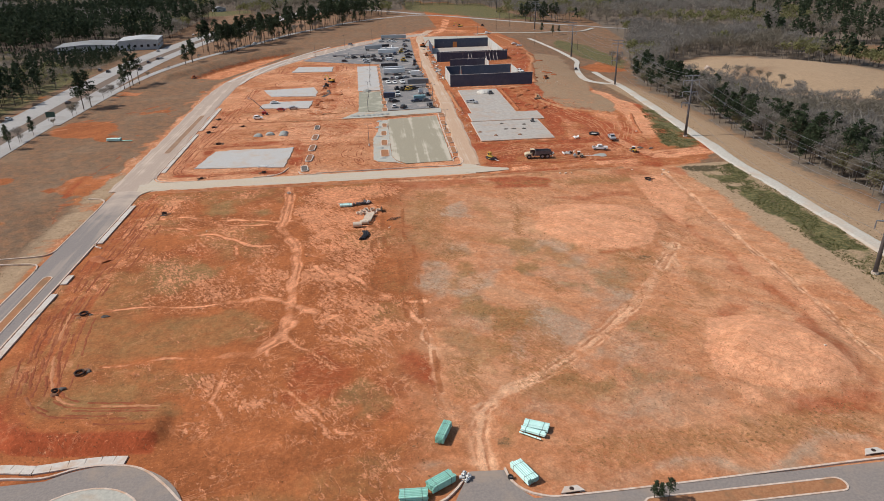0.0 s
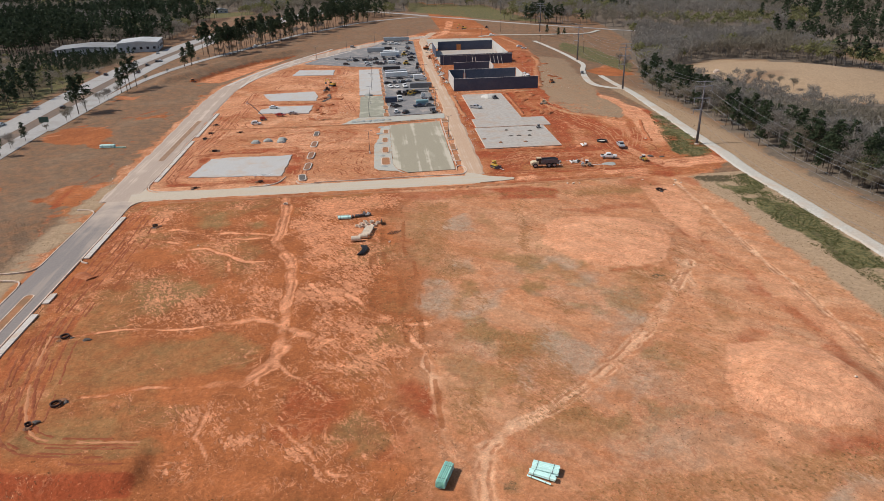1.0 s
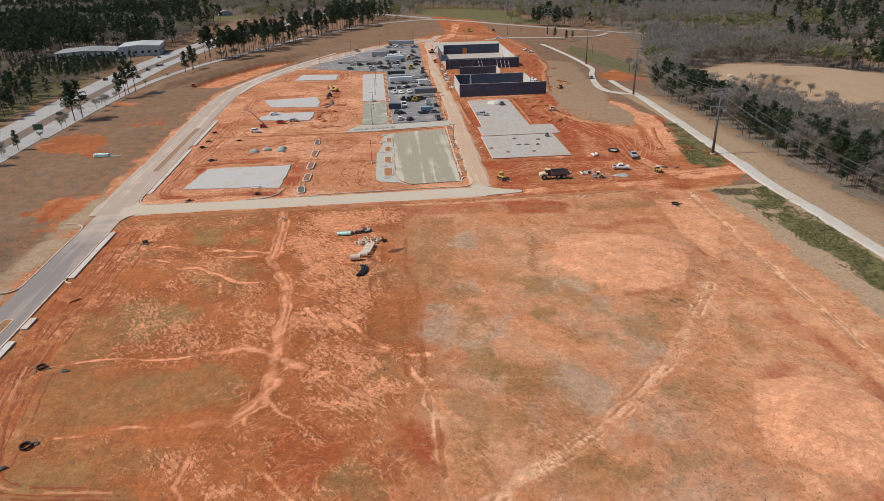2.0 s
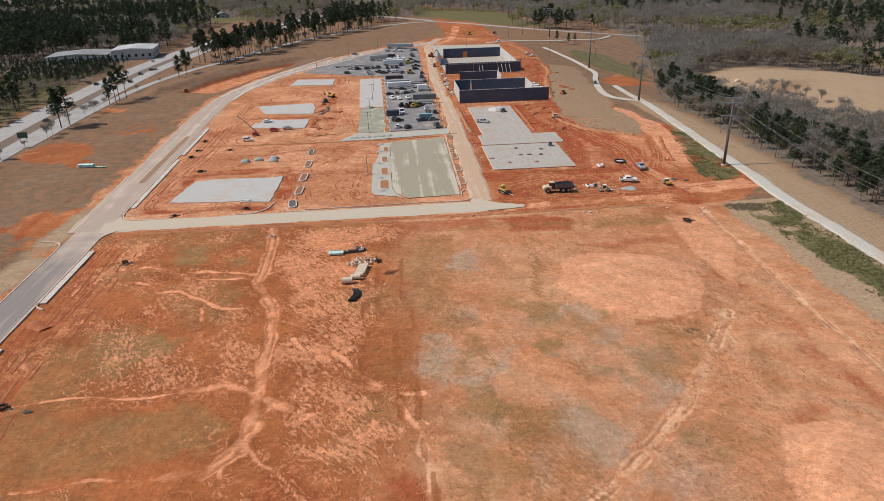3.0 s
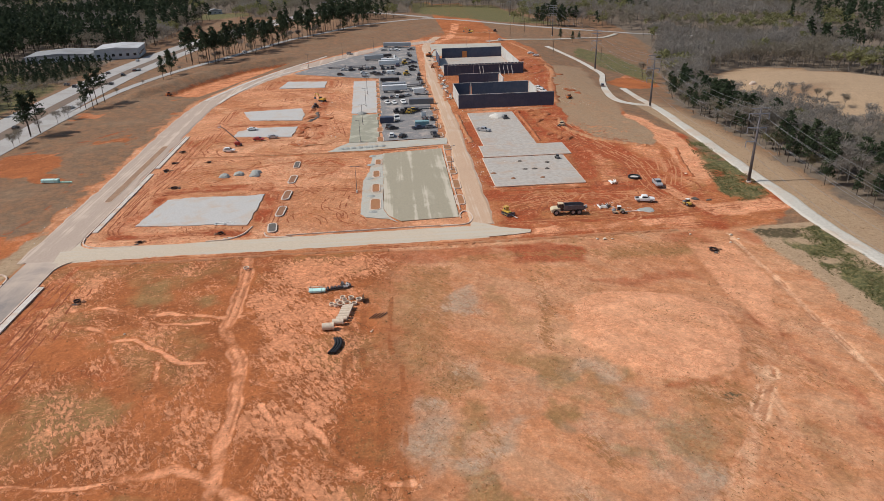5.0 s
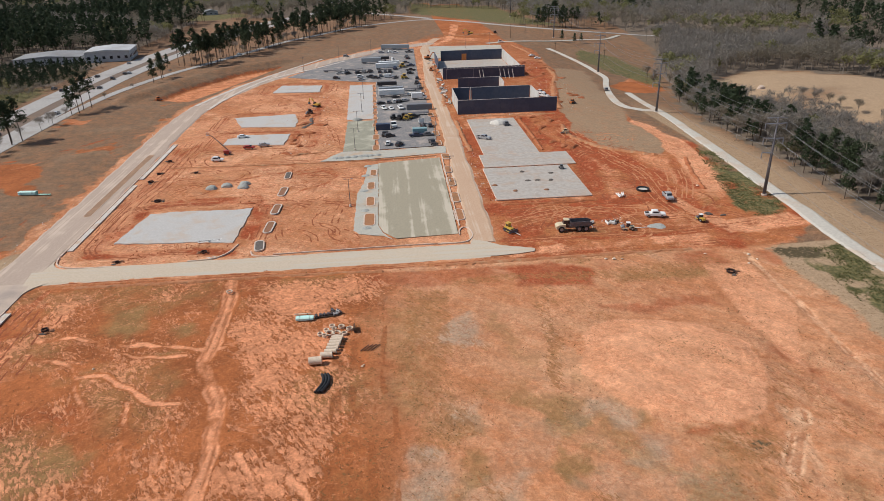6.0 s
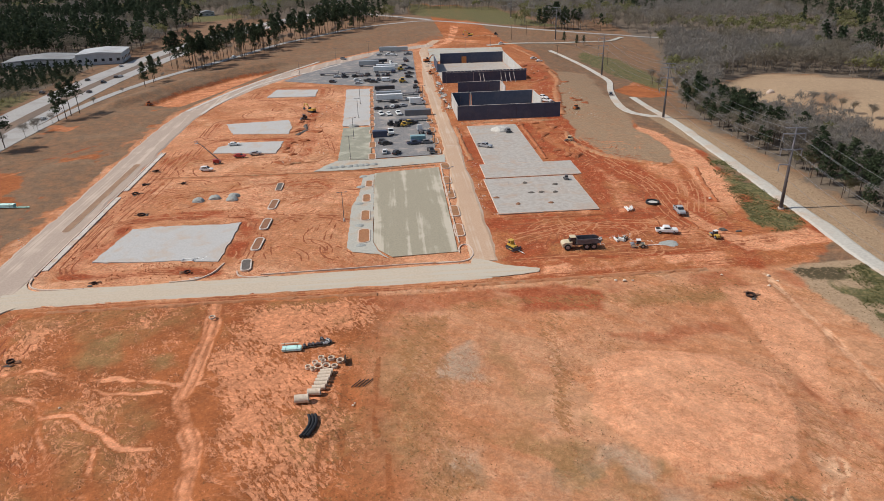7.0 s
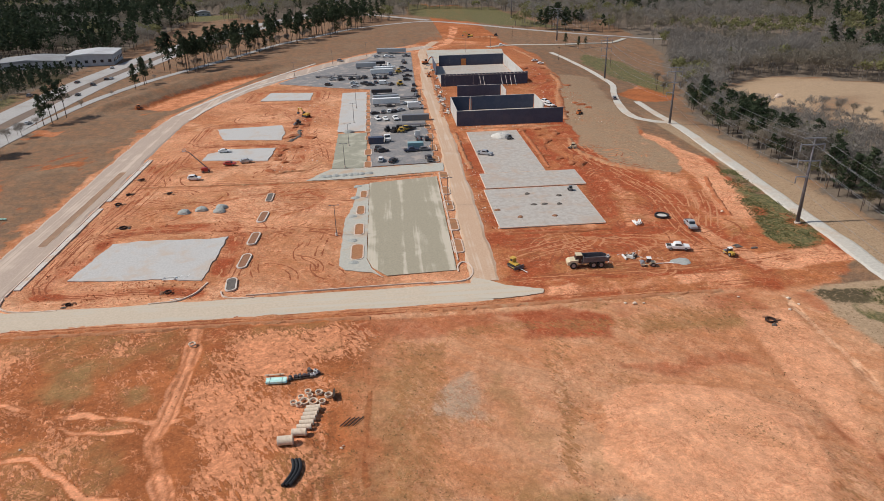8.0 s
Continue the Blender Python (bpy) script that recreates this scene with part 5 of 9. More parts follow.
ribbon("haul_road", smooth_line([(32.5, 236), (33, 255), (33.6, 285), (34, 320), (34.4, 370), (34.2, 430), (34.4, 480), (37, 540), (39.5, 605), (52, 650)], 5), 2.9, 2.6, DIRT, "pale packed dirt haul road", "road", 0.05, fray=0.4)
sheet("gravel_stub", roughen([(29, 227.2), (36, 227), (41, 227.4), (45, 228.2), (45.5, 230), (42, 231.4), (37, 233), (33.5, 236), (30, 238), (28.5, 234)], 0.2, 1.2, 83), 0.06, GRAVEL_ROAD, "crushed stone at the road end", "road")
sheet("building_pad", roughen([(-69.8, 248.8), (-60, 247.4), (-45, 246.6), (-36.4, 244.8), (-35.6, 262), (-35.4, 271.6), (-41, 270.6), (-50, 271.2), (-59, 271.6), (-66.5, 270.4)], 0.28, 1.7, 49), 0.07, GRAVEL_GREY, "grey stone building pad", "building pad", 0.4)
sheet("building_pad", roughen([(-60.2, 347.4), (-35, 343.5), (-34.2, 360.7), (-44, 360.9), (-52, 361.6), (-60, 356)], 0.28, 1.7, 94), 0.06, GRAVEL_GREY, "grey stone building pad with parked cars", "building pad", 0.4)
sheet("building_pad", roughen([(-58, 376), (-33.6, 372.5), (-33.6, 385), (-36.5, 397.4), (-50, 396), (-64.4, 394.4)], 0.28, 1.7, 94), 0.06, GRAVEL_GREY, "grey stone building pad", "building pad", 0.4)
sheet("building_pad", roughen([(-54.4, 450), (-28.7, 447.8), (-28.7, 466), (-52, 470)], 0.28, 1.7, 77), 0.2, GRAVEL_GREY, "grey stone building pad", "building pad", 0.5)
sheet("pad_north", roughen([(40, 548), (92, 545), (97, 600), (42, 606)], 0.22, 1.3, 29), 0.08, GRAVEL_PALE, "pale stone yard behind the walls", "building pad", 0.3)


def concrete_slab(name, x0, x1, y0, y1, label, cut=None):
    """A floor slab cast in bays, with saw cuts between them."""
    s = thing(name, pose(0, 0, 0), label, "floor slab", kind="structure")
    nx, ny = max(1, round((x1 - x0) / 8)), max(1, round((y1 - y0) / 8))
    for i in range(nx):
        for j in range(ny):
            part("bay", Geo().box(x0 + (x1 - x0) * (i + 0.5) / nx, y0 + (y1 - y0) * (j + 0.5) / ny, -0.25, (x1 - x0) / nx - 0.01, (y1 - y0) / ny - 0.01, 0.45, 0.02), SLAB, s)
    form = Geo()
    for ax, ay, bx, by in ((x0, y0, x1, y0), (x1, y0, x1, y1), (x1, y1, x0, y1), (x0, y1, x0, y0)):
        form.tube([(ax, ay, 0.08), (bx, by, 0.08)], 0.16, 4)
    part("edge_form", form, KERB, s)
    return s


concrete_slab("floor_slab", 41.2, 71.8, 267.2, 299, "new grey concrete floor slab with soil heaps")
concrete_slab("floor_slab", 42, 75.5, 300.6, 315.4, "grey concrete floor slab")
concrete_slab("floor_slab", 44, 65.3, 315.6, 371, "grey concrete floor slab with a stone heap")
concrete_slab("floor_slab", 42, 80.6, 383, 410.6, "concrete floor inside the dark walls")
concrete_slab("floor_slab", 42, 87, 472, 534.5, "dusty floor slab between tall dark walls")

# highway: two carriageways, median and side road
hw = smooth_line([(-163, 150), (-164, 250), (-165, 310), (-166, 372), (-167, 450), (-165, 520), (-158, 590), (-147, 660), (-128, 740), (-96, 830), (-50, 920)], 12)
ribbon("highway_west", offset(hw, 9.8), 6.2, 6.2, HIGHWAY, "pale concrete highway carriageway", "highway", 0.1)
ribbon("highway_east", offset(hw, -8.0), 4.6, 4.6, HIGHWAY, "pale concrete highway carriageway", "highway", 0.1)
ribbon("highway_median", hw, 3.5, 3.3, MEDIAN_SOIL, "brown paved median of the highway", "highway", 0.07)
ramp = smooth_line([(-153, 330), (-151.5, 400), (-147, 460), (-134, 515), (-116, 560), (-95, 610), (-75, 661), (-47, 706), (-20, 750), (22, 784), (56, 795), (90, 765), (130, 715), (163, 680), (190, 668), (208, 665), (230, 657), (262, 648), (330, 620)], 10)
ribbon("slip_road", ramp, 2.6, 2.6, HIGHWAY, "pale slip road beside the highway", "road", 0.12)
ribbon("road_far", smooth_line([(-60, 930), (-13, 889), (24, 847), (57, 806)], 12), 3.5, 3.5, HIGHWAY, "pale far road", "road", 0.1)
ribbon("road_stub_far", smooth_line([(88, 612), (120, 622), (150, 627), (170, 632), (190, 637), (208, 656)], 8), 2.5, 2.5, GRAVEL_PALE, "pale gravel lane", "road", 0.1)

# trail along the woods
trail = smooth_line([(127, 60), (128, 110), (128, 147), (128, 190), (127.6, 228), (129.2, 246), (129.8, 269), (131.2, 295), (133.4, 328), (136.8, 374), (137.6, 402), (139.2, 432)], 5)
ribbon("trail", trail, 1.7, 1.7, TRAIL, "pale gravel trail along the woods", "trail", 0.1, fray=0.25)
trail2 = smooth_line([(137.5, 380), (130, 381.5), (124.4, 386), (122.6, 398), (126.6, 423), (133.7, 452), (141.6, 478), (142.4, 497), (141.4, 532), (137, 572), (132, 592)], 5)
ribbon("trail_branch", trail2, 1.9, 1.9, TRAIL, "winding pale gravel track", "trail", 0.13)

# ---- tilt-up walls of the new buildings ----
def tilt_wall(x0, x1, y, h, label, panels, mat=None, along="x", braces=(), gap=None, cap=True):
    """Upright concrete panels in a row, standing on the slab."""
    w = thing("tilt_up_wall", pose(0, 0, 0), label, "wall")
    n = panels
    for i in range(n):
        a, b = x0 + (x1 - x0) * i / n, x0 + (x1 - x0) * (i + 1) / n
        if gap is not None and i == gap:
            part("panel", Geo().box((a + b) / 2, y, 0, b - a - 0.03, 0.24, h, 0.02), WALL_PALE, w, "pale panel")
            continue
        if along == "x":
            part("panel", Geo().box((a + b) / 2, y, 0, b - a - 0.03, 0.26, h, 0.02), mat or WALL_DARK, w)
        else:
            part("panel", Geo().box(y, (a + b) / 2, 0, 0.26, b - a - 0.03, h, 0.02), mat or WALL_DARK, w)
    if cap:
        g = Geo()
        if along == "x":
            g.box((x0 + x1) / 2, y + 0.02, h, x1 - x0, 0.34, 0.12, 0.02)
        else:
            g.box(y, (x0 + x1) / 2, h, 0.34, x1 - x0, 0.12, 0.02)
        part("coping", g, WALL_PALE, w, "pale coping")
    for bx, dy in braces:
        part("brace", Geo().tube([(bx, y - 0.2, h * 0.72), (bx + 0.4, y + dy, 0.2)], 0.16, 6), WALL_PALE, w, "slanted pale brace")
    return w


# rows along x mostly dark blue-grey, side rows mostly pale
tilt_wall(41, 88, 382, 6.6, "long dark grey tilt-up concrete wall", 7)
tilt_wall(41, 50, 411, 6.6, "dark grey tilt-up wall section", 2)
tilt_wall(50.2, 50.8, 411, 6.6, "narrow pale concrete pier between dark walls", 1, WALL_PALE)
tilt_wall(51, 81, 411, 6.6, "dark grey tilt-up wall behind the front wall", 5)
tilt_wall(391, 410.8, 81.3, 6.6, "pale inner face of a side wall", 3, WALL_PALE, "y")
tilt_wall(383, 410.8, 41.2, 6.6, "side wall of pale concrete panels", 4, WALL_PALE, "y")
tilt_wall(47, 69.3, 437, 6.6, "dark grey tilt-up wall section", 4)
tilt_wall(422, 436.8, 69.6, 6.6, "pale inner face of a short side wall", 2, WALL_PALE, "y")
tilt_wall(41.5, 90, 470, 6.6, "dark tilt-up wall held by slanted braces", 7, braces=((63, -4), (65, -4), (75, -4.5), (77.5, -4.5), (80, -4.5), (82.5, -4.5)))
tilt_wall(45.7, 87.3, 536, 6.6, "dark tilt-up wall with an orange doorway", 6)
tilt_wall(472, 535.8, 87.6, 6.6, "long side wall of pale panels", 8, WALL_PALE, "y")
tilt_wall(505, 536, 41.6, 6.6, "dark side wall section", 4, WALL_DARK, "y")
g = Geo().box(61.5, 535.4, 0.1, 3.2, 0.2, 4.2, 0.05)
ORANGE = surface("orange_board", (0.52, 0.20, 0.07), (0.44, 0.16, 0.05), 0.5, 0.8)
solid("door_1", g, ORANGE, "orange sheeted doorway in the dark wall", "door", kind="structure")
for x0, x1, y in ((43, 90, 466.5),):
    roof = thing("steel_joists", pose(0, 0, 0), "row of pale steel roof joists", "roof joists")
    part("beam", Geo().box((x0 + x1) / 2, y, 6.3, x1 - x0, 0.15, 0.2, 0.03), STEEL, roof)
    for i in range(int((x1 - x0) / 2)):
        part("joist", Geo().box(x0 + 1 + 2 * i, y + 1.7, 6.5, 0.14, 3.4, 0.25, 0.03), WALL_PALE, roof)
    for i in range(int((x1 - x0) / 16) + 1):
        part("post", Geo().box(x0 + 0.4 + 15.6 * i, y, 0, 0.16, 0.16, 6.2, 0.03), STEEL, roof)

# ---- far long white building beside the highway ----
def shed(name, cx, cy, sx, sy, h, turn, roofmat, wallmat, label, rise=1.6, bays=6):
    b = thing(name, pose(cx, cy, lie(cx, cy), 0, 0, turn), label, "building")
    part("wall", Geo().box(0, 0, 0, sx, sy, h, 0.1), wallmat, b)
    g = Geo()
    e = 0.6
    g.loft([[(-sx / 2 - e, -sy / 2 - e, h), (0, -sy / 2 - e, h + rise), (sx / 2 + e, -sy / 2 - e, h), (sx / 2 + e, -sy / 2 - e, h - 0.3), (-sx / 2 - e, -sy / 2 - e, h - 0.3)],
            [(-sx / 2 - e, sy / 2 + e, h), (0, sy / 2 + e, h + rise), (sx / 2 + e, sy / 2 + e, h), (sx / 2 + e, sy / 2 + e, h - 0.3), (-sx / 2 - e, sy / 2 + e, h - 0.3)]])
    part("roof", g, roofmat, b, "pale metal roof")
    for i in range(bays):
        part("window", Geo().box(-sx / 2 + sx * (i + 0.5) / bays, -sy / 2 - 0.05, h * 0.3, sx / bays * 0.4, 0.2, h * 0.25, 0.03), GLASS_DARK, b, "dark window")
        part("window", Geo().box(sx / 2 + 0.05, -sy / 2 + sy * (i + 0.5) / bays, h * 0.3, 0.2, sy / bays * 0.4, h * 0.25, 0.03), GLASS_DARK, b, "dark window")
    return b


ROOF_PALE = surface("pale_metal_roof", (0.56, 0.56, 0.55), (0.47, 0.47, 0.47), 2.5, 0.5, stain=(0.40, 0.38, 0.36), stain_size=20)
ROOF_GREY = surface("grey_roof", (0.31, 0.31, 0.31), (0.25, 0.25, 0.25), 2.5, 0.7, stain=(0.22, 0.21, 0.20), stain_size=18)
SIDING = surface("pale_siding", (0.50, 0.51, 0.52), (0.42, 0.43, 0.44), 2.0, 0.7, stain=(0.36, 0.36, 0.36), stain_size=9)
shed("warehouse", -193, 602, 30, 30, 7.5, 8, ROOF_PALE, SIDING, "white warehouse with a pale metal roof", 1.2)
shed("warehouse", -233, 597, 44, 30, 4.8, 8, ROOF_GREY, SIDING, "low warehouse with a grey roof", 1.5)
shed("house", -195, 930, 16, 10, 4, 20, ROOF_GREY, SIDING, "small pale house beside a meadow", 2, 3)
shed("storehouse", -222, 806, 30, 14, 4, 10, ROOF_PALE, SIDING, "low pale building among pines", 1, 4)
shed("storehouse", -330, 560, 26, 12, 4, 20, ROOF_PALE, SIDING, "low white building in the woods", 1, 4)
shed("storehouse", -60, 1050, 40, 16, 5, 0, ROOF_PALE, SIDING, "far white roof among trees", 1, 4)

# ---- power line ----
def power_pole(m, h, label):
    p = thing("transmission_pole", m, label, "power pole", "poles of the power line")
    part("shaft", Geo().tube([(0, 0, -0.3), (0, 0, h * 0.5), (0, 0, h)], 0.55, 12, 0.24), STEEL_DARK, p, smooth=True)
    part("footing", Geo().tube([(0, 0, -0.3), (0, 0, 0.35)], 0.85, 12), CONCRETE, p)
    part("top_bar", Geo().box(0, 0, h - 0.3, 6.0, 0.28, 0.32, 0.04), STEEL, p)
    for side, z, r in ((-1, h - 2.0, 3.4), (-1, h - 6.5, 3.2), (-1, h - 11.0, 3.0), (1, h - 2.0, 3.0), (1, h - 6.6, 2.8)):
        arm = part("arm", Geo().tube([(0, 0, z), (side * r * 0.6, 0, z + 0.12), (side * r, 0, z + 0.25)], 0.24, 6, 0.15), STEEL, p)
        g = Geo().tube([(side * r, 0, z + 0.2), (side * r, 0, z - 1.8)], 0.11, 6)
        for k in range(6):
            g.tube([(side * r, 0, z - 0.1 - 0.26 * k), (side * r, 0, z - 0.16 - 0.26 * k)], 0.22, 8)
        part("insulator", g, STEEL, arm, "grey insulator string")
    return p


POLES = [(108, -20), (116.5, 134.2), (124.5, 259.8), (135.2, 378), (143.5, 499), (148, 640), (140, 800), (120, 960)]
HIGH = 24.5
first = None
for x, y in POLES:
    m = pose(x, y, lie(x, y), 0, 0, -4)
    if first is None:
        first = power_pole(m, HIGH, "tall weathered steel power pole with cross arms")
    else:
        copy_thing(first, m)
for side, z, r in ((-1, 3.8, 3.4), (-1, 8.3, 3.2), (-1, 12.8, 3.0), (1, 3.8, 3.0), (1, 8.4, 2.8), (1, 0.2, 2.2), (-1, 0.2, 2.2)):
    wire = thing("power_cable", pose(0, 0, 0), "thin grey power cable strung between the poles", "cable", "cables of the power line")
    for (ax, ay), (bx, by) in zip(POLES, POLES[1:]):
        za, zb = lie(ax, ay) + HIGH - z, lie(bx, by) + HIGH - z
        pts = [(ax + side * r + (bx - ax) * u, ay + (by - ay) * u, za + (zb - za) * u - 3.2 * 4 * u * (1 - u)) for u in [i / 14 for i in range(15)]]
        part("span", Geo().tube(pts, 0.035, 4), WIRE, wire)


# ---- lamp posts of the lots ----
def lamp_post(m, h=9.0):
    p = thing("lamp_post", m, "dark slender parking lot lamp post", "lamp post", "lamp posts of the lots")
    part("base", Geo().tube([(0, 0, -0.1), (0, 0, 0.75)], 0.32, 10), CONCRETE, p, "round concrete base")
    part("pole", Geo().tube([(0, 0, 0.7), (0, 0, h)], 0.11, 8, 0.07), STEEL_DARK, p)
    for s in (-1, 1):
        arm = part("arm", Geo().tube([(0, 0, h - 0.1), (s * 0.9, 0, h)], 0.05, 6), STEEL_DARK, p)
        part("lamp_head", Geo().box(s * 1.1, 0, h - 0.06, 0.75, 0.38, 0.14, 0.04), STEEL_DARK, arm)
    return p


lp = lamp_post(pose(-4.8, 268.5, 0))
for x, y in ((-5.3, 330.5), (-5.0, 359), (-4.2, 396), (-4.0, 425), (28.3, 287.2), (27.7, 344), (27.5, 420), (-24, 560), (-2, 590), (25.6, 600), (69, 590), (89.6, 606), (-44, 515)):
    copy_thing(lp, pose(x, y, 0))
for x, y, h in ((112, 640, 11), (130, 560, 9), (150, 520, 9), (165, 470, 9), (128, 660, 12), (160, 540, 9)):
    p = thing("utility_pole", pose(x, y, lie(x, y)), "plain wooden utility pole", "utility pole", "wooden poles")
    part("post", Geo().tube([(0, 0, -0.3), (0, 0, h)], 0.17, 7, 0.12), BARK, p)
    part("crossarm", Geo().box(0, 0, h - 0.6, 2.2, 0.14, 0.16, 0.02), BARK, p)

# ---- vehicles and machines ----
P_WHITE, P_SILVER, P_BLACK, P_GREY = paint("white_paint", (0.74, 0.74, 0.72), dirt=0.2), paint("silver_paint", (0.42, 0.43, 0.44), 0.35, 0.3, 0.15), paint("black_paint", (0.025, 0.026, 0.03)), paint("grey_paint", (0.15, 0.155, 0.165))
P_RED, P_DARKBLUE = paint("red_paint", (0.34, 0.028, 0.02), dirt=0.15), paint("navy_paint", (0.035, 0.05, 0.09), dirt=0.15)
P_YELLOW, P_CREAM, P_ORANGE = paint("machine_yellow", (0.55, 0.34, 0.05), 0.5, dirt=0.5), paint("machine_cream", (0.60, 0.50, 0.33), 0.5, dirt=0.45), paint("machine_orange", (0.50, 0.15, 0.04), 0.5, dirt=0.4)
P_TEAL = paint("teal_tarp", (0.20, 0.34, 0.36), 0.6, dirt=0.2)
LAMP_CLEAR = surface("lamp_lens", (0.70, 0.70, 0.68), (0.62, 0.62, 0.60), 0.3, 0.15, here=False, bump=0)
LAMP_RED = surface("tail_lens", (0.40, 0.03, 0.02), (0.32, 0.02, 0.02), 0.3, 0.2, here=False, bump=0)


def profile(pts, w, y=0.0, inset=0.06, dx=0.0):
    """A side outline (x, z) given width, with softened edges."""
    g = Geo()
    cx, cz = sum(p[0] for p in pts) / len(pts), sum(p[1] for p in pts) / len(pts)
    small = [(x + (cx - x) * inset, z + (cz - z) * inset) for x, z in pts]
    g.loft([[(a + dx, y - w / 2, b) for a, b in small], [(a + dx, y - w / 2 + 0.07, b) for a, b in pts], [(a + dx, y + w / 2 - 0.07, b) for a, b in pts], [(a + dx, y + w / 2, b) for a, b in small]])
    return g


def wheels(parent, places, r=0.37, w=0.26, name="wheel"):
    for x, y in places:
        t = part(name, Geo().tube([(x, y - w / 2, r), (x, y + w / 2, r)], r, 14), RUBBER, parent, "black tyre")
        s = 1 if y > 0 else -1
        part("rim", Geo().tube([(x, y + s * w / 2 - 0.04, r), (x, y + s * (w / 2 + 0.012), r)], r * 0.58, 10), STEEL, t)


def lamps(parent, xf, xr, y, z):
    for s in (-1, 1):
        part("headlight", Geo().box(xf, s * y, z, 0.08, 0.3, 0.16, 0.02), LAMP_CLEAR, parent)
        part("tail_light", Geo().box(xr, s * y, z + 0.05, 0.07, 0.2, 0.2, 0.02), LAMP_RED, parent)


def pickup(name, col, label, group="vehicles of the site"):
    v = thing(name, pose(0, 0, -100), label, "pickup truck", group)
    part("body", profile([(-2.95, 0.55), (-2.0, 0.42), (2.2, 0.42), (2.95, 0.55), (2.98, 0.95), (2.8, 1.14), (1.35, 1.22), (-0.98, 1.2), (-2.95, 1.16)], 2.0), col, v)
    part("cab", profile([(1.4, 1.18), (0.72, 1.84), (0.3, 1.93), (-0.72, 1.92), (-1.0, 1.78), (-1.12, 1.18)], 1.78), col, v)
    part("windscreen", profile([(1.42, 1.24), (0.82, 1.82), (0.74, 1.8), (1.3, 1.2)], 1.62), GLASS_DARK, v)
    part("side_glass", profile([(1.1, 1.26), (0.62, 1.76), (-0.75, 1.78), (-0.95, 1.28)], 1.81), GLASS_DARK, v)
    part("bed", Geo().box(-2.0, 0, 0.9, 1.75, 1.62, 0.285, 0.02), RUBBER, v, "dark open bed")
    part("bumper", Geo().box(3.02, 0, 0.5, 0.14, 1.9, 0.22, 0.04), STEEL, v)
    wheels(v, ((1.9, 0.9), (1.9, -0.9), (-1.85, 0.9), (-1.85, -0.9)), 0.4, 0.28)
    lamps(v, 2.93, -2.93, 0.78, 0.82)
    return v


def car(name, col, label, suv=False, group="vehicles of the site"):
    v = thing(name, pose(0, 0, -100), label, "car", group)
    h = 1.72 if suv else 1.44
    part("body", profile([(-2.25, 0.5), (-1.6, 0.3), (1.7, 0.3), (2.28, 0.45), (2.32, 0.72), (1.9, 0.9), (1.0, 0.98), (-1.6, 1.0), (-2.3, 0.95)], 1.82), col, v)
    back = -2.15 if suv else -1.75
    part("roof", profile([(1.05, 0.96), (0.3, h - 0.06), (0.0, h), (-1.1, h), (back + 0.35, h - 0.08), (back, 0.98)], 1.5, inset=0.1), col, v)
    part("windscreen", profile([(1.08, 1.0), (0.36, h - 0.05), (0.28, h - 0.08), (0.95, 0.98)], 1.36), GLASS_DARK, v)
    part("side_glass", profile([(0.8, 1.02), (0.25, h - 0.14), (-1.05, h - 0.12), (back + 0.35, 1.04)], 1.53), GLASS_DARK, v)
    part("rear_glass", profile([(back - 0.01, 1.04), (back + 0.33, h - 0.1), (back + 0.42, h - 0.12), (back + 0.1, 1.02)], 1.3), GLASS_DARK, v)
    wheels(v, ((1.38, 0.82), (1.38, -0.82), (-1.38, 0.82), (-1.38, -0.82)), 0.33, 0.22)
    lamps(v, 2.24, -2.26, 0.68, 0.62)
    return v


def van(name, col, label, group="vehicles of the site"):
    v = thing(name, pose(0, 0, -100), label, "van", group)
    part("body", profile([(-2.8, 0.5), (-2.2, 0.35), (2.2, 0.35), (2.8, 0.5), (2.85, 0.95), (2.05, 1.25), (1.5, 2.15), (1.2, 2.28), (-2.7, 2.3), (-2.85, 2.1)], 2.0), col, v)
    part("windscreen", profile([(2.06, 1.3), (1.55, 2.1), (1.48, 2.06), (1.95, 1.26)], 1.75), GLASS_DARK, v)
    part("side_glass", profile([(1.6, 1.35), (1.25, 1.98), (0.4, 2.0), (0.4, 1.35)], 2.02), GLASS_DARK, v)
    wheels(v, ((1.75, 0.9), (1.75, -0.9), (-1.75, 0.9), (-1.75, -0.9)), 0.36, 0.25)
    lamps(v, 2.78, -2.8, 0.78, 0.75)
    return v


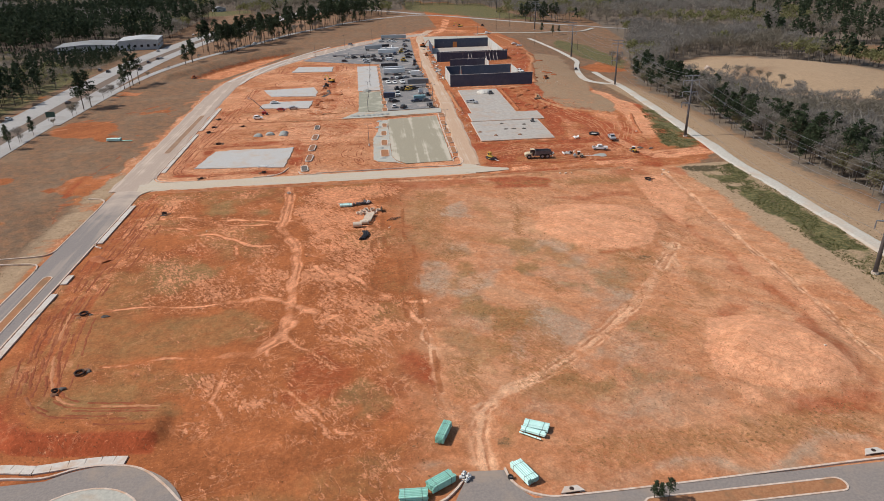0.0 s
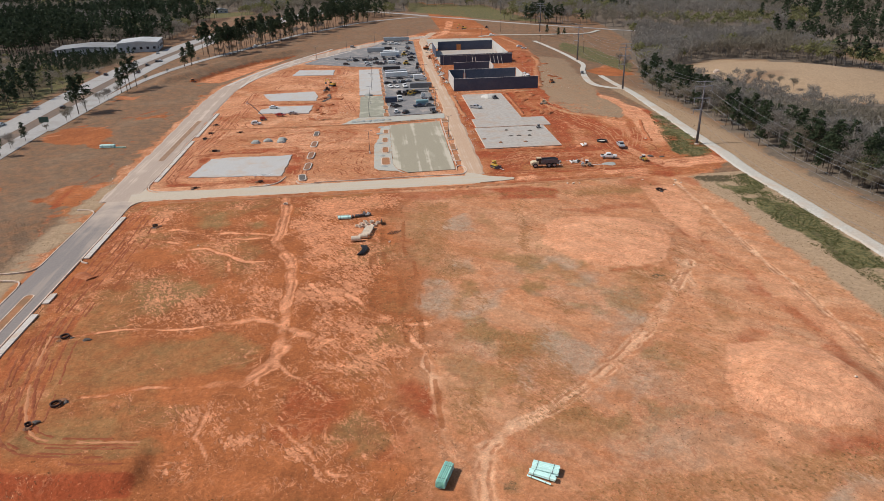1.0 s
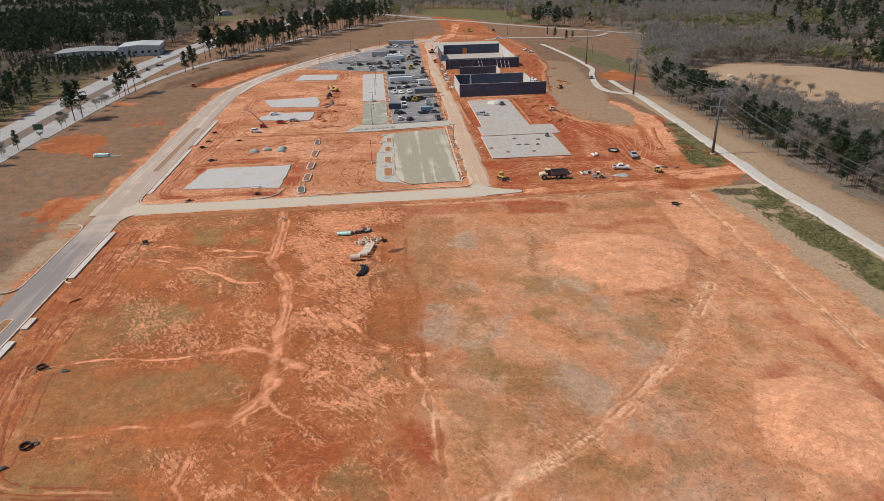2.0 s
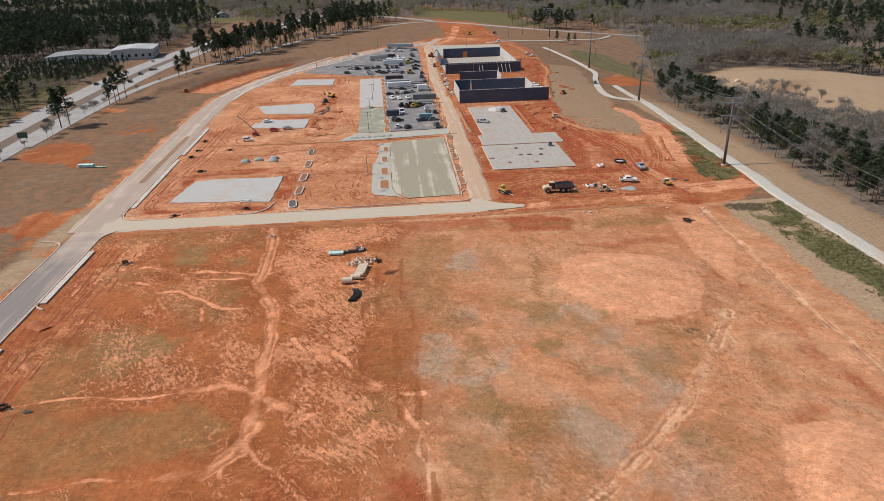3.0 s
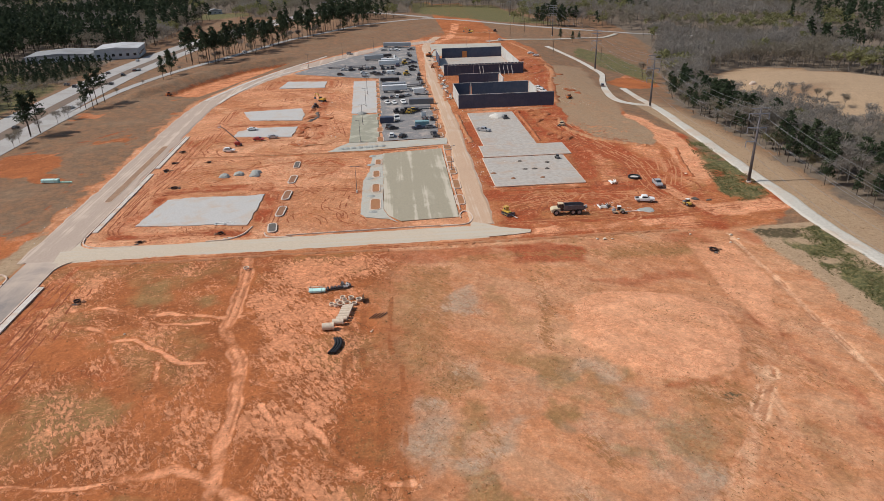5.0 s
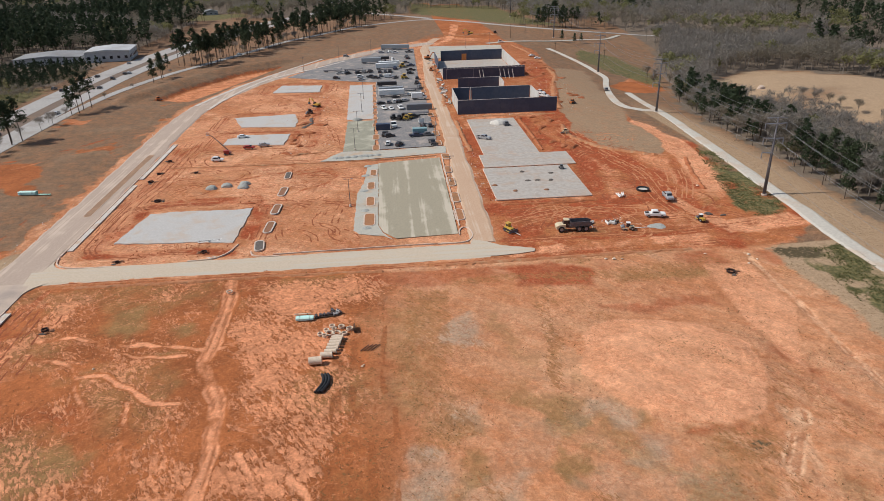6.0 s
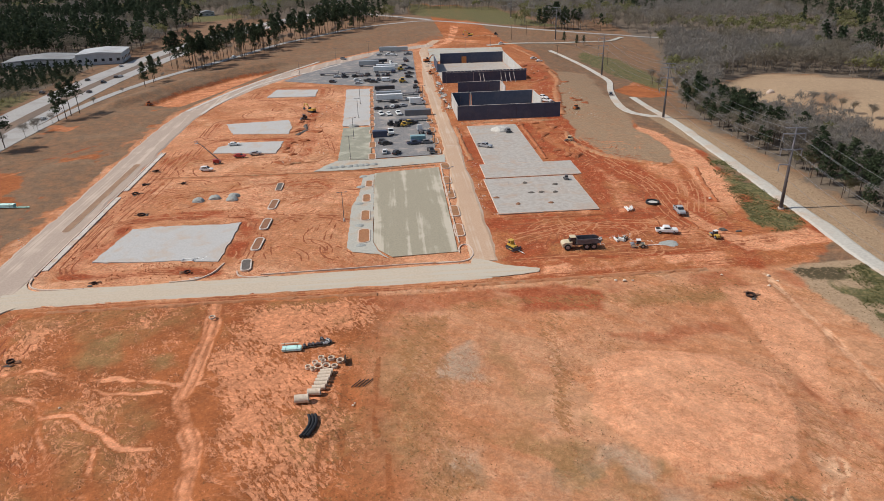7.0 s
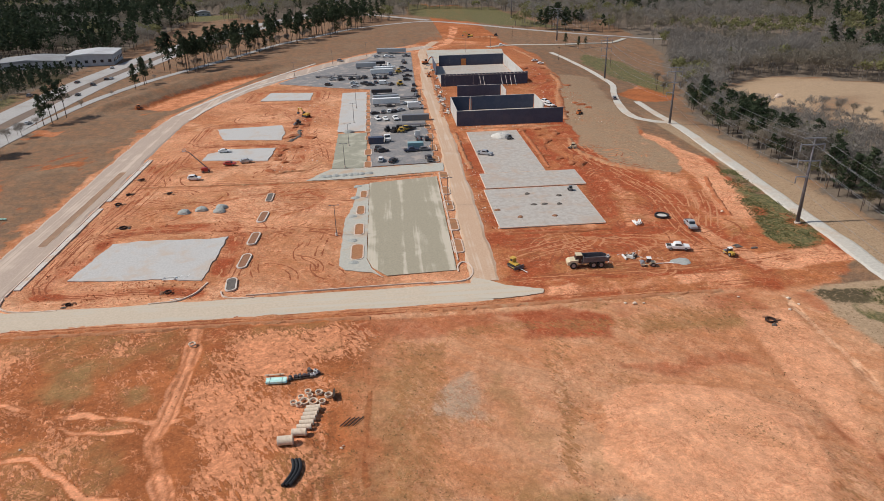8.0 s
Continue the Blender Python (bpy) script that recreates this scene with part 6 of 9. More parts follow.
def truck(name, col, label, group="vehicles of the site", box=None):
    """A road tractor, or a box truck with box paint."""
    v = thing(name, pose(0, 0, -100), label, "truck", group)
    part("chassis", Geo().box(-0.6, 0, 0.7, 7.2, 1.0, 0.3, 0.04), STEEL_DARK, v)
    part("cab", profile([(1.2, 0.75), (3.4, 0.7), (3.5, 1.5), (2.6, 1.75), (2.2, 2.75), (1.2, 2.9)], 2.3), col, v)
    part("windscreen", profile([(2.64, 1.82), (2.3, 2.65), (2.22, 2.6), (2.55, 1.8)], 2.05), GLASS_DARK, v)
    part("side_glass", profile([(2.4, 1.85), (2.15, 2.5), (1.5, 2.55), (1.5, 1.85)], 2.33), GLASS_DARK, v)
    if box:
        part("box", Geo().box(-1.7, 0, 1.05, 5.4, 2.45, 2.5, 0.06), box, v)
    else:
        part("fuel_tank", Geo().tube([(0.9, 1.0, 0.8), (-0.6, 1.0, 0.8)], 0.32, 10), STEEL, v)
        part("coupling", Geo().box(-2.6, 0, 1.0, 1.0, 0.9, 0.16, 0.04), STEEL_DARK, v)
    wheels(v, ((2.6, 1.0), (2.6, -1.0), (-2.0, 0.95), (-2.0, -0.95), (-3.2, 0.95), (-3.2, -0.95)), 0.5, 0.3)
    lamps(v, 3.46, -4.15, 0.85, 0.85)
    return v


def trailer(name, col, length, label, high=2.6, group="trailers of the lot"):
    v = thing(name, pose(0, 0, -100), label, "trailer", group)
    part("deck", Geo().box(0, 0, 0.95, length, 2.5, 0.22, 0.04), STEEL_DARK, v)
    if high:
        g = Geo().box(0, 0, 1.17, length, 2.45, high, 0.06)
        b = part("box", g, col, v)
        for i in range(int(length / 1.2)):
            for s in (-1, 1):
                part("rib", Geo().box(-length / 2 + 0.6 + 1.2 * i, s * 1.235, 1.25, 0.1, 0.06, high - 0.2, 0.015), col, b)
    else:
        part("bulkhead", Geo().box(length / 2 - 0.2, 0, 1.17, 0.12, 2.4, 1.2, 0.03), col, v)
    wheels(v, ((-length / 2 + 1.2, 1.0), (-length / 2 + 1.2, -1.0), (-length / 2 + 2.4, 1.0), (-length / 2 + 2.4, -1.0)), 0.48, 0.3)
    for s in (-1, 1):
        part("landing_leg", Geo().box(length / 2 - 2.2, s * 0.8, 0, 0.16, 0.16, 1.0, 0.02), STEEL_DARK, v)
    return v


def container(name, col, length, label, high=2.6):
    v = thing(name, pose(0, 0, -100), label, "container", "containers of the lot")
    b = part("shell", Geo().box(0, 0, 0.05, length, 2.44, high, 0.05), col, v)
    for i in range(int(length / 0.7)):
        for s in (-1, 1):
            part("corrugation", Geo().box(-length / 2 + 0.4 + 0.7 * i, s * 1.23, 0.2, 0.28, 0.06, high - 0.3, 0.02), col, b)
    for s in (-1, 1):
        part("door", Geo().box(length / 2 + 0.02, s * 0.6, 0.15, 0.08, 1.15, high - 0.25, 0.02), col, v)
    return v


def track_unit(parent, y, length, h, w):
    t = part("track", profile([(-length / 2, h * 0.35), (-length / 2 + 0.3, 0), (length / 2 - 0.3, 0), (length / 2, h * 0.35), (length / 2 - 0.2, h), (-length / 2 + 0.2, h)], w, y), RUBBER, parent, "dark crawler track")
    for i in range(5):
        part("roller", Geo().tube([(-length / 2 + 0.5 + (length - 1) * i / 4, y - w / 2 - 0.03, h * 0.4), (-length / 2 + 0.5 + (length - 1) * i / 4, y + w / 2 + 0.03, h * 0.4)], h * 0.28, 8), STEEL_DARK, t)


def dozer(m, col):
    v = thing("bulldozer", m, "yellow crawler bulldozer with a wide blade", "bulldozer")
    track_unit(v, 1.0, 3.4, 0.95, 0.6)
    track_unit(v, -1.0, 3.4, 0.95, 0.6)
    part("hull", profile([(-1.7, 0.6), (1.5, 0.55), (1.7, 1.35), (0.3, 1.55), (-1.7, 1.4)], 1.35), col, v)
    part("cab", profile([(-1.2, 1.4), (0.25, 1.45), (0.2, 2.7), (-1.05, 2.75)], 1.35), col, v)
    part("cab_glass", profile([(-0.95, 1.75), (0.1, 1.75), (0.08, 2.5), (-0.9, 2.5)], 1.4), GLASS_DARK, v, "dark cab glass")
    part("cab_roof", Geo().box(-0.45, 0, 2.72, 1.7, 1.6, 0.14, 0.04), col, v)
    part("blade", profile([(2.1, 0.1), (2.35, 0.05), (2.2, 0.6), (2.4, 1.15), (2.2, 1.15), (2.0, 0.6)], 3.5), STEEL_DARK, v)
    for s in (-1, 1):
        part("push_arm", Geo().tube([(0.3, s * 1.38, 0.5), (2.15, s * 1.4, 0.45)], 0.1, 6), col, v)
    part("exhaust", Geo().tube([(0.9, 0.3, 1.4), (0.9, 0.3, 2.4)], 0.07, 8), STEEL_DARK, v)
    return v


def hauler(m, col):
    v = thing("dump_truck", m, "cream articulated dump truck with a dark dump bed", "dump truck")
    part("hood", profile([(2.4, 0.9), (5.0, 0.85), (5.1, 1.7), (4.4, 2.1), (2.4, 2.25)], 2.5), col, v)
    part("cab", profile([(1.5, 1.2), (3.0, 1.3), (3.1, 2.4), (2.8, 3.3), (1.6, 3.35)], 1.7), GLASS_DARK, v, "glazed cab")
    part("cab_roof", Geo().box(2.2, 0, 3.3, 1.6, 1.8, 0.16, 0.05), col, v)
    part("frame", Geo().box(-1.2, 0, 0.9, 6.5, 1.1, 0.5, 0.05), STEEL_DARK, v)
    part("dump_floor", profile([(-5.0, 1.75), (0.9, 1.5), (1.2, 1.7), (-4.8, 1.95)], 2.6), STEEL_DARK, v)
    for s in (-1, 1):
        part("dump_side", profile([(-5.1, 1.8), (1.1, 1.6), (1.4, 3.0), (-4.0, 3.05), (-5.2, 2.5)], 0.14, s * 1.35, 0.02), STEEL_DARK, v)
    part("headboard", Geo().box(1.2, 0, 1.6, 0.16, 2.7, 1.6, 0.04), STEEL_DARK, v)
    wheels(v, ((3.6, 1.15), (3.6, -1.15), (-1.4, 1.15), (-1.4, -1.15), (-3.3, 1.15), (-3.3, -1.15)), 0.85, 0.65)
    return v


def roller(m, col, label="cream soil compactor with a steel drum"):
    v = thing("road_roller", m, label, "road roller", "compactors of the yard")
    part("drum", Geo().tube([(1.7, -1.0, 0.72), (1.7, 1.0, 0.72)], 0.72, 16), STEEL, v)
    for s in (-1, 1):
        part("yoke", Geo().box(1.1, s * 1.1, 0.55, 2.2, 0.16, 0.35, 0.04), col, v)
    part("hood", profile([(-2.4, 0.7), (-0.3, 0.7), (-0.3, 1.6), (-2.2, 1.45)], 1.5), col, v)
    part("cab", profile([(-0.7, 1.2), (0.6, 1.2), (0.5, 2.6), (-0.6, 2.65)], 1.4), GLASS_DARK, v)
    part("cab_roof", Geo().box(-0.05, 0, 2.62, 1.5, 1.65, 0.14, 0.04), P_WHITE, v, "white roof")
    wheels(v, ((-1.5, 0.85), (-1.5, -0.85)), 0.68, 0.5)
    return v


def excavator(m, col, label):
    v = thing("excavator", m, label, "excavator", "excavators of the site")
    track_unit(v, 1.15, 4.2, 0.9, 0.6)
    track_unit(v, -1.15, 4.2, 0.9, 0.6)
    part("turntable", Geo().tube([(0, 0, 0.7), (0, 0, 1.1)], 0.9, 14), STEEL_DARK, v)
    part("house", profile([(-2.3, 1.1), (1.4, 1.1), (1.4, 1.7), (-0.2, 2.1), (-2.3, 2.2)], 2.5), col, v)
    part("cab", profile([(-0.1, 1.2), (1.5, 1.2), (1.5, 2.0), (1.1, 2.9), (-0.1, 2.95)], 1.0, 0.72), GLASS_DARK, v)
    part("boom", profile([(1.2, 1.3), (1.5, 1.2), (3.6, 3.9), (5.6, 4.1), (5.6, 4.45), (3.3, 4.4)], 0.5, -0.2), col, v)
    a = part("dipper", profile([(5.3, 4.5), (5.8, 4.4), (6.5, 1.9), (6.2, 1.8)], 0.4, -0.2), col, v)
    part("bucket", profile([(6.0, 1.9), (6.7, 2.0), (6.6, 1.0), (5.9, 0.7), (5.5, 1.2)], 1.1, -0.2), STEEL_DARK, a)
    for p, q in (((2.0, -0.2, 1.6), (3.2, -0.2, 3.4)), ((3.8, -0.2, 4.5), (5.4, -0.2, 4.75))):
        part("cylinder", Geo().tube([p, q], 0.1, 8), STEEL, v)
    return v


def boom_lift(m, col):
    v = thing("boom_lift", m, "dark red boom lift with its boom raised", "boom lift")
    part("chassis", Geo().box(0, 0, 0.5, 3.4, 2.1, 0.6, 0.08), col, v)
    part("turret", Geo().box(-0.4, 0, 1.1, 2.6, 1.8, 0.9, 0.1), col, v)
    b = part("boom", Geo().tube([(0.8, 0, 1.7), (-5.6, 2.2, 8.5)], 0.24, 6, 0.17), STEEL_DARK, v)
    part("jib", Geo().tube([(-5.6, 2.2, 8.4), (-7.2, 2.8, 9.4)], 0.12, 6), STEEL_DARK, b)
    g = Geo()
    for x, y in ((-8.2, 2.2), (-7.0, 2.2), (-7.0, 3.4), (-8.2, 3.4)):
        g.tube([(x, y, 9.1), (x, y, 10.2)], 0.04, 5)
    g.box(-7.6, 2.8, 9.05, 1.3, 1.3, 0.08, 0.02)
    for z in (9.7, 10.2):
        g.tube([(-8.2, 2.2, z), (-7.0, 2.2, z), (-7.0, 3.4, z), (-8.2, 3.4, z), (-8.2, 2.2, z)], 0.035, 5)
    part("basket", g, STEEL, b)
    wheels(v, ((1.2, 1.0), (1.2, -1.0), (-1.2, 1.0), (-1.2, -1.0)), 0.5, 0.35)
    return v


def loader(m, col, label="small cream skid loader"):
    v = thing("skid_loader", m, label, "loader", "small loaders of the site")
    part("hull", profile([(-1.4, 0.35), (1.0, 0.35), (1.1, 1.0), (-0.2, 1.2), (-1.4, 1.3)], 1.3), col, v)
    part("cab", profile([(-0.6, 1.1), (0.7, 1.0), (0.6, 2.05), (-0.6, 2.1)], 1.2), GLASS_DARK, v)
    part("cab_roof", Geo().box(0, 0, 2.06, 1.4, 1.35, 0.1, 0.03), col, v)
    for s in (-1, 1):
        part("lift_arm", Geo().tube([(-1.3, s * 0.8, 1.4), (1.0, s * 0.8, 1.0), (1.6, s * 0.75, 0.4)], 0.1, 6), col, v)
    part("bucket", profile([(1.4, 0.1), (2.2, 0.05), (1.5, 0.7), (1.35, 0.65)], 1.8), STEEL_DARK, v)
    wheels(v, ((0.7, 0.8), (0.7, -0.8), (-0.8, 0.8), (-0.8, -0.8)), 0.4, 0.3)
    return v


MASTERS = {
    "pw": pickup("pickup_truck", P_WHITE, "white crew cab pickup truck with a dark bed"),
    "pb": pickup("pickup_truck", P_BLACK, "black crew cab pickup truck"),
    "pg": pickup("pickup_truck", P_GREY, "grey crew cab pickup truck"),
    "ps": pickup("pickup_truck", P_SILVER, "silver crew cab pickup truck"),
    "pn": pickup("pickup_truck", P_DARKBLUE, "dark blue crew cab pickup truck"),
    "cw": car("car", P_WHITE, "white sedan parked on the site"),
    "cs": car("car", P_SILVER, "silver sedan parked on the site"),
    "cb": car("car", P_BLACK, "black car parked on the site"),
    "cr": car("car", P_RED, "bright red car parked on the site"),
    "sb": car("car", P_BLACK, "black sport utility car", True),
    "sg": car("car", P_GREY, "grey sport utility car", True),
    "sw": car("car", P_WHITE, "white sport utility car", True),
    "vw": van("van", P_WHITE, "white cargo van on the site"),
    "tw": truck("truck", P_WHITE, "white road tractor unit"),
    "tb": truck("truck", P_BLACK, "black road tractor unit"),
    "bx": truck("box_truck", P_WHITE, "white box truck with a tall cargo box", box=P_WHITE),
    "fl": trailer("flatbed_trailer", P_GREY, 12.0, "long dark flatbed trailer", 0),
    "tg": trailer("box_trailer", P_SILVER, 13.0, "long grey box trailer"),
    "tt": trailer("box_trailer", P_WHITE, 13.5, "long white box trailer"),
    "td": trailer("dark_trailer", P_BLACK, 11.0, "long dark covered trailer", 1.6),
    "kb": container("container", P_DARKBLUE, 6.1, "dark blue steel container on asphalt"),
    "kg": container("container", P_GREY, 12.2, "long dark grey steel container"),
    "kt": container("container", P_TEAL, 6.1, "grey-green steel container on asphalt"),
}
taken = set()


def park(kind, x, y, turn, z=0.1, label=""):
    m = pose(x, y, lie(x, y) + z, 0, 0, turn)
    t = MASTERS[kind]
    if kind in taken:
        t = copy_thing(t, m)
    else:
        taken.add(kind)
        t.matrix_basis = m
    if label:
        tagged(t, label)
    return t


# parking lot, near rows first
for row in (
    "tw 10.2 364.5 -80, kb 5.9 360.5 0, tw 23.2 365.2 95, sb 26.6 362.3 90, pb 6.6 350.6 80, kt 21.4 350.4 0, sg 25.0 347.2 4, sb 8.6 348.0 20, pn 19.6 346.8 10, sw 7.8 336.2 85, sb 12.3 334.3 60, pb 25.6 334.6 -80",
    "cb 5.1 411 20, sg 9.2 412.9 80, sw 12 413.2 85, cb 14.4 413.9 70, cs 17.4 415.4 30, sw 6.4 399.7 -70, cw 10 398.7 -75, pw 14.6 399 -80, kg 23.6 396.4 0, fl 21.5 385 0, pb 20 379.6 20",
    "td 8.6 455.4 0, fl 20.2 442 8, tt 10.8 428.2 3, tg 10.6 435 3, cb 12.6 424.6 0, cw 21.2 429.8 40, pb 25 428.2 20, bx 25.2 418.4 5, pg 26.4 448.1 80",
    "cs -20.3 500.7 5, sb -15.2 499.6 30, sb -9 500.1 40, pg -5.4 502.4 80, pb -1.7 502.8 70, sb 4.6 500.3 80, sg 8 500.8 85, pb 10.8 500.8 85, pn 14.3 510.6 80, sb -21.4 484.4 -20",
    "sw -7.4 487.1 10, cs -6.3 477.6 0, pb -0.6 484.1 -20, pb 2 480.2 -10, sg 5.2 486.8 80, vw 9.8 482.4 0, sg 13.8 479.6 50, sb 26.6 474.8 80, pb 25.6 460.4 80, pg 25.8 578.5 10",
    "pg 23.2 557.4 80, sb 23.9 549.7 70, sg 22 532.1 10, pn 24.6 519.3 5, pb 23.9 502.3 10, sb 23.3 491.7 5, cs 5.5 581.6 20, pw 12.1 580 10, sw 16 577.5 0, sg -19.4 568.6 -30",
    "tg -1.2 536.4 2, tb 6.4 533.6 0, tw 11.6 539 20, tt 10.6 519.6 2, tt 8.8 512 2, fl -25.2 509.8 -2, fl -12.4 511 4, td 5.4 546 6, tg 12 596 0, tg 20 594 0",
    "ps 47 338 -30, cw -53.8 357.3 6, cr -48.2 339.8 -8, cs -42.7 342.4 12, sw -57.4 324.4 -4, pw 84.6 247.1 -12, ps 94 261.1 -94, pw 88.4 420.7 -50, pw 88.8 412.6 -50, cw 109.6 543.3 20",
    "cw 111.3 533 0, sw 99.5 614 -10, sg 128.1 433 78, bx -178.6 598.7 -82, cs -158.6 532.7 95, sb -162.4 513.8 93, cb -159.6 484.4 92, cw -168.7 676 100, sg -186.6 487 92, sw -180.3 345 91, sb -178.8 479.5 91",
    "cb -175.6 524 92, cs -172.6 574.5 97, cb -160.7 530.8 93, cw -100.2 598 60, cb -166 380 91, cs -157 420 92",
):
    for item in row.split(","):
        k, x, y, a = item.split()
        park(k, float(x), float(y), float(a))

dozer(pose(40.7, 242.6, 0.0, 0, 0, -60) @ Matrix.Scale(0.85, 4), P_YELLOW)
hauler(pose(58.6, 240.6, 0.0, 0, 0, 178), P_CREAM)
roller(pose(73.7, 239, 0.0, 0, 0, 168) @ Matrix.Scale(0.78, 4), P_CREAM)
roller(pose(96.2, 242.4, 0.0, 0, 0, 100) @ Matrix.Scale(0.72, 4), P_YELLOW, "yellow soil compactor on red clay")
excavator(pose(-27.2, 412, 0.0, 0, 0, 140) @ Matrix.Scale(0.85, 4), P_YELLOW, "yellow excavator beside a dug trench")
loader(pose(82, 341.6, 0.0, 0, 0, 150) @ Matrix.Scale(0.95, 4), P_CREAM, "cream skid loader on dark red clay")
excavator(pose(37.5, 545, 0.1, 0, 0, 20), P_ORANGE, "orange excavator beside the haul road")
excavator(pose(82, 668, lie(82, 668), 0, 0, 160), P_YELLOW, "yellow excavator on the far hill")
boom_lift(pose(-55.4, 333, 0.0, 0, 0, 10) @ Matrix.Scale(0.85, 4), P_RED)
loader(pose(59.8, 357.4, 0.2, 0, 0, 15) @ Matrix.Scale(0.9, 4), P_GREY, "dark skid loader beside a pale stone heap")
loader(pose(68.6, 294.6, 0.2, 0, 0, 90) @ Matrix.Scale(0.75, 4), P_GREY, "dark skid loader on the slab")
loader(pose(-29.4, 398, 0.0, 0, 0, 200), P_BLACK, "dark loader beside the trench")
loader(pose(104, 671, lie(104, 671), 0, 0, 0), P_BLACK, "dark loader on the far hill")
loader(pose(36.6, 500, 0.1, 0, 0, 90), P_ORANGE, "orange loader on the haul road")
loader(pose(-116, 449.5, lie(-116, 449.5), 0, 0, 40), P_ORANGE, "orange loader at the basin's end")
loader(pose(99, 395, lie(99, 395), 0, 0, 40), P_ORANGE, "orange loader on the slope")
loader(pose(90, 404, 0, 0, 0, 10), P_BLACK, "dark loader beside the walls")
for x, y, a in ((10.8, 378.4, 20), (13.4, 376.6, 70), (16.6, 375.6, -10), (18.6, 378.2, 30), (15.2, 379.6, 100)):
    loader(pose(x, y, 0.1, 0, 0, a) @ Matrix.Scale(1.1, 4), P_BLACK if x < 16 else P_YELLOW, "dark dusty loader parked in the lot" if x < 16 else "yellow loader parked in the lot")
for x, y, a in ((19, 476.4, 5), (19.2, 516, 0)):
    loader(pose(x, y, 0.1, 0, 0, a) @ Matrix.Scale(1.4, 4), P_YELLOW, "yellow loader parked in the lot")


# ---- pipes, rings and heaps ----
def pipe_bundle(m, n, rows, length, r, mat, label, name="pipe_bundle"):
    """Straight plastic pipes stacked on timber and strapped."""
    b = thing(name, m, label, "pipe bundle", "bundles of plastic pipe")
    for k in range(rows):
        for i in range(n):
            j = random.uniform(-0.12, 0.12)
            part("pipe", Geo().pipe((-length / 2 + j, (i - (n - 1) / 2) * r * 2.03, 0.14 + r + k * r * 1.95), (length / 2 + j, (i - (n - 1) / 2) * r * 2.03, 0.14 + r + k * r * 1.95), r, 0.03, 10), mat, b)
    for s in (-0.3, 0.3):
        part("timber", Geo().box(s * length, 0, 0, 0.14, n * r * 2.05, 0.14, 0.02), BARK, b)
        g = Geo()
        w, h = n * r * 1.03, rows * r * 1.98
        for (ay, az), (by, bz) in (((-w, 0.1), (-w, h + 0.16)), ((-w, h + 0.16), (w, h + 0.16)), ((w, h + 0.16), (w, 0.1))):
            g.tube([(s * length, ay, az), (s * length, by, bz)], 0.03, 4)
        part("strap", g, BARK, b, "dark strap")
    return b


pipe_bundle(pose(7.4, 88.9, 0, 0, 0, 66), 5, 4, 4.6, 0.15, PIPE_GREEN, "bundle of green plastic pipes on clay")
pipe_bundle(pose(5.9, 77.7, 0, 0, 0, 31), 6, 4, 4.3, 0.16, PIPE_GREEN, "strapped bundle of green plastic pipes beside the kerb")
pipe_bundle(pose(1.6, 75.6, 0.0, 0, 0, -2), 6, 3, 4.2, 0.16, PIPE_GREEN, "strapped bundle of green plastic pipes beside the road")
pipe_bundle(pose(18.8, 78.3, 0, 0, 0, -65), 6, 3, 4.6, 0.17, PIPE_PALE, "bundle of pale green plastic pipes beside the road mouth")
pipe_bundle(pose(23.1, 88.9, 0, 0, 0, -26), 6, 2, 4.2, 0.16, PIPE_PALE, "loose stack of pale green plastic pipes")
pipe_bundle(pose(22.3, 87.5, 0, 0, 0, -31), 3, 2, 4.2, 0.15, PIPE_PALE, "loose stack of pale green plastic pipes")
pipe_bundle(pose(21.6, 86.8, 0, 0, 0, -36), 2, 1, 3.9, 0.08, PIPE_PALE, "two thin pale green pipes on clay")
pipe_bundle(pose(-12.1, 200, 0, 0, 0, 0), 5, 2, 3.8, 0.15, PIPE_PALE, "green plastic pipe bundle in the yard")
pipe_bundle(pose(-12.8, 202.3, 0, 0, 0, 1), 2, 1, 3.6, 0.08, PIPE_CONCRETE, "two thin tan pipes on clay")
pipe_bundle(pose(-114, 295.2, 0, 0, 0, -6), 4, 3, 6.0, 0.2, PIPE_PALE, "pale green pipe bundle on dry grass")
pipe_bundle(pose(-108.5, 294.2, 0, 0, 0, -6), 2, 1, 5.0, 0.15, PIPE_GREEN, "two green pipes on dry grass")


def concrete_pipe(x, y, r, length, turn):
    p = thing("concrete_pipe", pose(x, y, 0, 0, 0, turn), "tan concrete drain pipe lying on clay", "concrete pipe", "concrete pipes in a row")
    part("barrel", Geo().pipe((-length / 2, 0, r - 0.05), (length / 2, 0, r - 0.05), r, r * 0.17, 20), PIPE_CONCRETE, p, smooth=False)
    part("bell", Geo().pipe((length / 2 - 0.25, 0, r - 0.05), (length / 2 + 0.02, 0, r - 0.05), r * 1.06, r * 0.1, 20), PIPE_CONCRETE, p)
    return p


concrete_pipe(-8.3, 182.6, 0.78, 2.5, 2)
for i, (x, y) in enumerate(((-6.3, 184.6), (-5.6, 186.1), (-5.3, 187.2), (-5.1, 188.3), (-4.9, 189.3), (-4.7, 190.3), (-4.5, 191.2))):
    concrete_pipe(x, y, 0.62 if i == 0 else 0.47, 2.4, -3 + i)


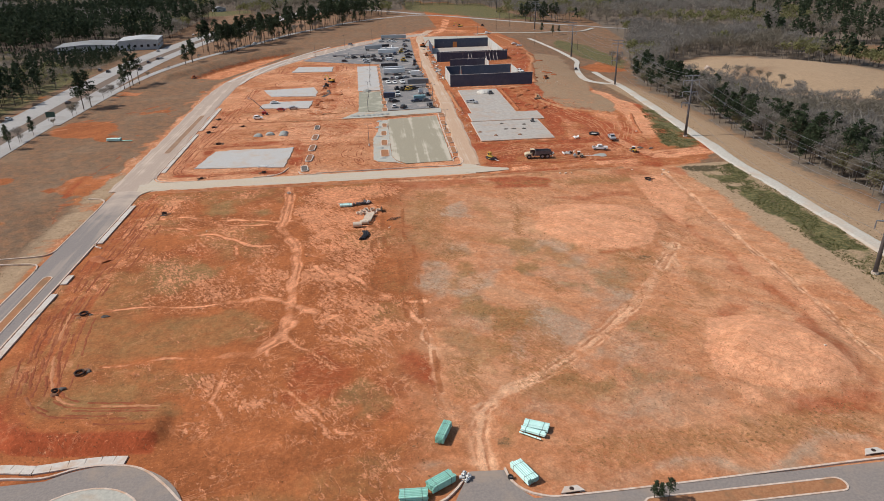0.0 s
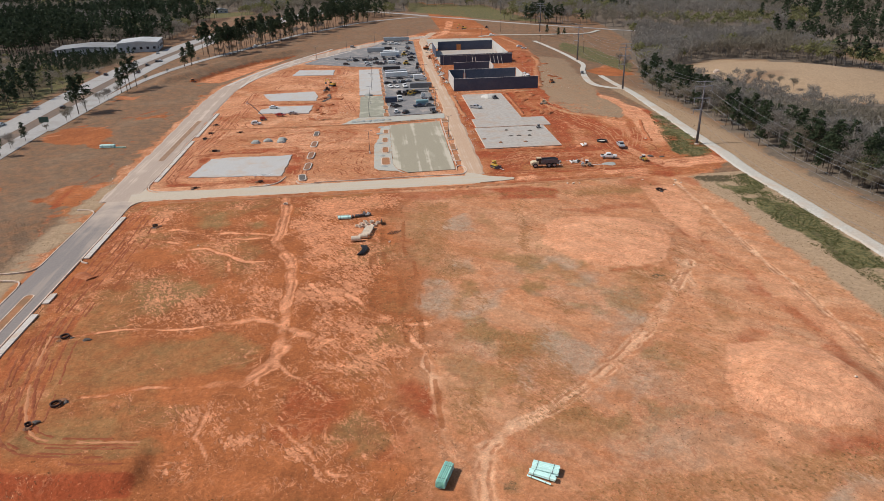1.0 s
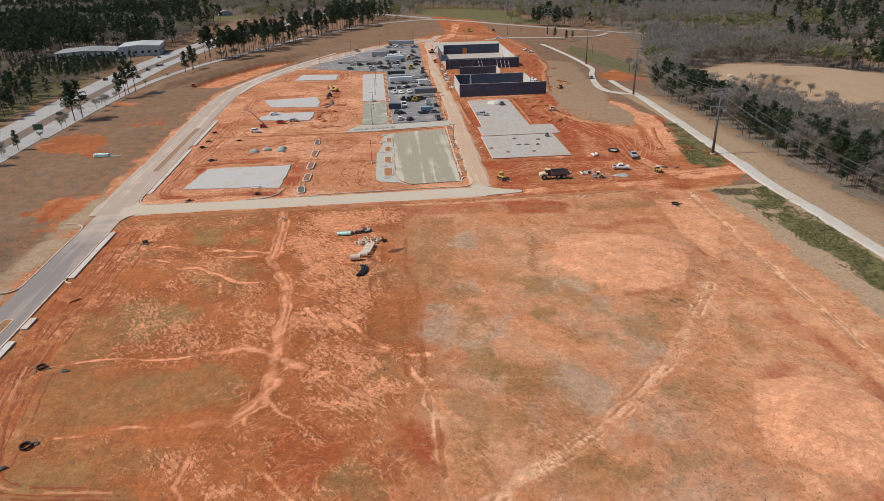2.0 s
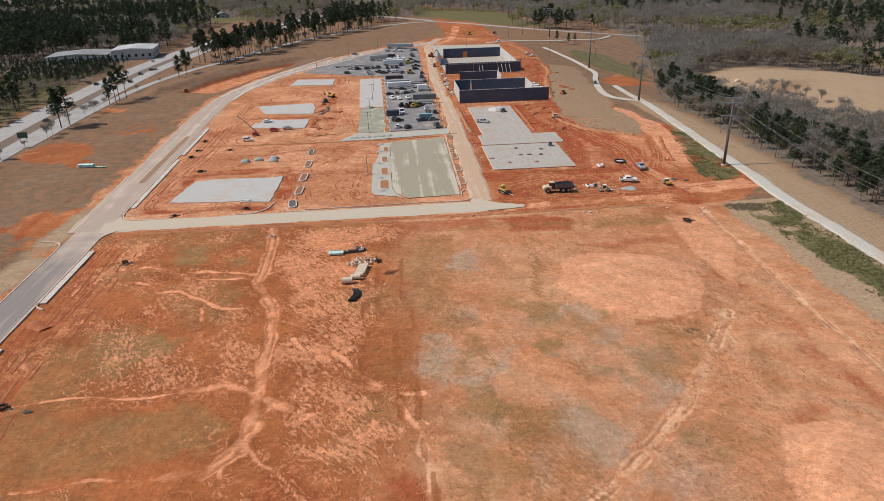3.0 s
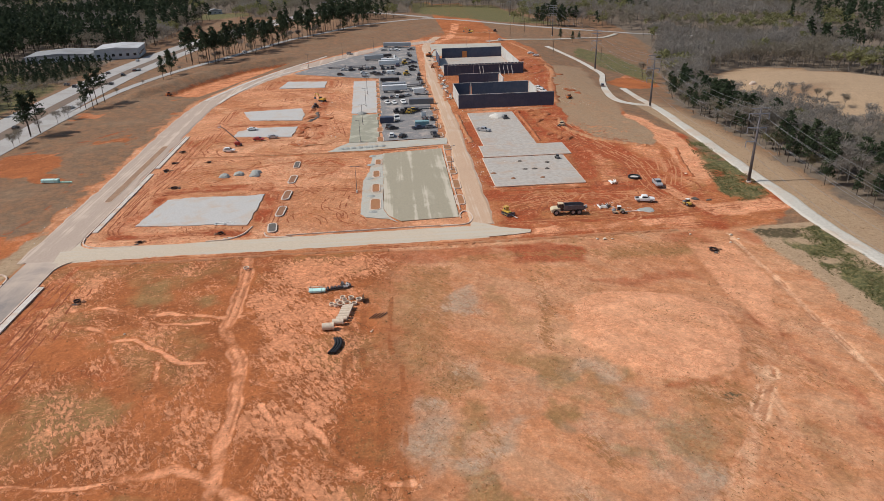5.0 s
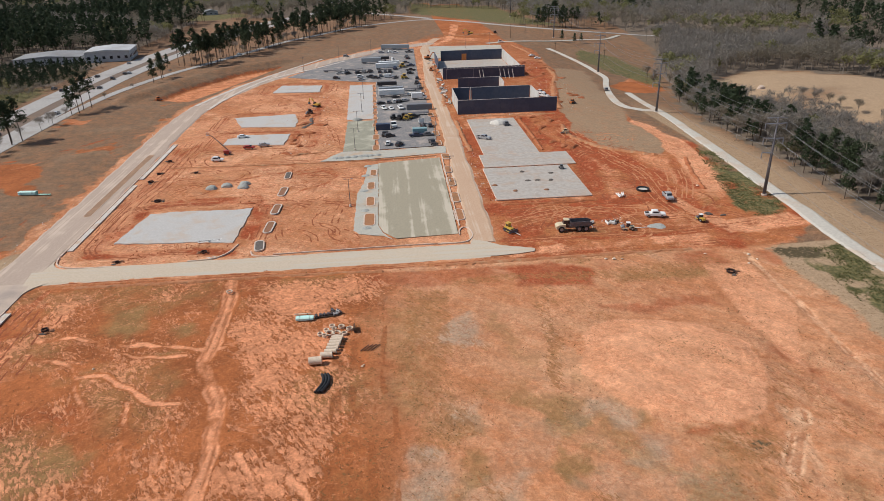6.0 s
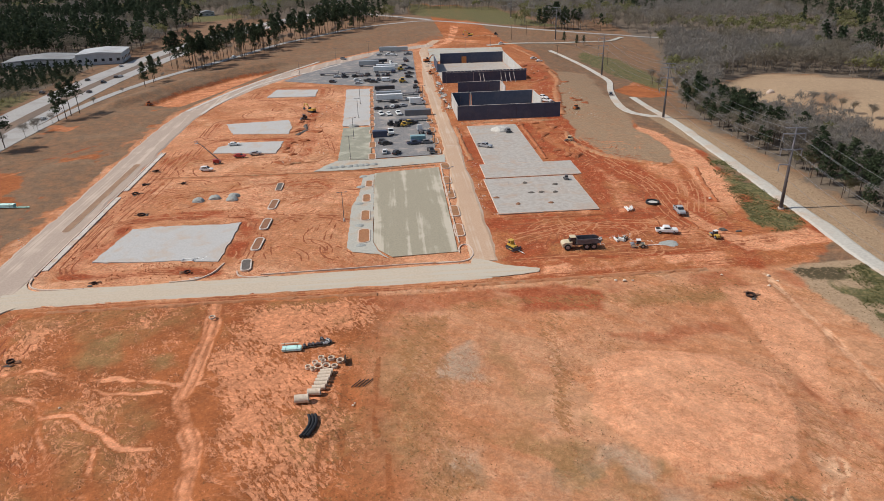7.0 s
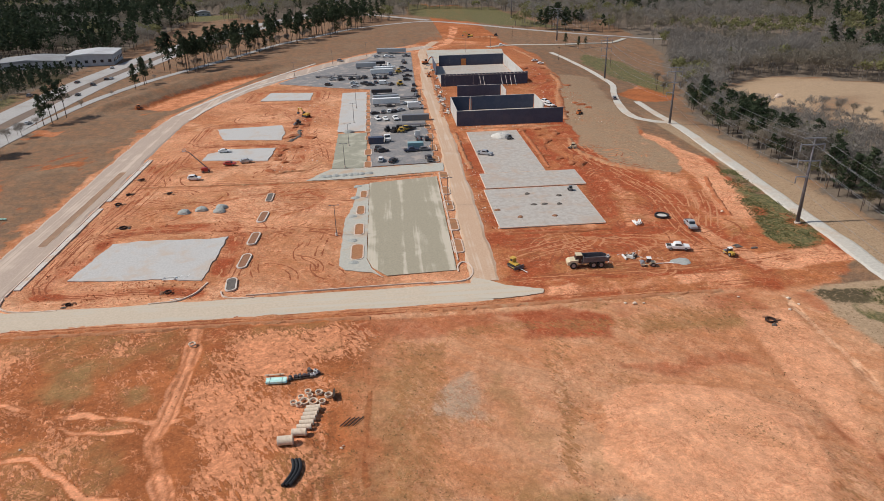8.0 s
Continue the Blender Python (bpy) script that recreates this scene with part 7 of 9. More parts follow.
def ring(x, y, r, h, mat, label, tilt=0.0, name="manhole_ring", z=None):
    p = thing(name, pose(x, y, lie(x, y) - 0.05 if z is None else z, tilt, tilt * 0.6, 0), label, "manhole ring", "manhole rings")
    part("barrel", Geo().pipe((0, 0, 0), (0, 0, h), r, r * 0.22, 18), mat, p)
    part("lip", Geo().pipe((0, 0, h - 0.1), (0, 0, h + 0.03), r * 1.05, r * 0.16, 18), mat, p)
    return p


for x, y, r in ((-8.2, 193.2, 0.6), (-7.2, 192.6, 0.55), (-6.3, 193.4, 0.8), (-4.7, 193.2, 0.78), (-3.1, 193.0, 0.6), (-2.1, 194.8, 0.7), (-3.9, 195.8, 0.65), (-5.9, 196.2, 0.6), (-7, 194.7, 0.55), (-5.4, 195, 0.5)):
    ring(x, y, r, 0.45, PIPE_CONCRETE, "tan concrete manhole ring on clay", 6 if r > 0.7 else 0)
ring(-31.4, 215.3, 0.7, 0.35, PIPE_CONCRETE, "pale concrete manhole ring on clay")
DARK_RING = surface("dark_iron", (0.055, 0.03, 0.022), (0.035, 0.02, 0.016), 0.3, 0.8)
for x, y, r in ((-69.3, 140, 0.9), (-61.2, 115.7, 0.95), (-63.4, 109.9, 0.55), (-68.3, 202.4, 0.75), (89.6, 210.3, 1.0), (-67.6, 282.2, 1.1), (-76, 327, 0.8), (-75.6, 311.5, 0.8), (-75.9, 302.6, 1.0), (-62.3, 310.8, 0.7), (-42.9, 239.4, 0.8), (-64.5, 236, 0.6)):
    ring(x, y, r, 0.4, DARK_RING, "dark rusty manhole ring sunk in clay")
    for k in range(3):
        a = random.uniform(0, 6.28)
        solid("earth_mound", Geo().blob(0, 0, -0.15, random.uniform(0.4, 0.9), random.uniform(0.3, 0.6), random.uniform(0.2, 0.45), 9, 3, 0.3), HEAP_DARK if k < 1 else HEAP_RED,
              "small heap of dug red soil beside a manhole", "soil heap", "spoil heaps", m=pose(x + (r + 0.7) * math.cos(a), y + (r + 0.6) * math.sin(a), lie(x, y)))
for x, y in ((-64.2, 138.3), (104.5, 245.5), (101, 246.8), (100.8, 247.6)):
    solid("earth_mound", Geo().blob(0, 0, -0.15, 1.0, 0.5, 0.45, 10, 3, 0.3), HEAP_DARK, "dark heap of damp soil", "soil heap", "spoil heaps", m=pose(x, y, lie(x, y)))

black = thing("corrugated_pipes", pose(-6.2, 175.6, 0), "three black corrugated pipes, slightly bent", "pipe bundle")
for i in range(3):
    pts = [(-0.5 + 0.55 * i + 1.1 * math.sin(2.6 * (k / 16 - 0.05)) - 0.7, -2.8 + 5.6 * k / 16, 0.28) for k in range(17)]
    part("pipe", Geo().tube(pts, 0.27, 10), PIPE_BLACK, black)
    for k in range(15):
        part("corrugation", Geo().tube([pts[k], pts[k + 1]], 0.295, 8), PIPE_BLACK, black) if k % 2 == 0 else None
for i in range(4):
    r = thing("steel_rod", pose(1.2 + 0.75 * i, 186.9, 0, 0, 0, 52), "dark steel rod lying on clay", "rod", "rods on clay")
    part("bar", Geo().tube([(-1.3, 0, 0.08), (1.3, 0, 0.08)], 0.09, 6), PIPE_BLACK, r)
    part("cap", Geo().tube([(1.3, 0, 0.08), (1.42, 0, 0.08)], 0.12, 6), PIPE_BLACK, r)
FITTINGS = ((-9.6, 200.7, 0), (-8.6, 201, 1), (-7.8, 201.1, 0), (-7.1, 201.2, 1), (-6.3, 201.3, 0), (-5.6, 201.3, 2), (-5.0, 201.5, 2), (-6.2, 203, 0), (-5.0, 202.5, 2), (-4.6, 201.9, 0))
for x, y, k in FITTINGS:
    f = thing("valve_fitting", pose(x, y, 0, 0, 0, random.uniform(0, 180)), "dark iron pipe fitting on a pallet" if k < 2 else "pale iron pipe fitting on a pallet", "pipe fitting", "fittings in the yard")
    part("pallet", Geo().box(0, 0, 0, 1.0, 0.9, 0.14, 0.02), BARK, f)
    part("barrel", Geo().pipe((-0.35, 0, 0.4), (0.35, 0, 0.4), 0.24, 0.06, 10), STEEL_DARK if k < 2 else WHITE_SHEET, f)
    part("flange", Geo().tube([(0.3, 0, 0.4), (0.38, 0, 0.4)], 0.34, 12), STEEL_DARK if k < 2 else WHITE_SHEET, f)
    part("neck", Geo().tube([(0, 0, 0.4), (0, 0, 0.8)], 0.16, 8), STEEL_DARK, f)
pal = thing("pallet_stack", pose(-1.2, 194.4, 0, 0, 0, 4), "dark timber pallets stacked on edge", "pallet")
for i in range(4):
    part("board", Geo().box(0.1 * i, 0, 0, 0.07, 2.4, 0.8 + 0.1 * i, 0.02), BARK, pal)
for x, y, k in ((9.2, 78.6, 0), (9.9, 77.9, 1), (9.6, 79.1, 2), (10.2, 78.6, 0)):
    f = thing("hydrant_fitting", pose(x, y, 0.06, 0, 0, 40 * k), "white iron fitting stacked by the kerb", "pipe fitting", "fittings by the road")
    part("barrel", Geo().pipe((-0.4, 0, 0.3), (0.4, 0, 0.3), 0.26, 0.06, 12), WHITE_SHEET, f)
    part("flange", Geo().tube([(0.36, 0, 0.3), (0.46, 0, 0.3)], 0.36, 12), STEEL, f)
    part("stem", Geo().tube([(0, 0, 0.3), (0, 0, 0.95)], 0.14, 8), WHITE_SHEET, f)
    part("base_block", Geo().box(0, 0, 0, 0.5, 0.4, 0.1, 0.02), BARK, f)


def heap(x, y, rx, ry, h, mat, label, group="heaps", z=None):
    return solid("mound", Geo().blob(0, 0, -0.1, rx, ry, h + 0.1, 14, 5, 0.14), mat, label, "heap", group, m=pose(x, y, lie(x, y) if z is None else z))


for x, y in ((-52.7, 292.5), (-47.9, 294.2), (-42.1, 295.3), (-42.0, 292.2)):
    heap(x, y, 1.9, 1.7, 1.1, HEAP_GREY, "grey crushed stone heap on clay")
for i in range(8):
    heap(-12.5 + 2.3 * i + 0.4 * math.sin(5 * i), 320.6 + 0.25 * i, 1.5 + 0.3 * math.sin(3 * i), 1.3, 0.55, HEAP_GREY, "grey crushed stone heap in a row", "row of stone heaps", 0.05)
for x, y in ((0.0, 309), (-0.5, 298), (-0.8, 282), (-0.2, 264), (0.5, 250)):
    heap(x, y, 1.5, 1.2, 0.4, HEAP_GREY, "small grey stone heap beside the court", "heaps beside the court")
heap(-6, 380, 2.5, 1.6, 1.1, HEAP_GREY, "grey stone heap on the drive")
for x, y in ((54.2, 293.2), (63.8, 290.3), (54.4, 283.6), (57.7, 283.6), (62.1, 283.0), (58.6, 273.8), (48.4, 274.2), (42.6, 280.6)):
    heap(x, y, random.uniform(0.8, 1.2), random.uniform(0.6, 0.9), random.uniform(0.3, 0.5), HEAP_RED if y < 276 or x < 45 else HEAP_DARK, "small soil heap on the concrete slab", "heaps on the slab", 0.2)
PALE_HEAP = surface("pale_rubble", (0.62, 0.58, 0.52), (0.45, 0.42, 0.38), 0.4, 0.95, bump=0.8, dist=0.1)
heap(57.4, 361.5, 4.2, 3.2, 1.8, PALE_HEAP, "pale rubble heap on the concrete slab", "heaps on the slab", 0.2)
heap(216, 432, 2.2, 1.6, 1.9, KERB, "pale pinkish spoil heap on the dry field", "heaps on the field")
heap(82.6, 240.2, 2.6, 1.9, 0.3, HEAP_GREY, "low grey stone heap in the yard")
for x, y, rx in ((96.2, 214.2, 0.6), (98.6, 219, 0.7), (99.4, 216.2, 0.5), (88, 221, 0.5), (64, 221, 0.8), (62, 221.4, 0.6), (66, 220.8, 0.5), (108, 271, 0.7), (0.9, 180.7, 0.4), (1.2, 181.2, 0.3), (84, 104, 0.5), (-52, 186, 0.4)):
    solid("boulder", Geo().blob(0, 0, -0.08, rx * 0.65, rx * 0.5, rx * 0.5, 8, 3, 0.3), PIPE_CONCRETE, "pale rock lying on clay", "rock", "loose rocks", m=pose(x, y, lie(x, y)))
# dug banks of soil along the walls and pads
SOIL_BANK = surface("bank_soil", (0.36, 0.115, 0.046), (0.27, 0.075, 0.028), 0.6, 0.95, stain=(0.44, 0.19, 0.09), stain_size=3, bump=0.8, dist=0.1)
walker = random.Random(5)
for k in range(60):
    u = walker.random()
    if k < 22:
        x, y = walker.uniform(90, 112), walker.uniform(395, 520)
    elif k < 34:
        x, y = walker.uniform(37, 40.5), walker.uniform(400, 560)
    elif k < 46:
        x, y = walker.uniform(-33, -22), walker.uniform(330, 400)
    else:
        x, y = walker.uniform(66, 82), walker.uniform(320, 375)
    solid("soil_bank", Geo().blob(0, 0, -0.2, walker.uniform(1.2, 4.0), walker.uniform(0.8, 2.0), walker.uniform(0.35, 0.8), 12, 4, 0.35, walker), SOIL_BANK,
          "uneven bank of dug red soil", "soil bank", "banks of dug soil", m=pose(x, y, lie(x, y), 0, 0, walker.uniform(0, 180)))
for k in range(46):
    x, y = (walker.uniform(37.2, 41), walker.uniform(405, 470)) if k < 22 else (walker.uniform(36.6, 41), walker.uniform(470, 560)) if k < 34 else (walker.uniform(60, 72), walker.uniform(243.5, 246))
    d = thing("timber_stack", pose(x, y, 0.02, 0, 0, walker.uniform(0, 180)), "pale building timber and boards stacked on the ground", "building material", "stacked building material")
    for i in range(walker.randint(2, 4)):
        part("board", Geo().box(walker.uniform(-0.1, 0.1), (i - 1.5) * 0.35, 0, walker.uniform(1.4, 2.8), 0.3, walker.uniform(0.2, 0.7), 0.03), (WHITE_SHEET, PIPE_CONCRETE, BARK, WALL_PALE)[walker.randint(0, 3)], d)

# white pile, black tank ring, small boards
sheets = thing("white_pipes", pose(80.6, 265.6, 0), "heap of white plastic pipes on clay", "pipes")
for i in range(9):
    a = walker.uniform(0.8, 2.0)
    part("pipe", Geo().tube([(-1.5 * math.cos(a) + 0.25 * i - 1, -1.6 * math.sin(a), 0.1 + 0.06 * i), (1.5 * math.cos(a) + 0.2 * i - 1, 1.6 * math.sin(a), 0.14 + 0.06 * i)], 0.12, 6), WHITE_SHEET, sheets)
tank = thing("black_ring", pose(89.2, 269.8, 0), "large black plastic ring lying on clay", "plastic ring")
part("ring", Geo().pipe((0, 0, -0.05), (0, 0, 0.55), 2.05, 0.35, 26), PIPE_BLACK, tank)
part("pale_floor", Geo().prism([(1.6 * math.cos(i * 0.3927), 1.6 * math.sin(i * 0.3927)) for i in range(16)], -0.05, 0.12), PALE_HEAP, tank)
for x, y, l, a in ((42.6, 240.2, 3.0, -60), (78, 239.6, 5.0, 0), (-42.4, 247.3, 2.2, 60), (-40.6, 247.4, 2.2, 60), (-40.3, 235.8, 2.4, 15)):
    b = thing("plank", pose(x, y, 0.02, 0, 0, a), "long pale plank lying on the ground", "plank", "planks")
    part("board", Geo().box(0, 0, 0, l, 0.22, 0.1, 0.02), WHITE_SHEET, b)
    part("batten", Geo().box(0, 0, 0.1, 0.12, 0.4, 0.06, 0.01), BARK, b)
inlet = thing("form_frame", pose(-44.6, 246.6, 0.08), "white timber form on the stone pad", "form frame")
for ax, ay, bx, by in ((-1.5, -0.7, 1.3, -0.7), (1.3, -0.7, 1.7, 0.7), (1.7, 0.7, -1.2, 0.7), (-1.2, 0.7, -1.5, -0.7)):
    part("rail", Geo().tube([(ax, ay, 0.12), (bx, by, 0.12)], 0.14, 4), WHITE_SHEET, inlet)
for x, y in ((25.2, 74.2), (74.6, 76.4)):
    i = thing("storm_inlet", pose(x, y, 0.02, 0, 0, 3), "pale concrete storm inlet in the kerb", "storm inlet", "storm inlets")
    part("hood", Geo().prism([(-1.9, -0.5), (1.9, -0.5), (1.1, 0.75), (-1.0, 0.75)], 0, 0.24, 0.04), CONCRETE, i)
    part("lid", Geo().tube([(0, 0.15, 0.22), (0, 0.15, 0.27)], 0.36, 12), DARK_RING, i, "dark iron lid")
    # no hole is cut: the shade of the opening is this block's dark colour
    part("throat", Geo().box(0, -0.52, 0.02, 2.2, 0.1, 0.14, 0.02), DARK_RING, i, "dark block in place of the shaded opening")
blk = thing("tyre", pose(16.6, 77.8, 0.1), "black tyre lying by the kerb", "tyre")
part("tread", Geo().pipe((0, 0, 0), (0, 0, 0.3), 0.45, 0.2, 14), RUBBER, blk)
part("hub", Geo().tube([(0, 0, 0.05), (0, 0, 0.2)], 0.2, 10), STEEL_DARK, blk)
sg = thing("road_sign", pose(-157.7, 339.2, 0, 0, 0, 6), "dark green highway sign on two posts, back side", "road sign")
for s in (-1.3, 1.3):
    part("post", Geo().tube([(s, 0, -0.2), (s, 0, 3.2)], 0.1, 6), STEEL_DARK, sg)
part("panel", Geo().box(0, -0.12, 2.0, 4.2, 0.08, 2.6, 0.02), paint("sign_green", (0.03, 0.07, 0.05), dirt=0.05), sg)

# landscape islands of the lots
ISLES = [(28.1, 256.8, 2.6, 8.5), (28.4, 271.7, 2.6, 8.5), (28.5, 287, 2.6, 8.5), (28.7, 300.5, 2.6, 7), (29.5, 316.5, 3, 6.5), (28.0, 335.6, 2.6, 7), (28.2, 350.6, 2.6, 8), (28.3, 368, 2.4, 7), (28.2, 384, 2.4, 7), (28, 402, 2.2, 7), (28, 440, 2.2, 8),
         (1.3, 256.4, 3.2, 9.5), (1.4, 271.7, 2.6, 8), (1.5, 286.7, 2.4, 7), (2.1, 300.7, 2.2, 6.5), (2.9, 332.5, 2.6, 7.5), (2.8, 348.5, 2.6, 8), (2.5, 369, 2.4, 6), (2.4, 381.5, 2.2, 5), (2.2, 393, 2.2, 6), (2.0, 405, 2.2, 6), (1.8, 418, 2.2, 6), (1.6, 432, 2.2, 6), (1.4, 446, 2.0, 6), (1.2, 459, 2.0, 6)]
for x, y, w, l in ISLES:
    kerbed_island("landscape_island", rounded(x, y, w, l, w * 0.4), MULCH, "kerbed soil island of the parking lot", 0.34, 0.2)
kerb(smooth_line([(26.6, 241.6), (26.8, 244.6), (28, 246.8), (29.6, 246), (30.2, 242), (29.4, 238.6), (27, 236.6), (20, 236.2)], 0.8), "curved pale kerb at the court's corner")
for y in (254.7, 269.2, 285.4):
    kerbed_island("landscape_island", rounded(-27.8, y, 2.3, 8.2, 1.1, -0.05), HEAP_RED, "long pale kerbed island on bare clay", 0.34, 0.24, CONCRETE)
kerbed_island("landscape_island", rounded(-28.2, 302.4, 2.0, 7.5, 0.9), HEAP_DARK, "dug island with a dark soil core", 0.3, 0.2)
kerbed_island("landscape_island", rounded(-28.6, 241.6, 2.4, 6.6, 1.1, 0.12), HEAP_DARK, "kerbed island with a dark dug core beside the cross road", 0.34, 0.24, CONCRETE)
kerb(smooth_line([(-30.4, 238.4), (-29.4, 235.8), (-26.4, 234.5), (-22, 234.4)], 0.8), "curved pale kerb beside the cross road")
kerb(smooth_line([(-46, 234.2), (-40, 235), (-36.5, 238), (-34.6, 243.5)], 0.8), "curved pale kerb beside the pad")
kerb(smooth_line([(-24, 235.6), (-5, 236.2), (10, 236.6), (24, 236.6)], 6), "long straight kerb along the cross road", 0.25)
court_kerb = kerb([(27.2, 248), (27.6, 300), (27.9, 316)], "kerb along the court")


# ---- windrows of loose soil left by the grader ----
def windrow(line, w, h, mat, label="low windrow of loose red soil"):
    rnd = random.Random(int(line[0][0] * 7 + line[0][1] * 3))
    g, L = Geo(), smooth_line(line, 1.1)
    rings = []
    for i, (x, y) in enumerate(L):
        x0, y0 = L[max(i - 1, 0)]
        x1, y1 = L[min(i + 1, len(L) - 1)]
        k = math.hypot(x1 - x0, y1 - y0) or 1
        nx, ny = -(y1 - y0) / k, (x1 - x0) / k
        ww, hh = w * rnd.uniform(0.55, 1.2), h * rnd.uniform(0.25, 1.25) * (0.2 if i in (0, len(L) - 1) else 1)
        sh = rnd.uniform(-0.3, 0.3) * w
        z = lie(x, y) - 0.25
        prof = ((-1.0, 0), (-0.55, hh * 0.7), (-0.1, hh + rnd.uniform(0, 0.1)), (0.4, hh * 0.75), (1.0, 0))
        rings.append([(x + nx * (u * ww + sh), y + ny * (u * ww + sh), z + v + 0.22 * (v > 0)) for u, v in prof])
    g.loft(rings)
    return solid("soil_windrow", g, mat, label, "soil windrow", "windrows of the site")


SOIL_BROWN = surface("brown_soil", (0.44, 0.19, 0.09), (0.34, 0.135, 0.06), 0.6, 0.95, stain=(0.42, 0.25, 0.14), stain_size=3, bump=0.8, dist=0.1)
SOIL_RED = surface("red_soil", (0.40, 0.135, 0.055), (0.32, 0.095, 0.038), 0.6, 0.95, stain=(0.45, 0.20, 0.10), stain_size=3, bump=0.8, dist=0.1)
for line, w, h, mat in (
    ([(-74, 318.5), (-50, 317.4), (-20, 316.6), (2, 316.8), (26, 318.6)], 0.5, 0.30, SOIL_BROWN),
    ([(-30, 327), (-26, 329), (-20, 330)], 0.9, 0.7, SOIL_BROWN),
    ([(-30, 370), (-27, 378), (-28, 388)], 1.0, 0.8, HEAP_DARK),
    ([(39.6, 322), (39.2, 345), (39, 372)], 1.0, 0.7, SOIL_BROWN),
    ([(42, 263.6), (55, 263), (72, 263.2)], 0.6, 0.35, SOIL_RED),
    ([(67.5, 320), (67.8, 345), (67.5, 374)], 0.8, 0.5, SOIL_RED),
    ([(84, 356), (83, 340), (86.5, 328), (92, 318), (99, 312.5), (108, 306)], 1.3, 0.8, SOIL_BROWN),
    ([(90, 386), (94, 410), (100, 440), (108, 470), (110, 500)], 1.8, 1.2, SOIL_BROWN),
    ([(92, 400), (98, 425), (101, 452)], 1.3, 1.0, SOIL_RED),
    ([(88, 462), (96, 466), (104, 476)], 1.4, 1.0, SOIL_RED),
    ([(-70, 222.6), (-45, 222.4), (-20, 222.8), (5, 222)], 0.7, 0.3, SOIL_BROWN),
    ([(20, 223.4), (40, 223.8), (62, 224), (86, 224.6)], 0.8, 0.35, SOIL_BROWN),
    ([(-79, 172), (-76.4, 170), (-74.6, 168.5)], 1.4, 0.7, SOIL_RED),
    ([(60, 668), (75, 662), (92, 668), (104, 660)], 2.2, 1.6, SOIL_BROWN),
    ([(105, 600), (110, 570), (113, 540)], 1.5, 0.9, SOIL_BROWN),
    ([(109, 268), (112, 284), (117, 302)], 0.8, 0.4, SOIL_RED),
    ([(36, 400), (37.6, 425), (37.2, 452), (38, 480), (39.4, 520)], 1.2, 0.7, SOIL_BROWN),
    ([(42, 376.5), (60, 377.4), (86, 377)], 1.1, 0.5, SOIL_BROWN),
):
    windrow(line, w * 1.15, h * 0.5, mat)


# ---- ruts pressed up by wheels and tracks, clods and debris, joined ----
RUT_DARK = surface("turned_soil", (0.30, 0.085, 0.033), (0.22, 0.058, 0.022), 0.6, 0.95, stain=(0.38, 0.15, 0.065), stain_size=4, bump=0.8, dist=0.08)
RUT_PALE = surface("dried_soil", (0.54, 0.245, 0.12), (0.44, 0.175, 0.08), 0.6, 0.95, stain=(0.44, 0.18, 0.08), stain_size=4, bump=0.8, dist=0.08)
rut_rng = np.random.default_rng(21)


class Strips:
    """Low ridges of soil along lines, in one mesh."""

    def __init__(self):
        self.v, self.f, self.n = [], [], 0

    def add(self, pts, w=0.26, h=0.07, broken=0.42):
        p = np.array(smooth_line(pts, 0.9))
        if len(p) < 3:
            return
        d = np.gradient(p, axis=0)
        d /= np.linalg.norm(d, axis=1)[:, None] + 1e-9
        nrm = np.stack([-d[:, 1], d[:, 0]], -1)
        p = p + nrm * (rut_rng.normal(0, 0.06, len(p)))[:, None]
        ww = w * (0.6 + 0.8 * rut_rng.random(len(p)))
        hh = h * (0.4 + 1.0 * rut_rng.random(len(p)))
        keep = fbm(p[:, 0], p[:, 1], 5, 3, int(rut_rng.integers(1, 900))) > broken
        rows = []
        for k, lift in ((-1, -0.04), (0, 1), (1, -0.04)):
            q = p + nrm * (k * ww)[:, None]
            z = top(q[:, 0], q[:, 1]) + np.where(lift > 0, hh, -0.03)
            rows.append(np.stack([q[:, 0], q[:, 1], z], -1))
        V = np.stack(rows, 1).reshape(-1, 3)
        for i in range(len(p) - 1):
            if keep[i] and keep[i + 1]:
                a = self.n + 3 * i
                self.f += [(a, a + 1, a + 4, a + 3), (a + 1, a + 2, a + 5, a + 4)]
        self.v.append(V)
        self.n += len(V)

    def pair(self, pts, gauge=0.95, **kw):
        L = smooth_line(pts, 2.5)
        for o in (gauge, -gauge):
            self.add(offset(L, o), **kw)

    def finish(self, name, mat, label):
        ob = new(name, bpy.data.meshes.new(name))
        ob.data.from_pydata(np.concatenate(self.v).tolist(), [], self.f)
        ob.data.materials.append(mat)
        ob.data.polygons.foreach_set("use_smooth", [True] * len(ob.data.polygons))
        return tagged(ob, label, "wheel ruts", kind="stuff")


dark, light = Strips(), Strips()
# beside the boulevard walk and round the pads
for k in range(7):
    o = k * 1.15 + rut_rng.normal(0, 0.3)
    (dark if k % 3 else light).pair([(-78.8 + o, 258), (-78.4 + o, 280), (-77 + o * 1.2, 300), (-76.6 + o * 1.3, 325), (-77 + o * 1.5, 352)])
for x0, x1, y0, y1 in ((-71, -34, 243, 274), (-63, -32.5, 341, 364), (-66, -32, 370, 400), (-57, -26, 446, 472)):
    for k in range(5):
        o = 1.5 + 1.5 * k + rut_rng.normal(0, 0.4)
        r = rounded((x0 + x1) / 2, (y0 + y1) / 2, x1 - x0 + 2 * o, y1 - y0 + 1.4 * o, 4 + o, rut_rng.normal(0, 0.02))
        (dark if k % 4 else light).add(r[3:] + r[:2], 0.3, 0.09, 0.46)
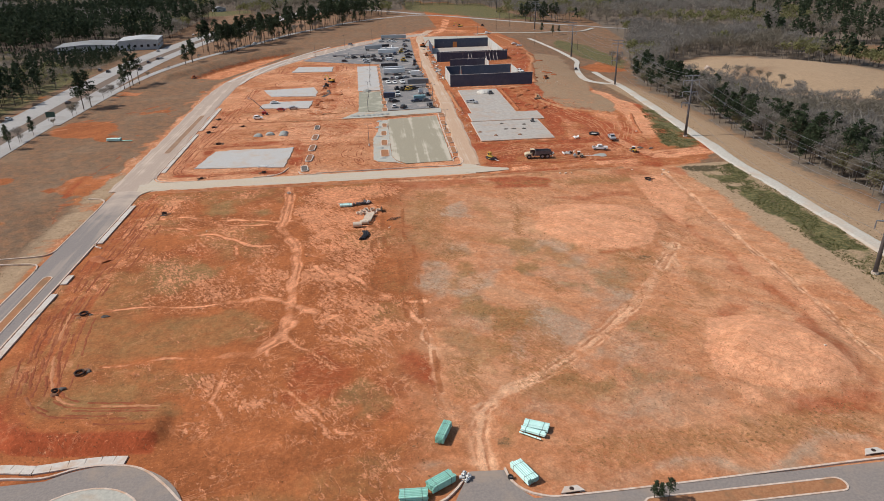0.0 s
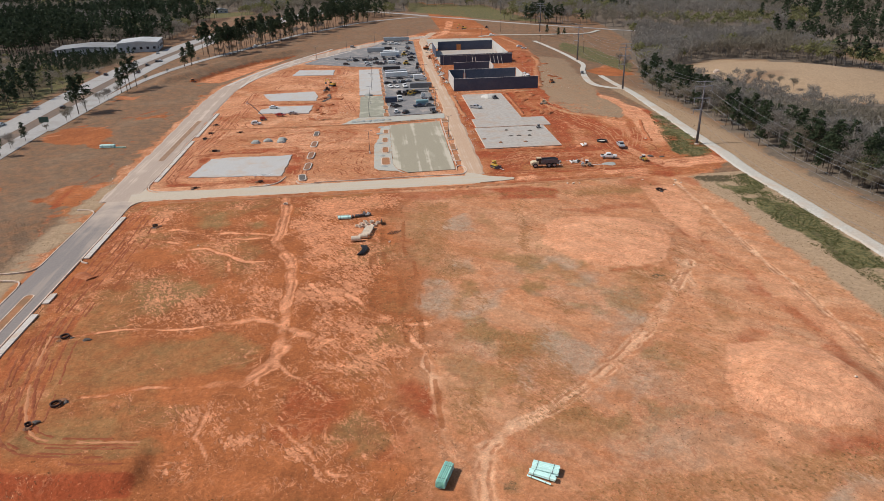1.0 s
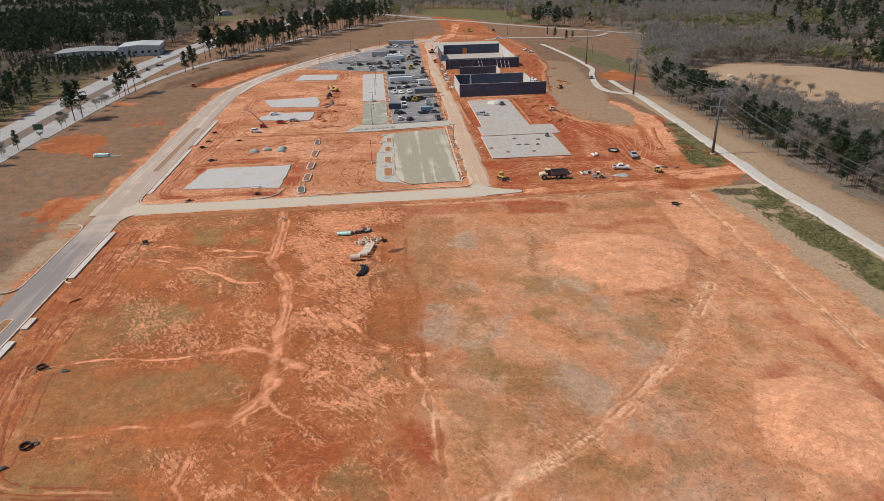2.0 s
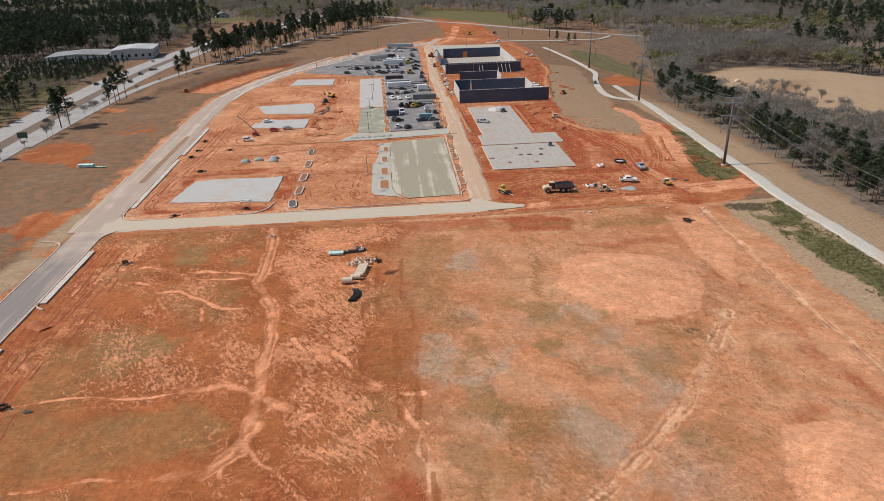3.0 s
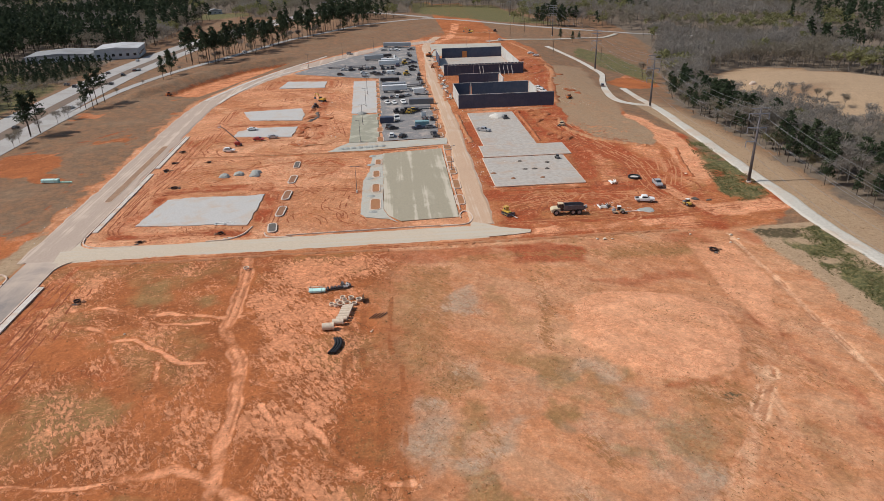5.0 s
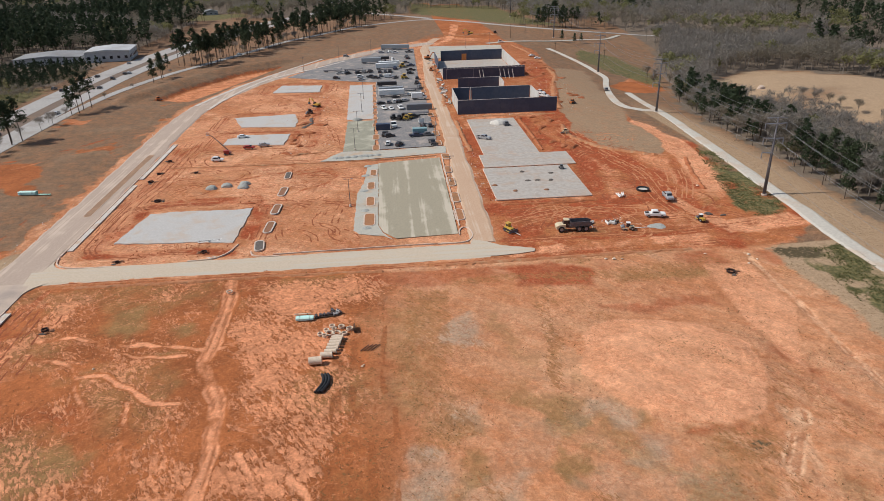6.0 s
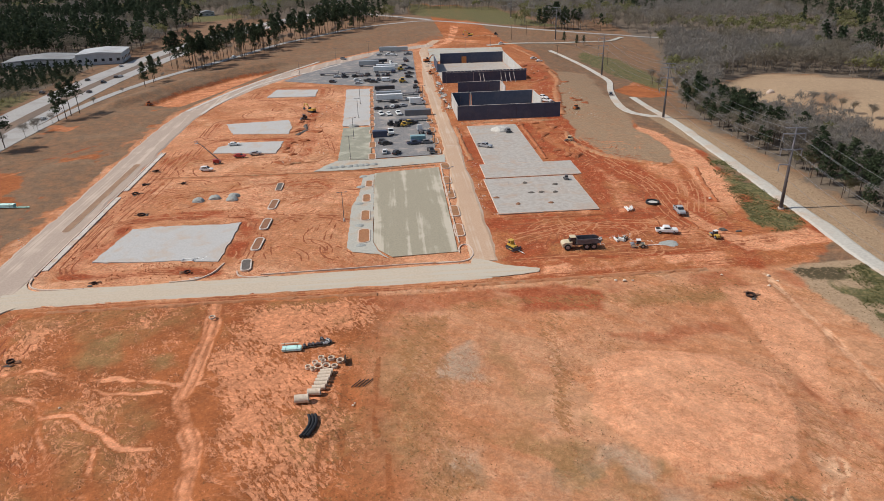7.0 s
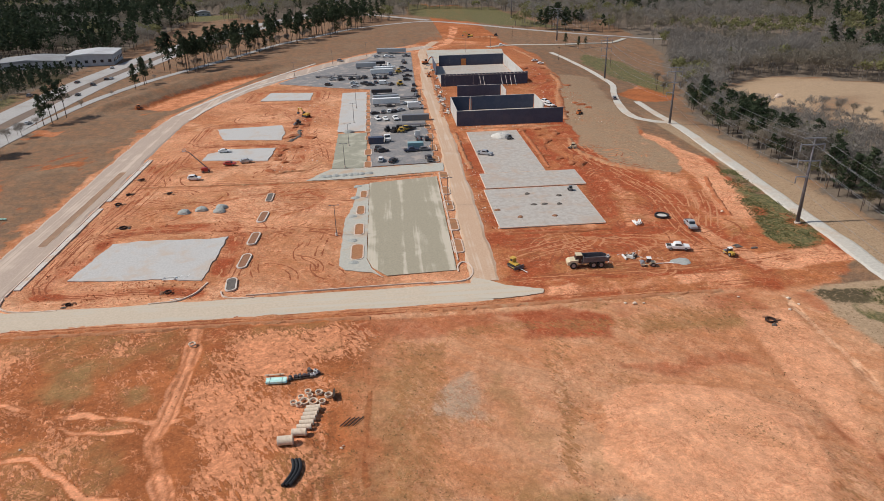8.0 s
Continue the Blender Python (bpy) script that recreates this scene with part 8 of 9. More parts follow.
for k in range(6):
    y = 316.5 + 1.0 * k
    (dark if k % 2 else light).add([(-76, y + 2), (-50, y), (-20, y - 0.6), (4, y - 0.4)], 0.25, 0.07, 0.45)
    (dark if k % 2 else light).add([(-74, 223 + 0.7 * k), (-40, 223.3 + 0.6 * k), (0, 223 + 0.5 * k), (40, 223.4 + 0.6 * k), (95, 225 + 0.8 * k)], 0.26, 0.08, 0.48)
    (dark if k % 3 else light).add([(38, 235.2 + 0.5 * k), (60, 234.6 + 0.6 * k), (85, 235 + 0.6 * k), (112, 238 + 0.6 * k)], 0.26, 0.08, 0.45)
# west edge of the south field
for k in range(6):
    o = k * 1.9 + rut_rng.normal(0, 0.3)
    dark.pair([(-78.5 + o, 214 - k), (-78.2 + o + rut_rng.normal(0, 0.6), 185), (-78 + o, 160), (-76.5 + o + rut_rng.normal(0, 0.6), 138), (-74 + o, 120), (-70 + o * 0.8, 108)], w=0.3, broken=0.46)
for k in range(7):
    line = [(-79, 140), (-76, 124), (-71, 110), (-66, 102.5), (-60, 99), (-52, 97.5), (-43, 96.5)]
    (light if k == 5 else dark).add(offset(smooth_line(line, 3), 0.4 + 1.25 * k + rut_rng.normal(0, 0.2)), 0.36, 0.12, 0.42)
# turning arcs inside the yards
for n, x0, x1, y0, y1, share in ((46, -30, 0, 240, 316, 0.6), (34, -70, -34, 282, 340, 0.6), (60, 40, 108, 236, 262, 0.75), (46, 74, 104, 262, 345, 0.75), (40, -30, -13, 322, 440, 0.7), (16, 86, 94, 386, 460, 0.7), (24, -62, -28, 400, 446, 0.6), (16, 36, 42, 262, 372, 0.7)):
    for k in range(n):
        px, py, a = rut_rng.uniform(x0, x1), rut_rng.uniform(y0, y1), rut_rng.choice((0.0, 1.57, 0.5, 2.4)) + rut_rng.normal(0, 0.3)
        bend, pts = rut_rng.normal(0, 0.3), []
        for i in range(int(rut_rng.integers(4, 9))):
            pts.append((px, py))
            px, py, a = px + 3.2 * math.cos(a), py + 3.2 * math.sin(a), a + bend
        xs_, ys_ = [p[0] for p in pts], [p[1] for p in pts]
        if min(xs_) < x0 - 4 or max(xs_) > x1 + 4 or min(ys_) < y0 - 4 or max(ys_) > y1 + 4:
            continue
        (dark if rut_rng.random() < share else light).pair(pts, w=0.24 + 0.14 * rut_rng.random(), h=0.08)
for line in ([(97, 240), (93.5, 262), (95.5, 287), (91, 307), (85.5, 328), (83, 351)], [(98, 262), (104, 276), (108, 290)], [(40, 246), (52, 252), (66, 256), (80, 254), (92, 250), (100, 243)]):
    for o in (-3.2, 0, 2.6):
        light.pair(offset(smooth_line(line, 3), o), w=0.34, broken=0.4)
dark.finish("dark_ruts", RUT_DARK, "dark red ruts of freshly turned soil")
light.finish("pale_ruts", RUT_PALE, "pale dried ruts pressed by wheels")


def crumbs(name, mat, label, spots, size):
    """Loose clods and scraps lying on the ground; spots: (count, x0, x1, y0, y1, height or None)."""
    xs_, ys_, zs_ = [], [], []
    for n, x0, x1, y0, y1, z in spots:
        x, y = rut_rng.uniform(x0, x1, n), rut_rng.uniform(y0, y1, n)
        keep = fbm(x, y, 6, 3, 55) > 0.47
        x, y = x[keep], y[keep]
        xs_.append(x)
        ys_.append(y)
        zs_.append(top(x, y) if z is None else np.full(len(x), z))
    c = np.stack([np.concatenate(xs_), np.concatenate(ys_), np.concatenate(zs_)], -1)
    n = len(c)
    s = size * (0.4 + 1.2 * rut_rng.random((n, 1)) ** 2)
    a = rut_rng.random(n) * 6.283
    V = []
    for k in range(4):
        r = s[:, 0] * (0.7 + 0.6 * rut_rng.random(n))
        V.append(np.stack([c[:, 0] + r * np.cos(a + 1.57 * k), c[:, 1] + r * np.sin(a + 1.57 * k), c[:, 2] - 0.03], -1))
    V.append(c + np.stack([0 * a, 0 * a, s[:, 0] * 0.9], -1))
    V = np.stack(V, 1).reshape(-1, 3)
    base = (np.arange(n) * 5)[:, None, None]
    T = (np.array([(0, 1, 4), (1, 2, 4), (2, 3, 4), (3, 0, 4)])[None] + base).reshape(-1, 3)
    me = bpy.data.meshes.new(name)
    me.from_pydata(V.tolist(), [], T.tolist())
    me.materials.append(mat)
    return tagged(new(name, me), label, "debris", kind="stuff")


crumbs("soil_clods", SOIL_BANK, "dark red clods of dug soil", ((500, -79, -68, 244, 350, None), (300, -74, -32, 270, 284, None), (260, -76, -34, 236, 246, None), (500, -33, -13, 325, 440, None), (700, 37, 41, 262, 372, None),
       (700, 72, 100, 262, 345, None), (700, 38, 108, 236, 263, None), (800, 86, 112, 376, 500, None), (500, -64, -28, 362, 446, None), (700, 36, 41, 380, 560, None)), 0.22)
crumbs("pale_scraps", PALE_HEAP, "pale stone and timber scraps", ((160, 42, 71, 268, 299, 0.2), (160, 45, 65, 316, 370, 0.2), (260, 36, 41, 262, 372, None), (500, 36.5, 44, 400, 560, None), (240, 43, 86, 474, 532, 0.2),
       (160, 42, 90, 377, 381, None), (260, 55, 80, 242, 248, None), (200, -14, 26, 316, 322, None), (200, -32, -15, 325, 440, None), (260, 90, 110, 380, 520, None), (120, -98, -92, 236, 400, None)), 0.2)

# ---- trees ----
rng = np.random.default_rng(7)


def tube_np(a, b, ra, rb, n=4):
    a, b = np.array(a, float), np.array(b, float)
    d = (b - a) / (np.linalg.norm(b - a) + 1e-9)
    u = np.cross(d, (0.3, 0.9, 0.2))
    u /= np.linalg.norm(u)
    w = np.cross(d, u)
    ang = np.arange(n) * 2 * np.pi / n
    ring = np.cos(ang)[:, None] * u + np.sin(ang)[:, None] * w
    v = np.concatenate([a + ra * ring, b + rb * ring])
    t = []
    for i in range(n):
        j = (i + 1) % n
        t += [(i, j, n + j), (i, n + j, n + i)]
    return v, np.array(t)


def join(pieces):
    vs, ts, k = [], [], 0
    for v, t in pieces:
        vs.append(v)
        ts.append(t + k)
        k += len(v)
    return np.concatenate(vs), np.concatenate(ts)


def flecks(centres, spreads, count, size, flat=0.6, thin=1.0, up=0.0):
    """Loose triangles round centres."""
    c = np.repeat(np.array(centres, float), count, 0)
    s = np.repeat(np.array(spreads, float), count)[:, None]
    o = rng.normal(0, 0.5, c.shape) * s
    o[:, 2] *= flat
    c = c + o
    n = len(c)
    d1 = rng.normal(0, 1, (n, 3))
    d1[:, 2] = d1[:, 2] * 0.6 + up
    d1 /= np.linalg.norm(d1, axis=1)[:, None]
    d2 = np.cross(d1, rng.normal(0, 1, (n, 3)))
    d2 /= np.linalg.norm(d2, axis=1)[:, None] + 1e-9
    k = size * (0.6 + 0.8 * rng.random((n, 1)))
    v = np.stack([c - d1 * k * 0.6 - d2 * k * 0.45 * thin, c - d1 * k * 0.6 + d2 * k * 0.45 * thin, c + d1 * k * 0.8], 1).reshape(-1, 3)
    return v, np.arange(n * 3).reshape(-1, 3)


def pine(h, clumps, per, size, crown=0.5, detail=True, spread_r=0.15):
    wood = [tube_np((0, 0, -0.3), (0.1, 0, h * 0.55), 0.24, 0.17, 6 if detail else 3), tube_np((0.1, 0, h * 0.55), (0.1, 0.1, h * 0.96), 0.17, 0.04, 6 if detail else 3)]
    cs, sp = [], []
    for i in range(clumps):
        u = (i + rng.random()) / clumps
        z = h * (crown + (1 - crown) * u)
        r = (0.22 + 0.78 * (1 - u) ** 0.7) * h * spread_r * (0.3 + 0.85 * rng.random())
        a = rng.random() * 6.283
        p = (r * math.cos(a), r * math.sin(a), z)
        cs.append(p)
        sp.append(0.9 + 0.9 * (1 - u))
        if detail and i % 2 == 0:
            wood.append(tube_np((0.1, 0, z - 0.25 * r), p, 0.07, 0.03, 3))
    return join(wood), flecks(cs, sp, per, size, 0.55)


def bare(h, limbs, twigs, tw, leaf=0, leaf_size=0.5, detail=True):
    wood = [tube_np((0, 0, -0.3), (0.15, 0.1, h * 0.4), 0.2, 0.15, 5 if detail else 3)]
    ends = []
    for i in range(limbs):
        a = 6.283 * i / limbs + rng.random()
        z0 = h * (0.25 + 0.3 * rng.random())
        r, z = h * (0.14 + 0.14 * rng.random()), h * (0.62 + 0.3 * rng.random())
        e = np.array((r * math.cos(a), r * math.sin(a), z))
        s = np.array((0.1, 0.05, z0))
        if detail or i % 2 == 0:
            wood.append(tube_np(s, e, 0.09, 0.035, 3))
        ends.append(e)
        for k in range(3 if detail else 1):
            m = s + (e - s) * (0.45 + 0.45 * rng.random())
            q = m + np.array((rng.normal(0, 1), rng.normal(0, 1), 0.9 + rng.random())) * h * 0.085
            if detail:
                wood.append(tube_np(m, q, 0.05, 0.02, 3))
            ends.append(q)
    tw_v = flecks(ends, [h * 0.13] * len(ends), max(1, twigs // len(ends)), tw, 0.9, 0.17 if detail else 0.17, 0.7 if detail else 0.9)
    fol = flecks(ends, [h * 0.15] * len(ends), max(1, leaf // len(ends)), leaf_size, 0.8) if leaf else None
    return join(wood), tw_v, fol


def tri_mesh(name, v, t, mat):
    me = bpy.data.meshes.new(name)
    me.vertices.add(len(v))
    me.vertices.foreach_set("co", np.asarray(v, np.float32).ravel())
    me.loops.add(len(t) * 3)
    me.polygons.add(len(t))
    me.loops.foreach_set("vertex_index", np.asarray(t, np.int32).ravel())
    me.polygons.foreach_set("loop_start", (np.arange(len(t)) * 3).astype(np.int32))
    me.update(calc_edges=True)
    me.materials.append(mat)
    return me


def tree_thing(name, wood, fol, twigs, bark, leafmat, twigmat, label):
    t = thing(name, pose(0, 0, -200), label, "tree", "trees at the wood's edge")
    for nm, g, mt in (("trunk", wood, bark), ("crown", fol, leafmat), ("twig_crown", twigs, twigmat)):
        if g is not None:
            o = new(nm, tri_mesh(nm, *g, mt))
            o.parent = t
            if nm != "trunk":
                o["kind"] = "stuff"
    return t


KINDS = []
for k in range(4):
    w, f = pine(17 + 1.6 * k, 48, 17, 0.66, 0.30 + 0.07 * k, True, 0.15 + 0.018 * k)
    KINDS.append(("pine", tree_thing("pine_tree", w, f, None, BARK, NEEDLES, None, "dark green pine with a bare lower trunk")))
for k in range(3):
    w, f = pine(22.5 + 1.5 * k, 44, 18, 0.74, 0.54 + 0.04 * k, True, 0.175)
    KINDS.append(("tall", tree_thing("pine_tree", w, f, None, BARK, NEEDLES, None, "tall pine with a long bare trunk and high crown")))
for k in range(4):
    w, tw, f = bare(13 + 1.2 * k, 11, 836, 1.15)
    KINDS.append(("bare", tree_thing("bare_tree", w, None, tw, BARK_GREY, None, TWIGS if k % 2 else TWIGS_BROWN, "leafless grey deciduous tree")))
for k in range(2):
    w, tw, f = bare(11 + 1.5 * k, 11, 420, 1.4, 650, 0.45)
    KINDS.append(("bud", tree_thing("budding_tree", w, f, tw, BARK_GREY, BUDS, TWIGS_BROWN, "deciduous tree in yellow-green spring leaf")))
used = set()


def plant(kind, x, y, s=1.0, label="", group=""):
    pick = [t for k, t in KINDS if k == kind]
    t = pick[int(rng.random() * len(pick))]
    m = pose(x, y, lie(x, y), 0, 0, 360 * rng.random()) @ Matrix.Scale(s, 4)
    if t.name not in used:
        used.add(t.name)
        t.matrix_basis = m
        ob = t
    else:
        ob = copy_thing(t, m)
        ob.scale = (s, s, s)
    if label:
        tagged(ob, label)
    if group:
        tagged(ob, group=group)
    return ob


# single pines beside the highway
for x, y, s in ((-151.5, 363, 1.05), (-152.8, 366, 0.9), (-150, 369, 0.95), (-148, 416, 0.85), (-146, 420, 0.85), (-146.5, 427, 0.9), (-144, 431, 0.85), (-132, 496, 0.85), (-130, 506, 0.9), (-131, 512, 0.8), (-153.8, 289, 0.55), (-154.4, 312, 0.5)):
    plant("pine", x, y, s * (0.98 if s > 0.7 else 1), "tall dark pine beside the highway", "pines beside the highway")
for x, y in ((-150, 345), (-151, 352), (-149, 385), (-148, 395), (-155, 300)):
    plant("bare", x, y, 0.5, "thin leafless tree beside the highway", "pines beside the highway")
# pine row between highway and slip road
row = smooth_line([(-124, 545), (-112, 566), (-98, 605), (-80, 650), (-60, 690), (-38, 725), (-15, 768)], 5.2)
for x, y in row:
    for k in range(5):
        px, py = x + 6 - 4.4 * k + rng.normal(0, 3.4), y - 3 + 2.5 * k + rng.normal(0, 3.6)
        u = rng.random()
        if u < 0.46:
            plant("tall", px, py, 0.62 + 0.36 * rng.random(), "tall thin pine in a roadside row", "pine row")
        elif u < 0.58:
            plant("pine", px, py, 0.45 + 0.4 * rng.random(), "dark pine in a roadside row", "pine row")
        elif u < 0.72:
            plant("bare", px, py, 0.3 + 0.3 * rng.random(), "leafless brush under the roadside pines", "pine row")
for x, y in smooth_line([(-155, 300), (-153.5, 350), (-149, 420), (-140, 480), (-128, 530)], 6.0):
    if rng.random() < 0.22:
        plant("bare" if rng.random() < 0.9 else "bud", x + rng.normal(0, 1.0), y + rng.normal(0, 2), 0.18 + 0.2 * rng.random(), "low leafless brush beside the slip road", "brush beside the slip road")
# edge of the woods east of the trail
EDGE = smooth_line([(160, 80), (155, 130), (152, 177), (149, 201), (148, 224), (147.5, 254), (147.5, 284), (147, 320), (148, 352), (154, 390), (162, 425)], 4.2)
count = 0
for k in range(5):
    for x, y in EDGE:
        if rng.random() < 0.08:
            continue
        px, py = x + 2 + 4.2 * k + rng.normal(0, 1.6), y + rng.normal(0, 1.8)
        dark = 0.5 * float(fbm(np.array([px]), np.array([py]), 30, 3, 301)[0]) + 0.5 * rng.random() + (0.06 if k < 3 else 0.0)
        kind = "pine" if dark > 0.53 else ("bud" if rng.random() > 0.8 else "bare")
        plant(kind, px, py, ((0.5 if k == 0 else 0.66) + 0.3 * rng.random()) * (0.85 if kind == "pine" else 1.0) * (0.85 if k > 2 and y > 270 else 1.0))
        count += 1
for x, y in ((163, 455), (170, 470), (176, 462), (168, 480), (150, 620), (158, 612), (165, 618), (222, 392), (219, 398), (226, 386), (221, 389), (232, 372), (228, 380)):
    plant("bare" if x > 200 or y < 500 else "pine", x, y, 0.35 + 0.2 * rng.random())
for x, y, s in ((148, 702, 0.9), (152, 699, 1), (157, 698, 0.9), (161, 695, 1.05), (166, 692, 0.9), (171, 691, 1), (155, 706, 1), (163, 702, 1.1), (170, 698, 1), (176, 690, 0.8), (181, 692, 0.9), (-20, 850, 1), (-10, 870, 1), (5, 880, 0.9), (12, 872, 0.9)):
    plant("pine", x, y, s)


# the rest of the woods, joined
def wood_stuff(name, label, lots):
    """lots: (template, material, places, scales)."""
    groups = {}
    for wood, bark, fol, mat, xs_, ys_, sc in lots:
        for g, mt in ((wood, bark), (fol, mat)):
            if g is None or not len(xs_):
                continue
            v, t = g
            n = len(xs_)
            ang = rng.random(n) * 6.283
            c, s = np.cos(ang)[:, None], np.sin(ang)[:, None]
            px = (v[None, :, 0] * c - v[None, :, 1] * s) * sc[:, None] + xs_[:, None]
            py = (v[None, :, 0] * s + v[None, :, 1] * c) * sc[:, None] + ys_[:, None]
            pz = v[None, :, 2] * sc[:, None] + land(xs_, ys_)[:, None]
            V = np.stack([px, py, pz], -1).reshape(-1, 3)
            T = (t[None] + (np.arange(n) * len(v))[:, None, None]).reshape(-1, 3)
            groups.setdefault(mt.name, (mt, []))[1].append((V, T))
    base = thing(name, pose(0, 0, 0), label, "woods", kind="stuff")
    for nm, (mt, ps) in groups.items():
        o = new("crowns" if mt in (NEEDLES, TWIGS, TWIGS_BROWN, BUDS) else "trunks", tri_mesh(nm, *join(ps), mt))
        o.parent = base
        o["kind"] = "stuff"


far_kinds = {"pine": [], "bare": [], "brown": [], "bud": []}
for k in range(3):
    w, f = pine(18 + 1.5 * k, 17, 8, 1.4, 0.35, False, 0.175)
    far_kinds["pine"].append((w, BARK, f, NEEDLES))
    w, tw, f = bare(14 + k, 9, 162, 2.0, detail=False)
    far_kinds["bare"].append((w, BARK_GREY, tw, TWIGS))
    w, tw, f = bare(13 + k, 9, 162, 2.0, detail=False)
    far_kinds["brown"].append((w, BARK_GREY, tw, TWIGS_BROWN))
    w, tw, f = bare(12 + k, 7, 21, 1.6, 84, 1.3, detail=False)
    far_kinds["bud"].append((w, BARK_GREY, f, BUDS))


def scatter(x0, x1, y0, y1, gap, keep, name, label, pine_share, bud_share=0.08):
    gx, gy = np.meshgrid(np.arange(x0, x1, gap), np.arange(y0, y1, gap))
    x = gx.ravel() + rng.uniform(-0.5, 0.5, gx.size) * gap
    y = gy.ravel() + rng.uniform(-0.5, 0.5, gx.size) * gap
    ok = keep(x, y) & (np.abs(x) < 0.74 * y + 90)
    x, y = x[ok], y[ok]
    pn = fbm(x, y, 90, 4, 311)
    u = rng.random(len(x))
    bn = fbm(x, y, 60, 3, 321)
    kind = np.where(pn + 0.25 * (u - 0.5) > 1 - pine_share, 0, np.where(bn + 0.2 * (rng.random(len(x)) - 0.5) > 1 - bud_share, 3, np.where(fbm(x, y, 70, 3, 331) > 0.5, 1, 2)))
    lots = []
    for i, nm in enumerate(("pine", "bare", "brown", "bud")):
        sel = np.where(kind == i)[0]
        for j, (w, bk, f, mt) in enumerate(far_kinds[nm]):
            s = sel[j::3]
            lots.append((w, bk, f, mt, x[s], y[s], (0.75 + 0.4 * rng.random(len(s))) * np.where((x[s] < 300) & (y[s] > 270) & (y[s] < 425) & (x[s] > 150), 0.62, np.where((x[s] < -180) & (x[s] > -340) & (y[s] > 440) & (y[s] < 585), 0.36, np.where((x[s] < -180) & (y[s] < 500), 0.8, 1.0)))))
    wood_stuff(name, label, lots)
    return len(x)


def right_keep(x, y):
    edge = np.interp(y, [60, 130, 177, 224, 300, 352, 390, 425, 470, 520, 600], [160, 155, 152, 148, 147.5, 148, 154, 164, 180, 190, 222]) + np.where(y < 425, 13, 2)
    ok = (x > edge) & (inside(x, y, FIELD) > 3)
    ok &= line_dist(x, y, [(90, 765), (130, 715), (163, 680), (208, 665), (262, 648), (330, 620)]) > 7
    ok &= oval(x, y, 376, 500, 34, 66) > 1
    ok &= (y < np.interp(x, [163, 208, 262, 330, 420, 480], [672, 655, 638, 612, 575, 575]) - 6) | (x > 480)
    ok &= ~((y > 560) & (x < 215))
    ok &= ~((inside(x, y, FIELD) < 26) & (x < 275) & (y < 440) & (rng.random(len(x)) < 0.6))
    return ok


def left_keep(x, y):
    hwx = np.interp(y, [150, 310, 450, 520, 590, 660, 740, 830, 920], [-182, -185, -187, -186, -180, -168, -149, -118, -72])
    ok = (x < hwx - 4) & (inside(x, y, [(-262, 566), (-172, 572), (-172, 626), (-262, 622)]) > 3) & (oval(x, y, -200, 900, 58, 38) > 1) & (oval(x, y, -222, 800, 22, 14) > 1)
    return ok


def top_keep(x, y):
    road_y = np.interp(x, [-20, 22, 56, 90, 130, 163, 208, 262, 330, 420], [760, 800, 812, 765, 715, 682, 667, 650, 622, 580])
    ok = (y > road_y + 12) & (inside(x, y, [(30, 820), (50, 930), (125, 890), (158, 775), (125, 735), (80, 785)]) > 2)
    ok &= line_dist(x, y, [(-60, 930), (-13, 889), (24, 847), (57, 806)]) > 9
    ok &= (line_dist(x, y, [(-165, 520), (-158, 590), (-147, 660), (-128, 740), (-96, 830), (-50, 920), (20, 1060)]) > 22)
    return ok & ((x > -20) | (y > 800 + np.abs(x - 30) * 0.3)) & ((x < 480) | (y > 700))


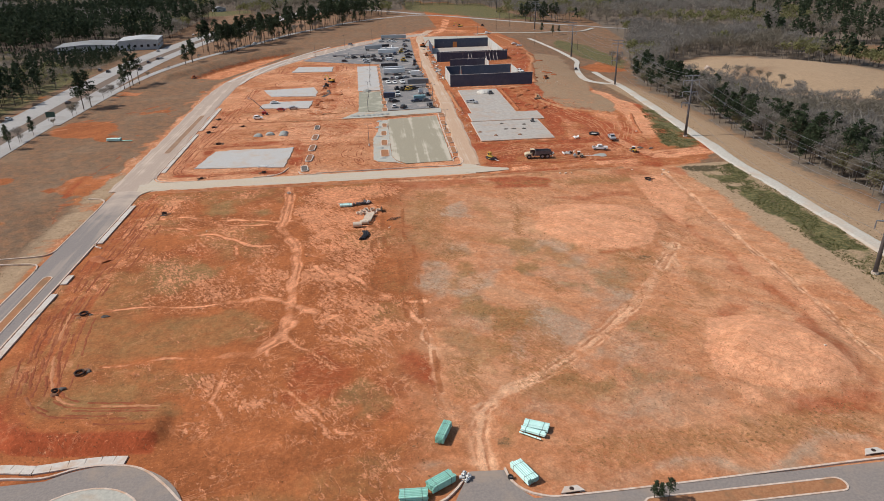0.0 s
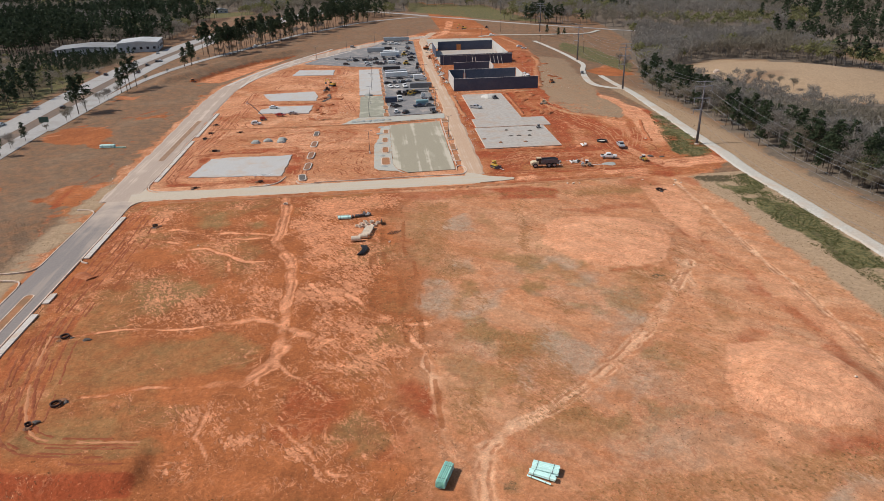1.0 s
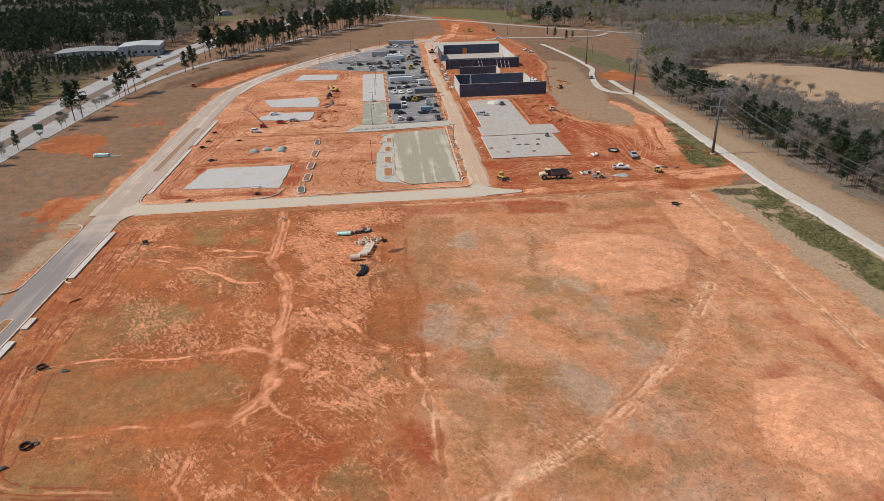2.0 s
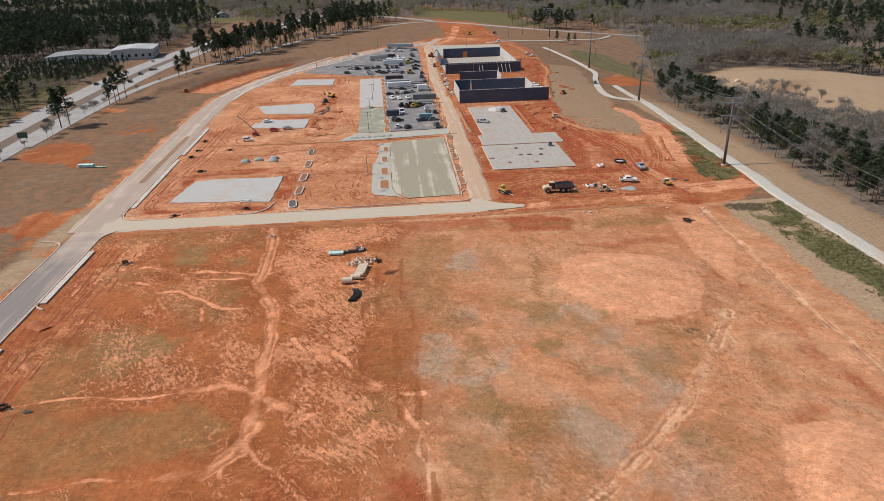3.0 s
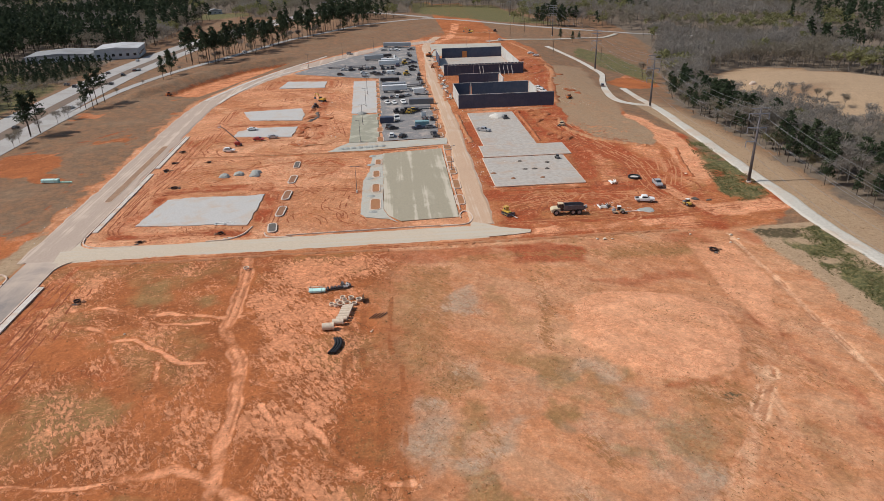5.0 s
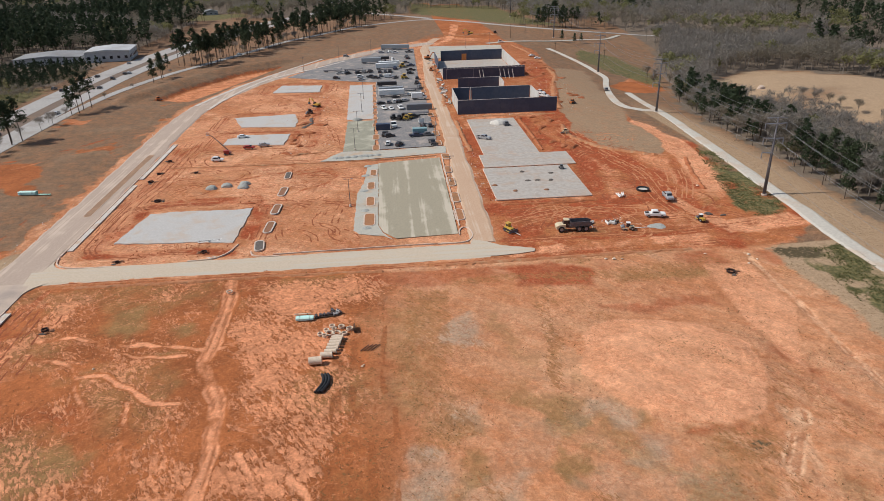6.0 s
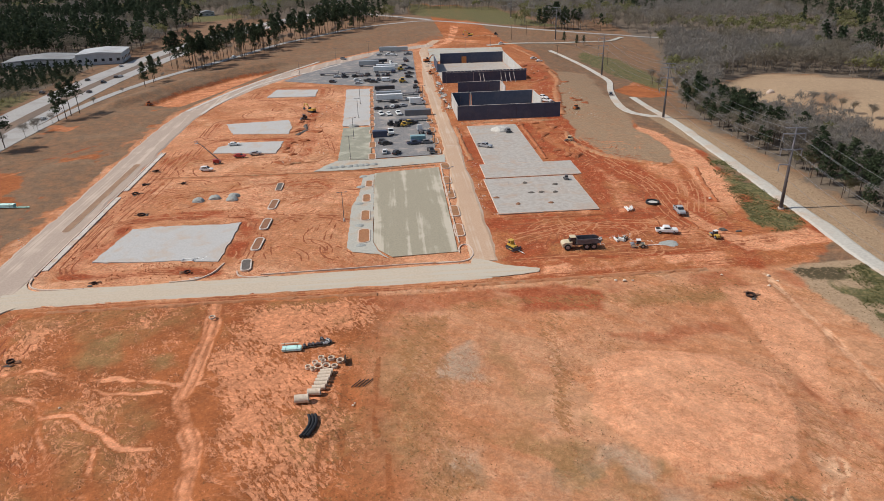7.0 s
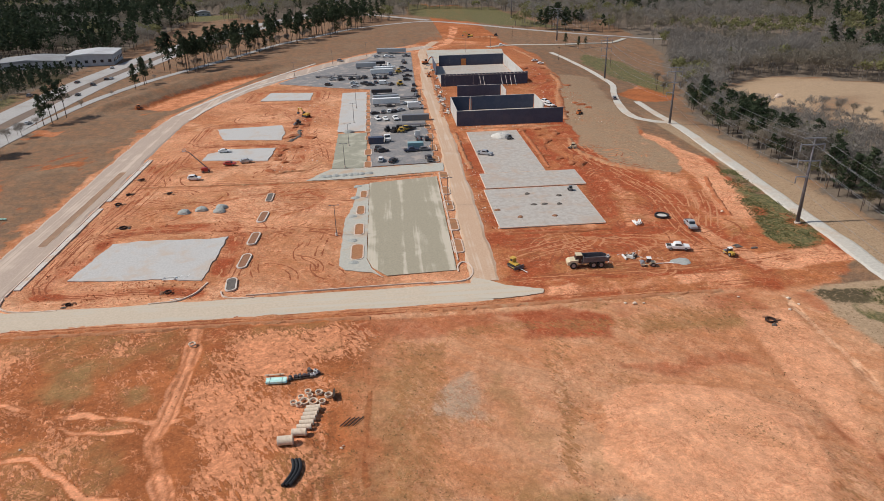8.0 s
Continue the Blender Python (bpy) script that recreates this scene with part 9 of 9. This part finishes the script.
print("trees", count,
      scatter(150, 760, 60, 640, 6.6, right_keep, "woods_east", "grey leafless spring woods with scattered pines", 0.34, 0.43),
      scatter(-620, -180, 240, 900, 7.6, left_keep, "woods_west", "dark pine woods beside the highway", 0.64, 0.36),
      scatter(-262, -180, 430, 568, 5.2, lambda x, y: left_keep(x, y) & (y > 440), "thicket_west", "dark young pines and brush beside the highway", 0.6, 0.4),
      scatter(-160, 800, 600, 1090, 10, top_keep, "woods_north", "far grey woods with pines", 0.37, 0.36),
      scatter(-700, -160, 900, 1120, 11, left_keep, "woods_north_west", "far dark woods", 0.55, 0.42))


# ---- weeds and grass, joined ----
def tufts(name, label, x, y, size, per, mat):
    z = land(x, y) - 0.12
    v, t = flecks(np.stack([x, y, z + size * 0.4], -1), np.full(len(x), size * 0.9), per, size * 0.8, 0.35, 0.9, 0.6)
    ob = new(name, tri_mesh(name, v, t, mat))
    tagged(ob, label, "grass", kind="stuff")


WEEDS = leaf_material("dry_weeds", (0.10, 0.065, 0.028), (0.20, 0.135, 0.06))
x, y = rng.uniform(-66, 94, 9000), rng.uniform(78, 224, 9000)
keep = (fbm(x, y, 14, 3, 115) + 0.25 * (fbm(x, y, 3, 2, 401) - 0.5) > 0.53) & (oval(x, y, 62, 174, 19, 15) > 1) & (oval(x, y, 77, 106, 13, 11) > 1)
tufts("weed_tufts", "low dry weeds scattered over the clay", x[keep], y[keep], 0.15, 4, WEEDS)
x, y = rng.uniform(110, 134, 15000), rng.uniform(95, 318, 15000)
strip = [(112, 218), (124, 222), (125, 190), (124, 150), (122, 100), (117, 100), (114, 150), (112, 190)]
strip2 = [(112, 243), (124, 246), (129, 279), (130, 306), (127, 315), (117, 277), (113, 252)]
keep = ((inside(x, y, strip) < 1) | (inside(x, y, strip2) < 1)) & (fbm(x, y, 5, 3, 411) > 0.46)
tufts("grass_tufts", "rough green grass beside the trail", x[keep], y[keep], 0.26, 4, BLADES)
x, y = rng.uniform(-150, -95, 7000), rng.uniform(130, 430, 7000)
keep = fbm(x, y, 7, 3, 431) > 0.46
x, y = np.concatenate([x[keep], rng.uniform(104, 113, 500), rng.uniform(130, 147, 2600)]), np.concatenate([y[keep], rng.uniform(95, 222, 500), rng.uniform(120, 345, 2600)])
tufts("dry_grass", "short dry grass on the verge", x, y, 0.17, 3, WEEDS)
for x, y in ((36.7, 71.2), (38.5, 70.4), (37.4, 70.6)):
    plant("pine", x, y, 0.2, "small dark evergreen shrub on the median", "shrubs on the median")
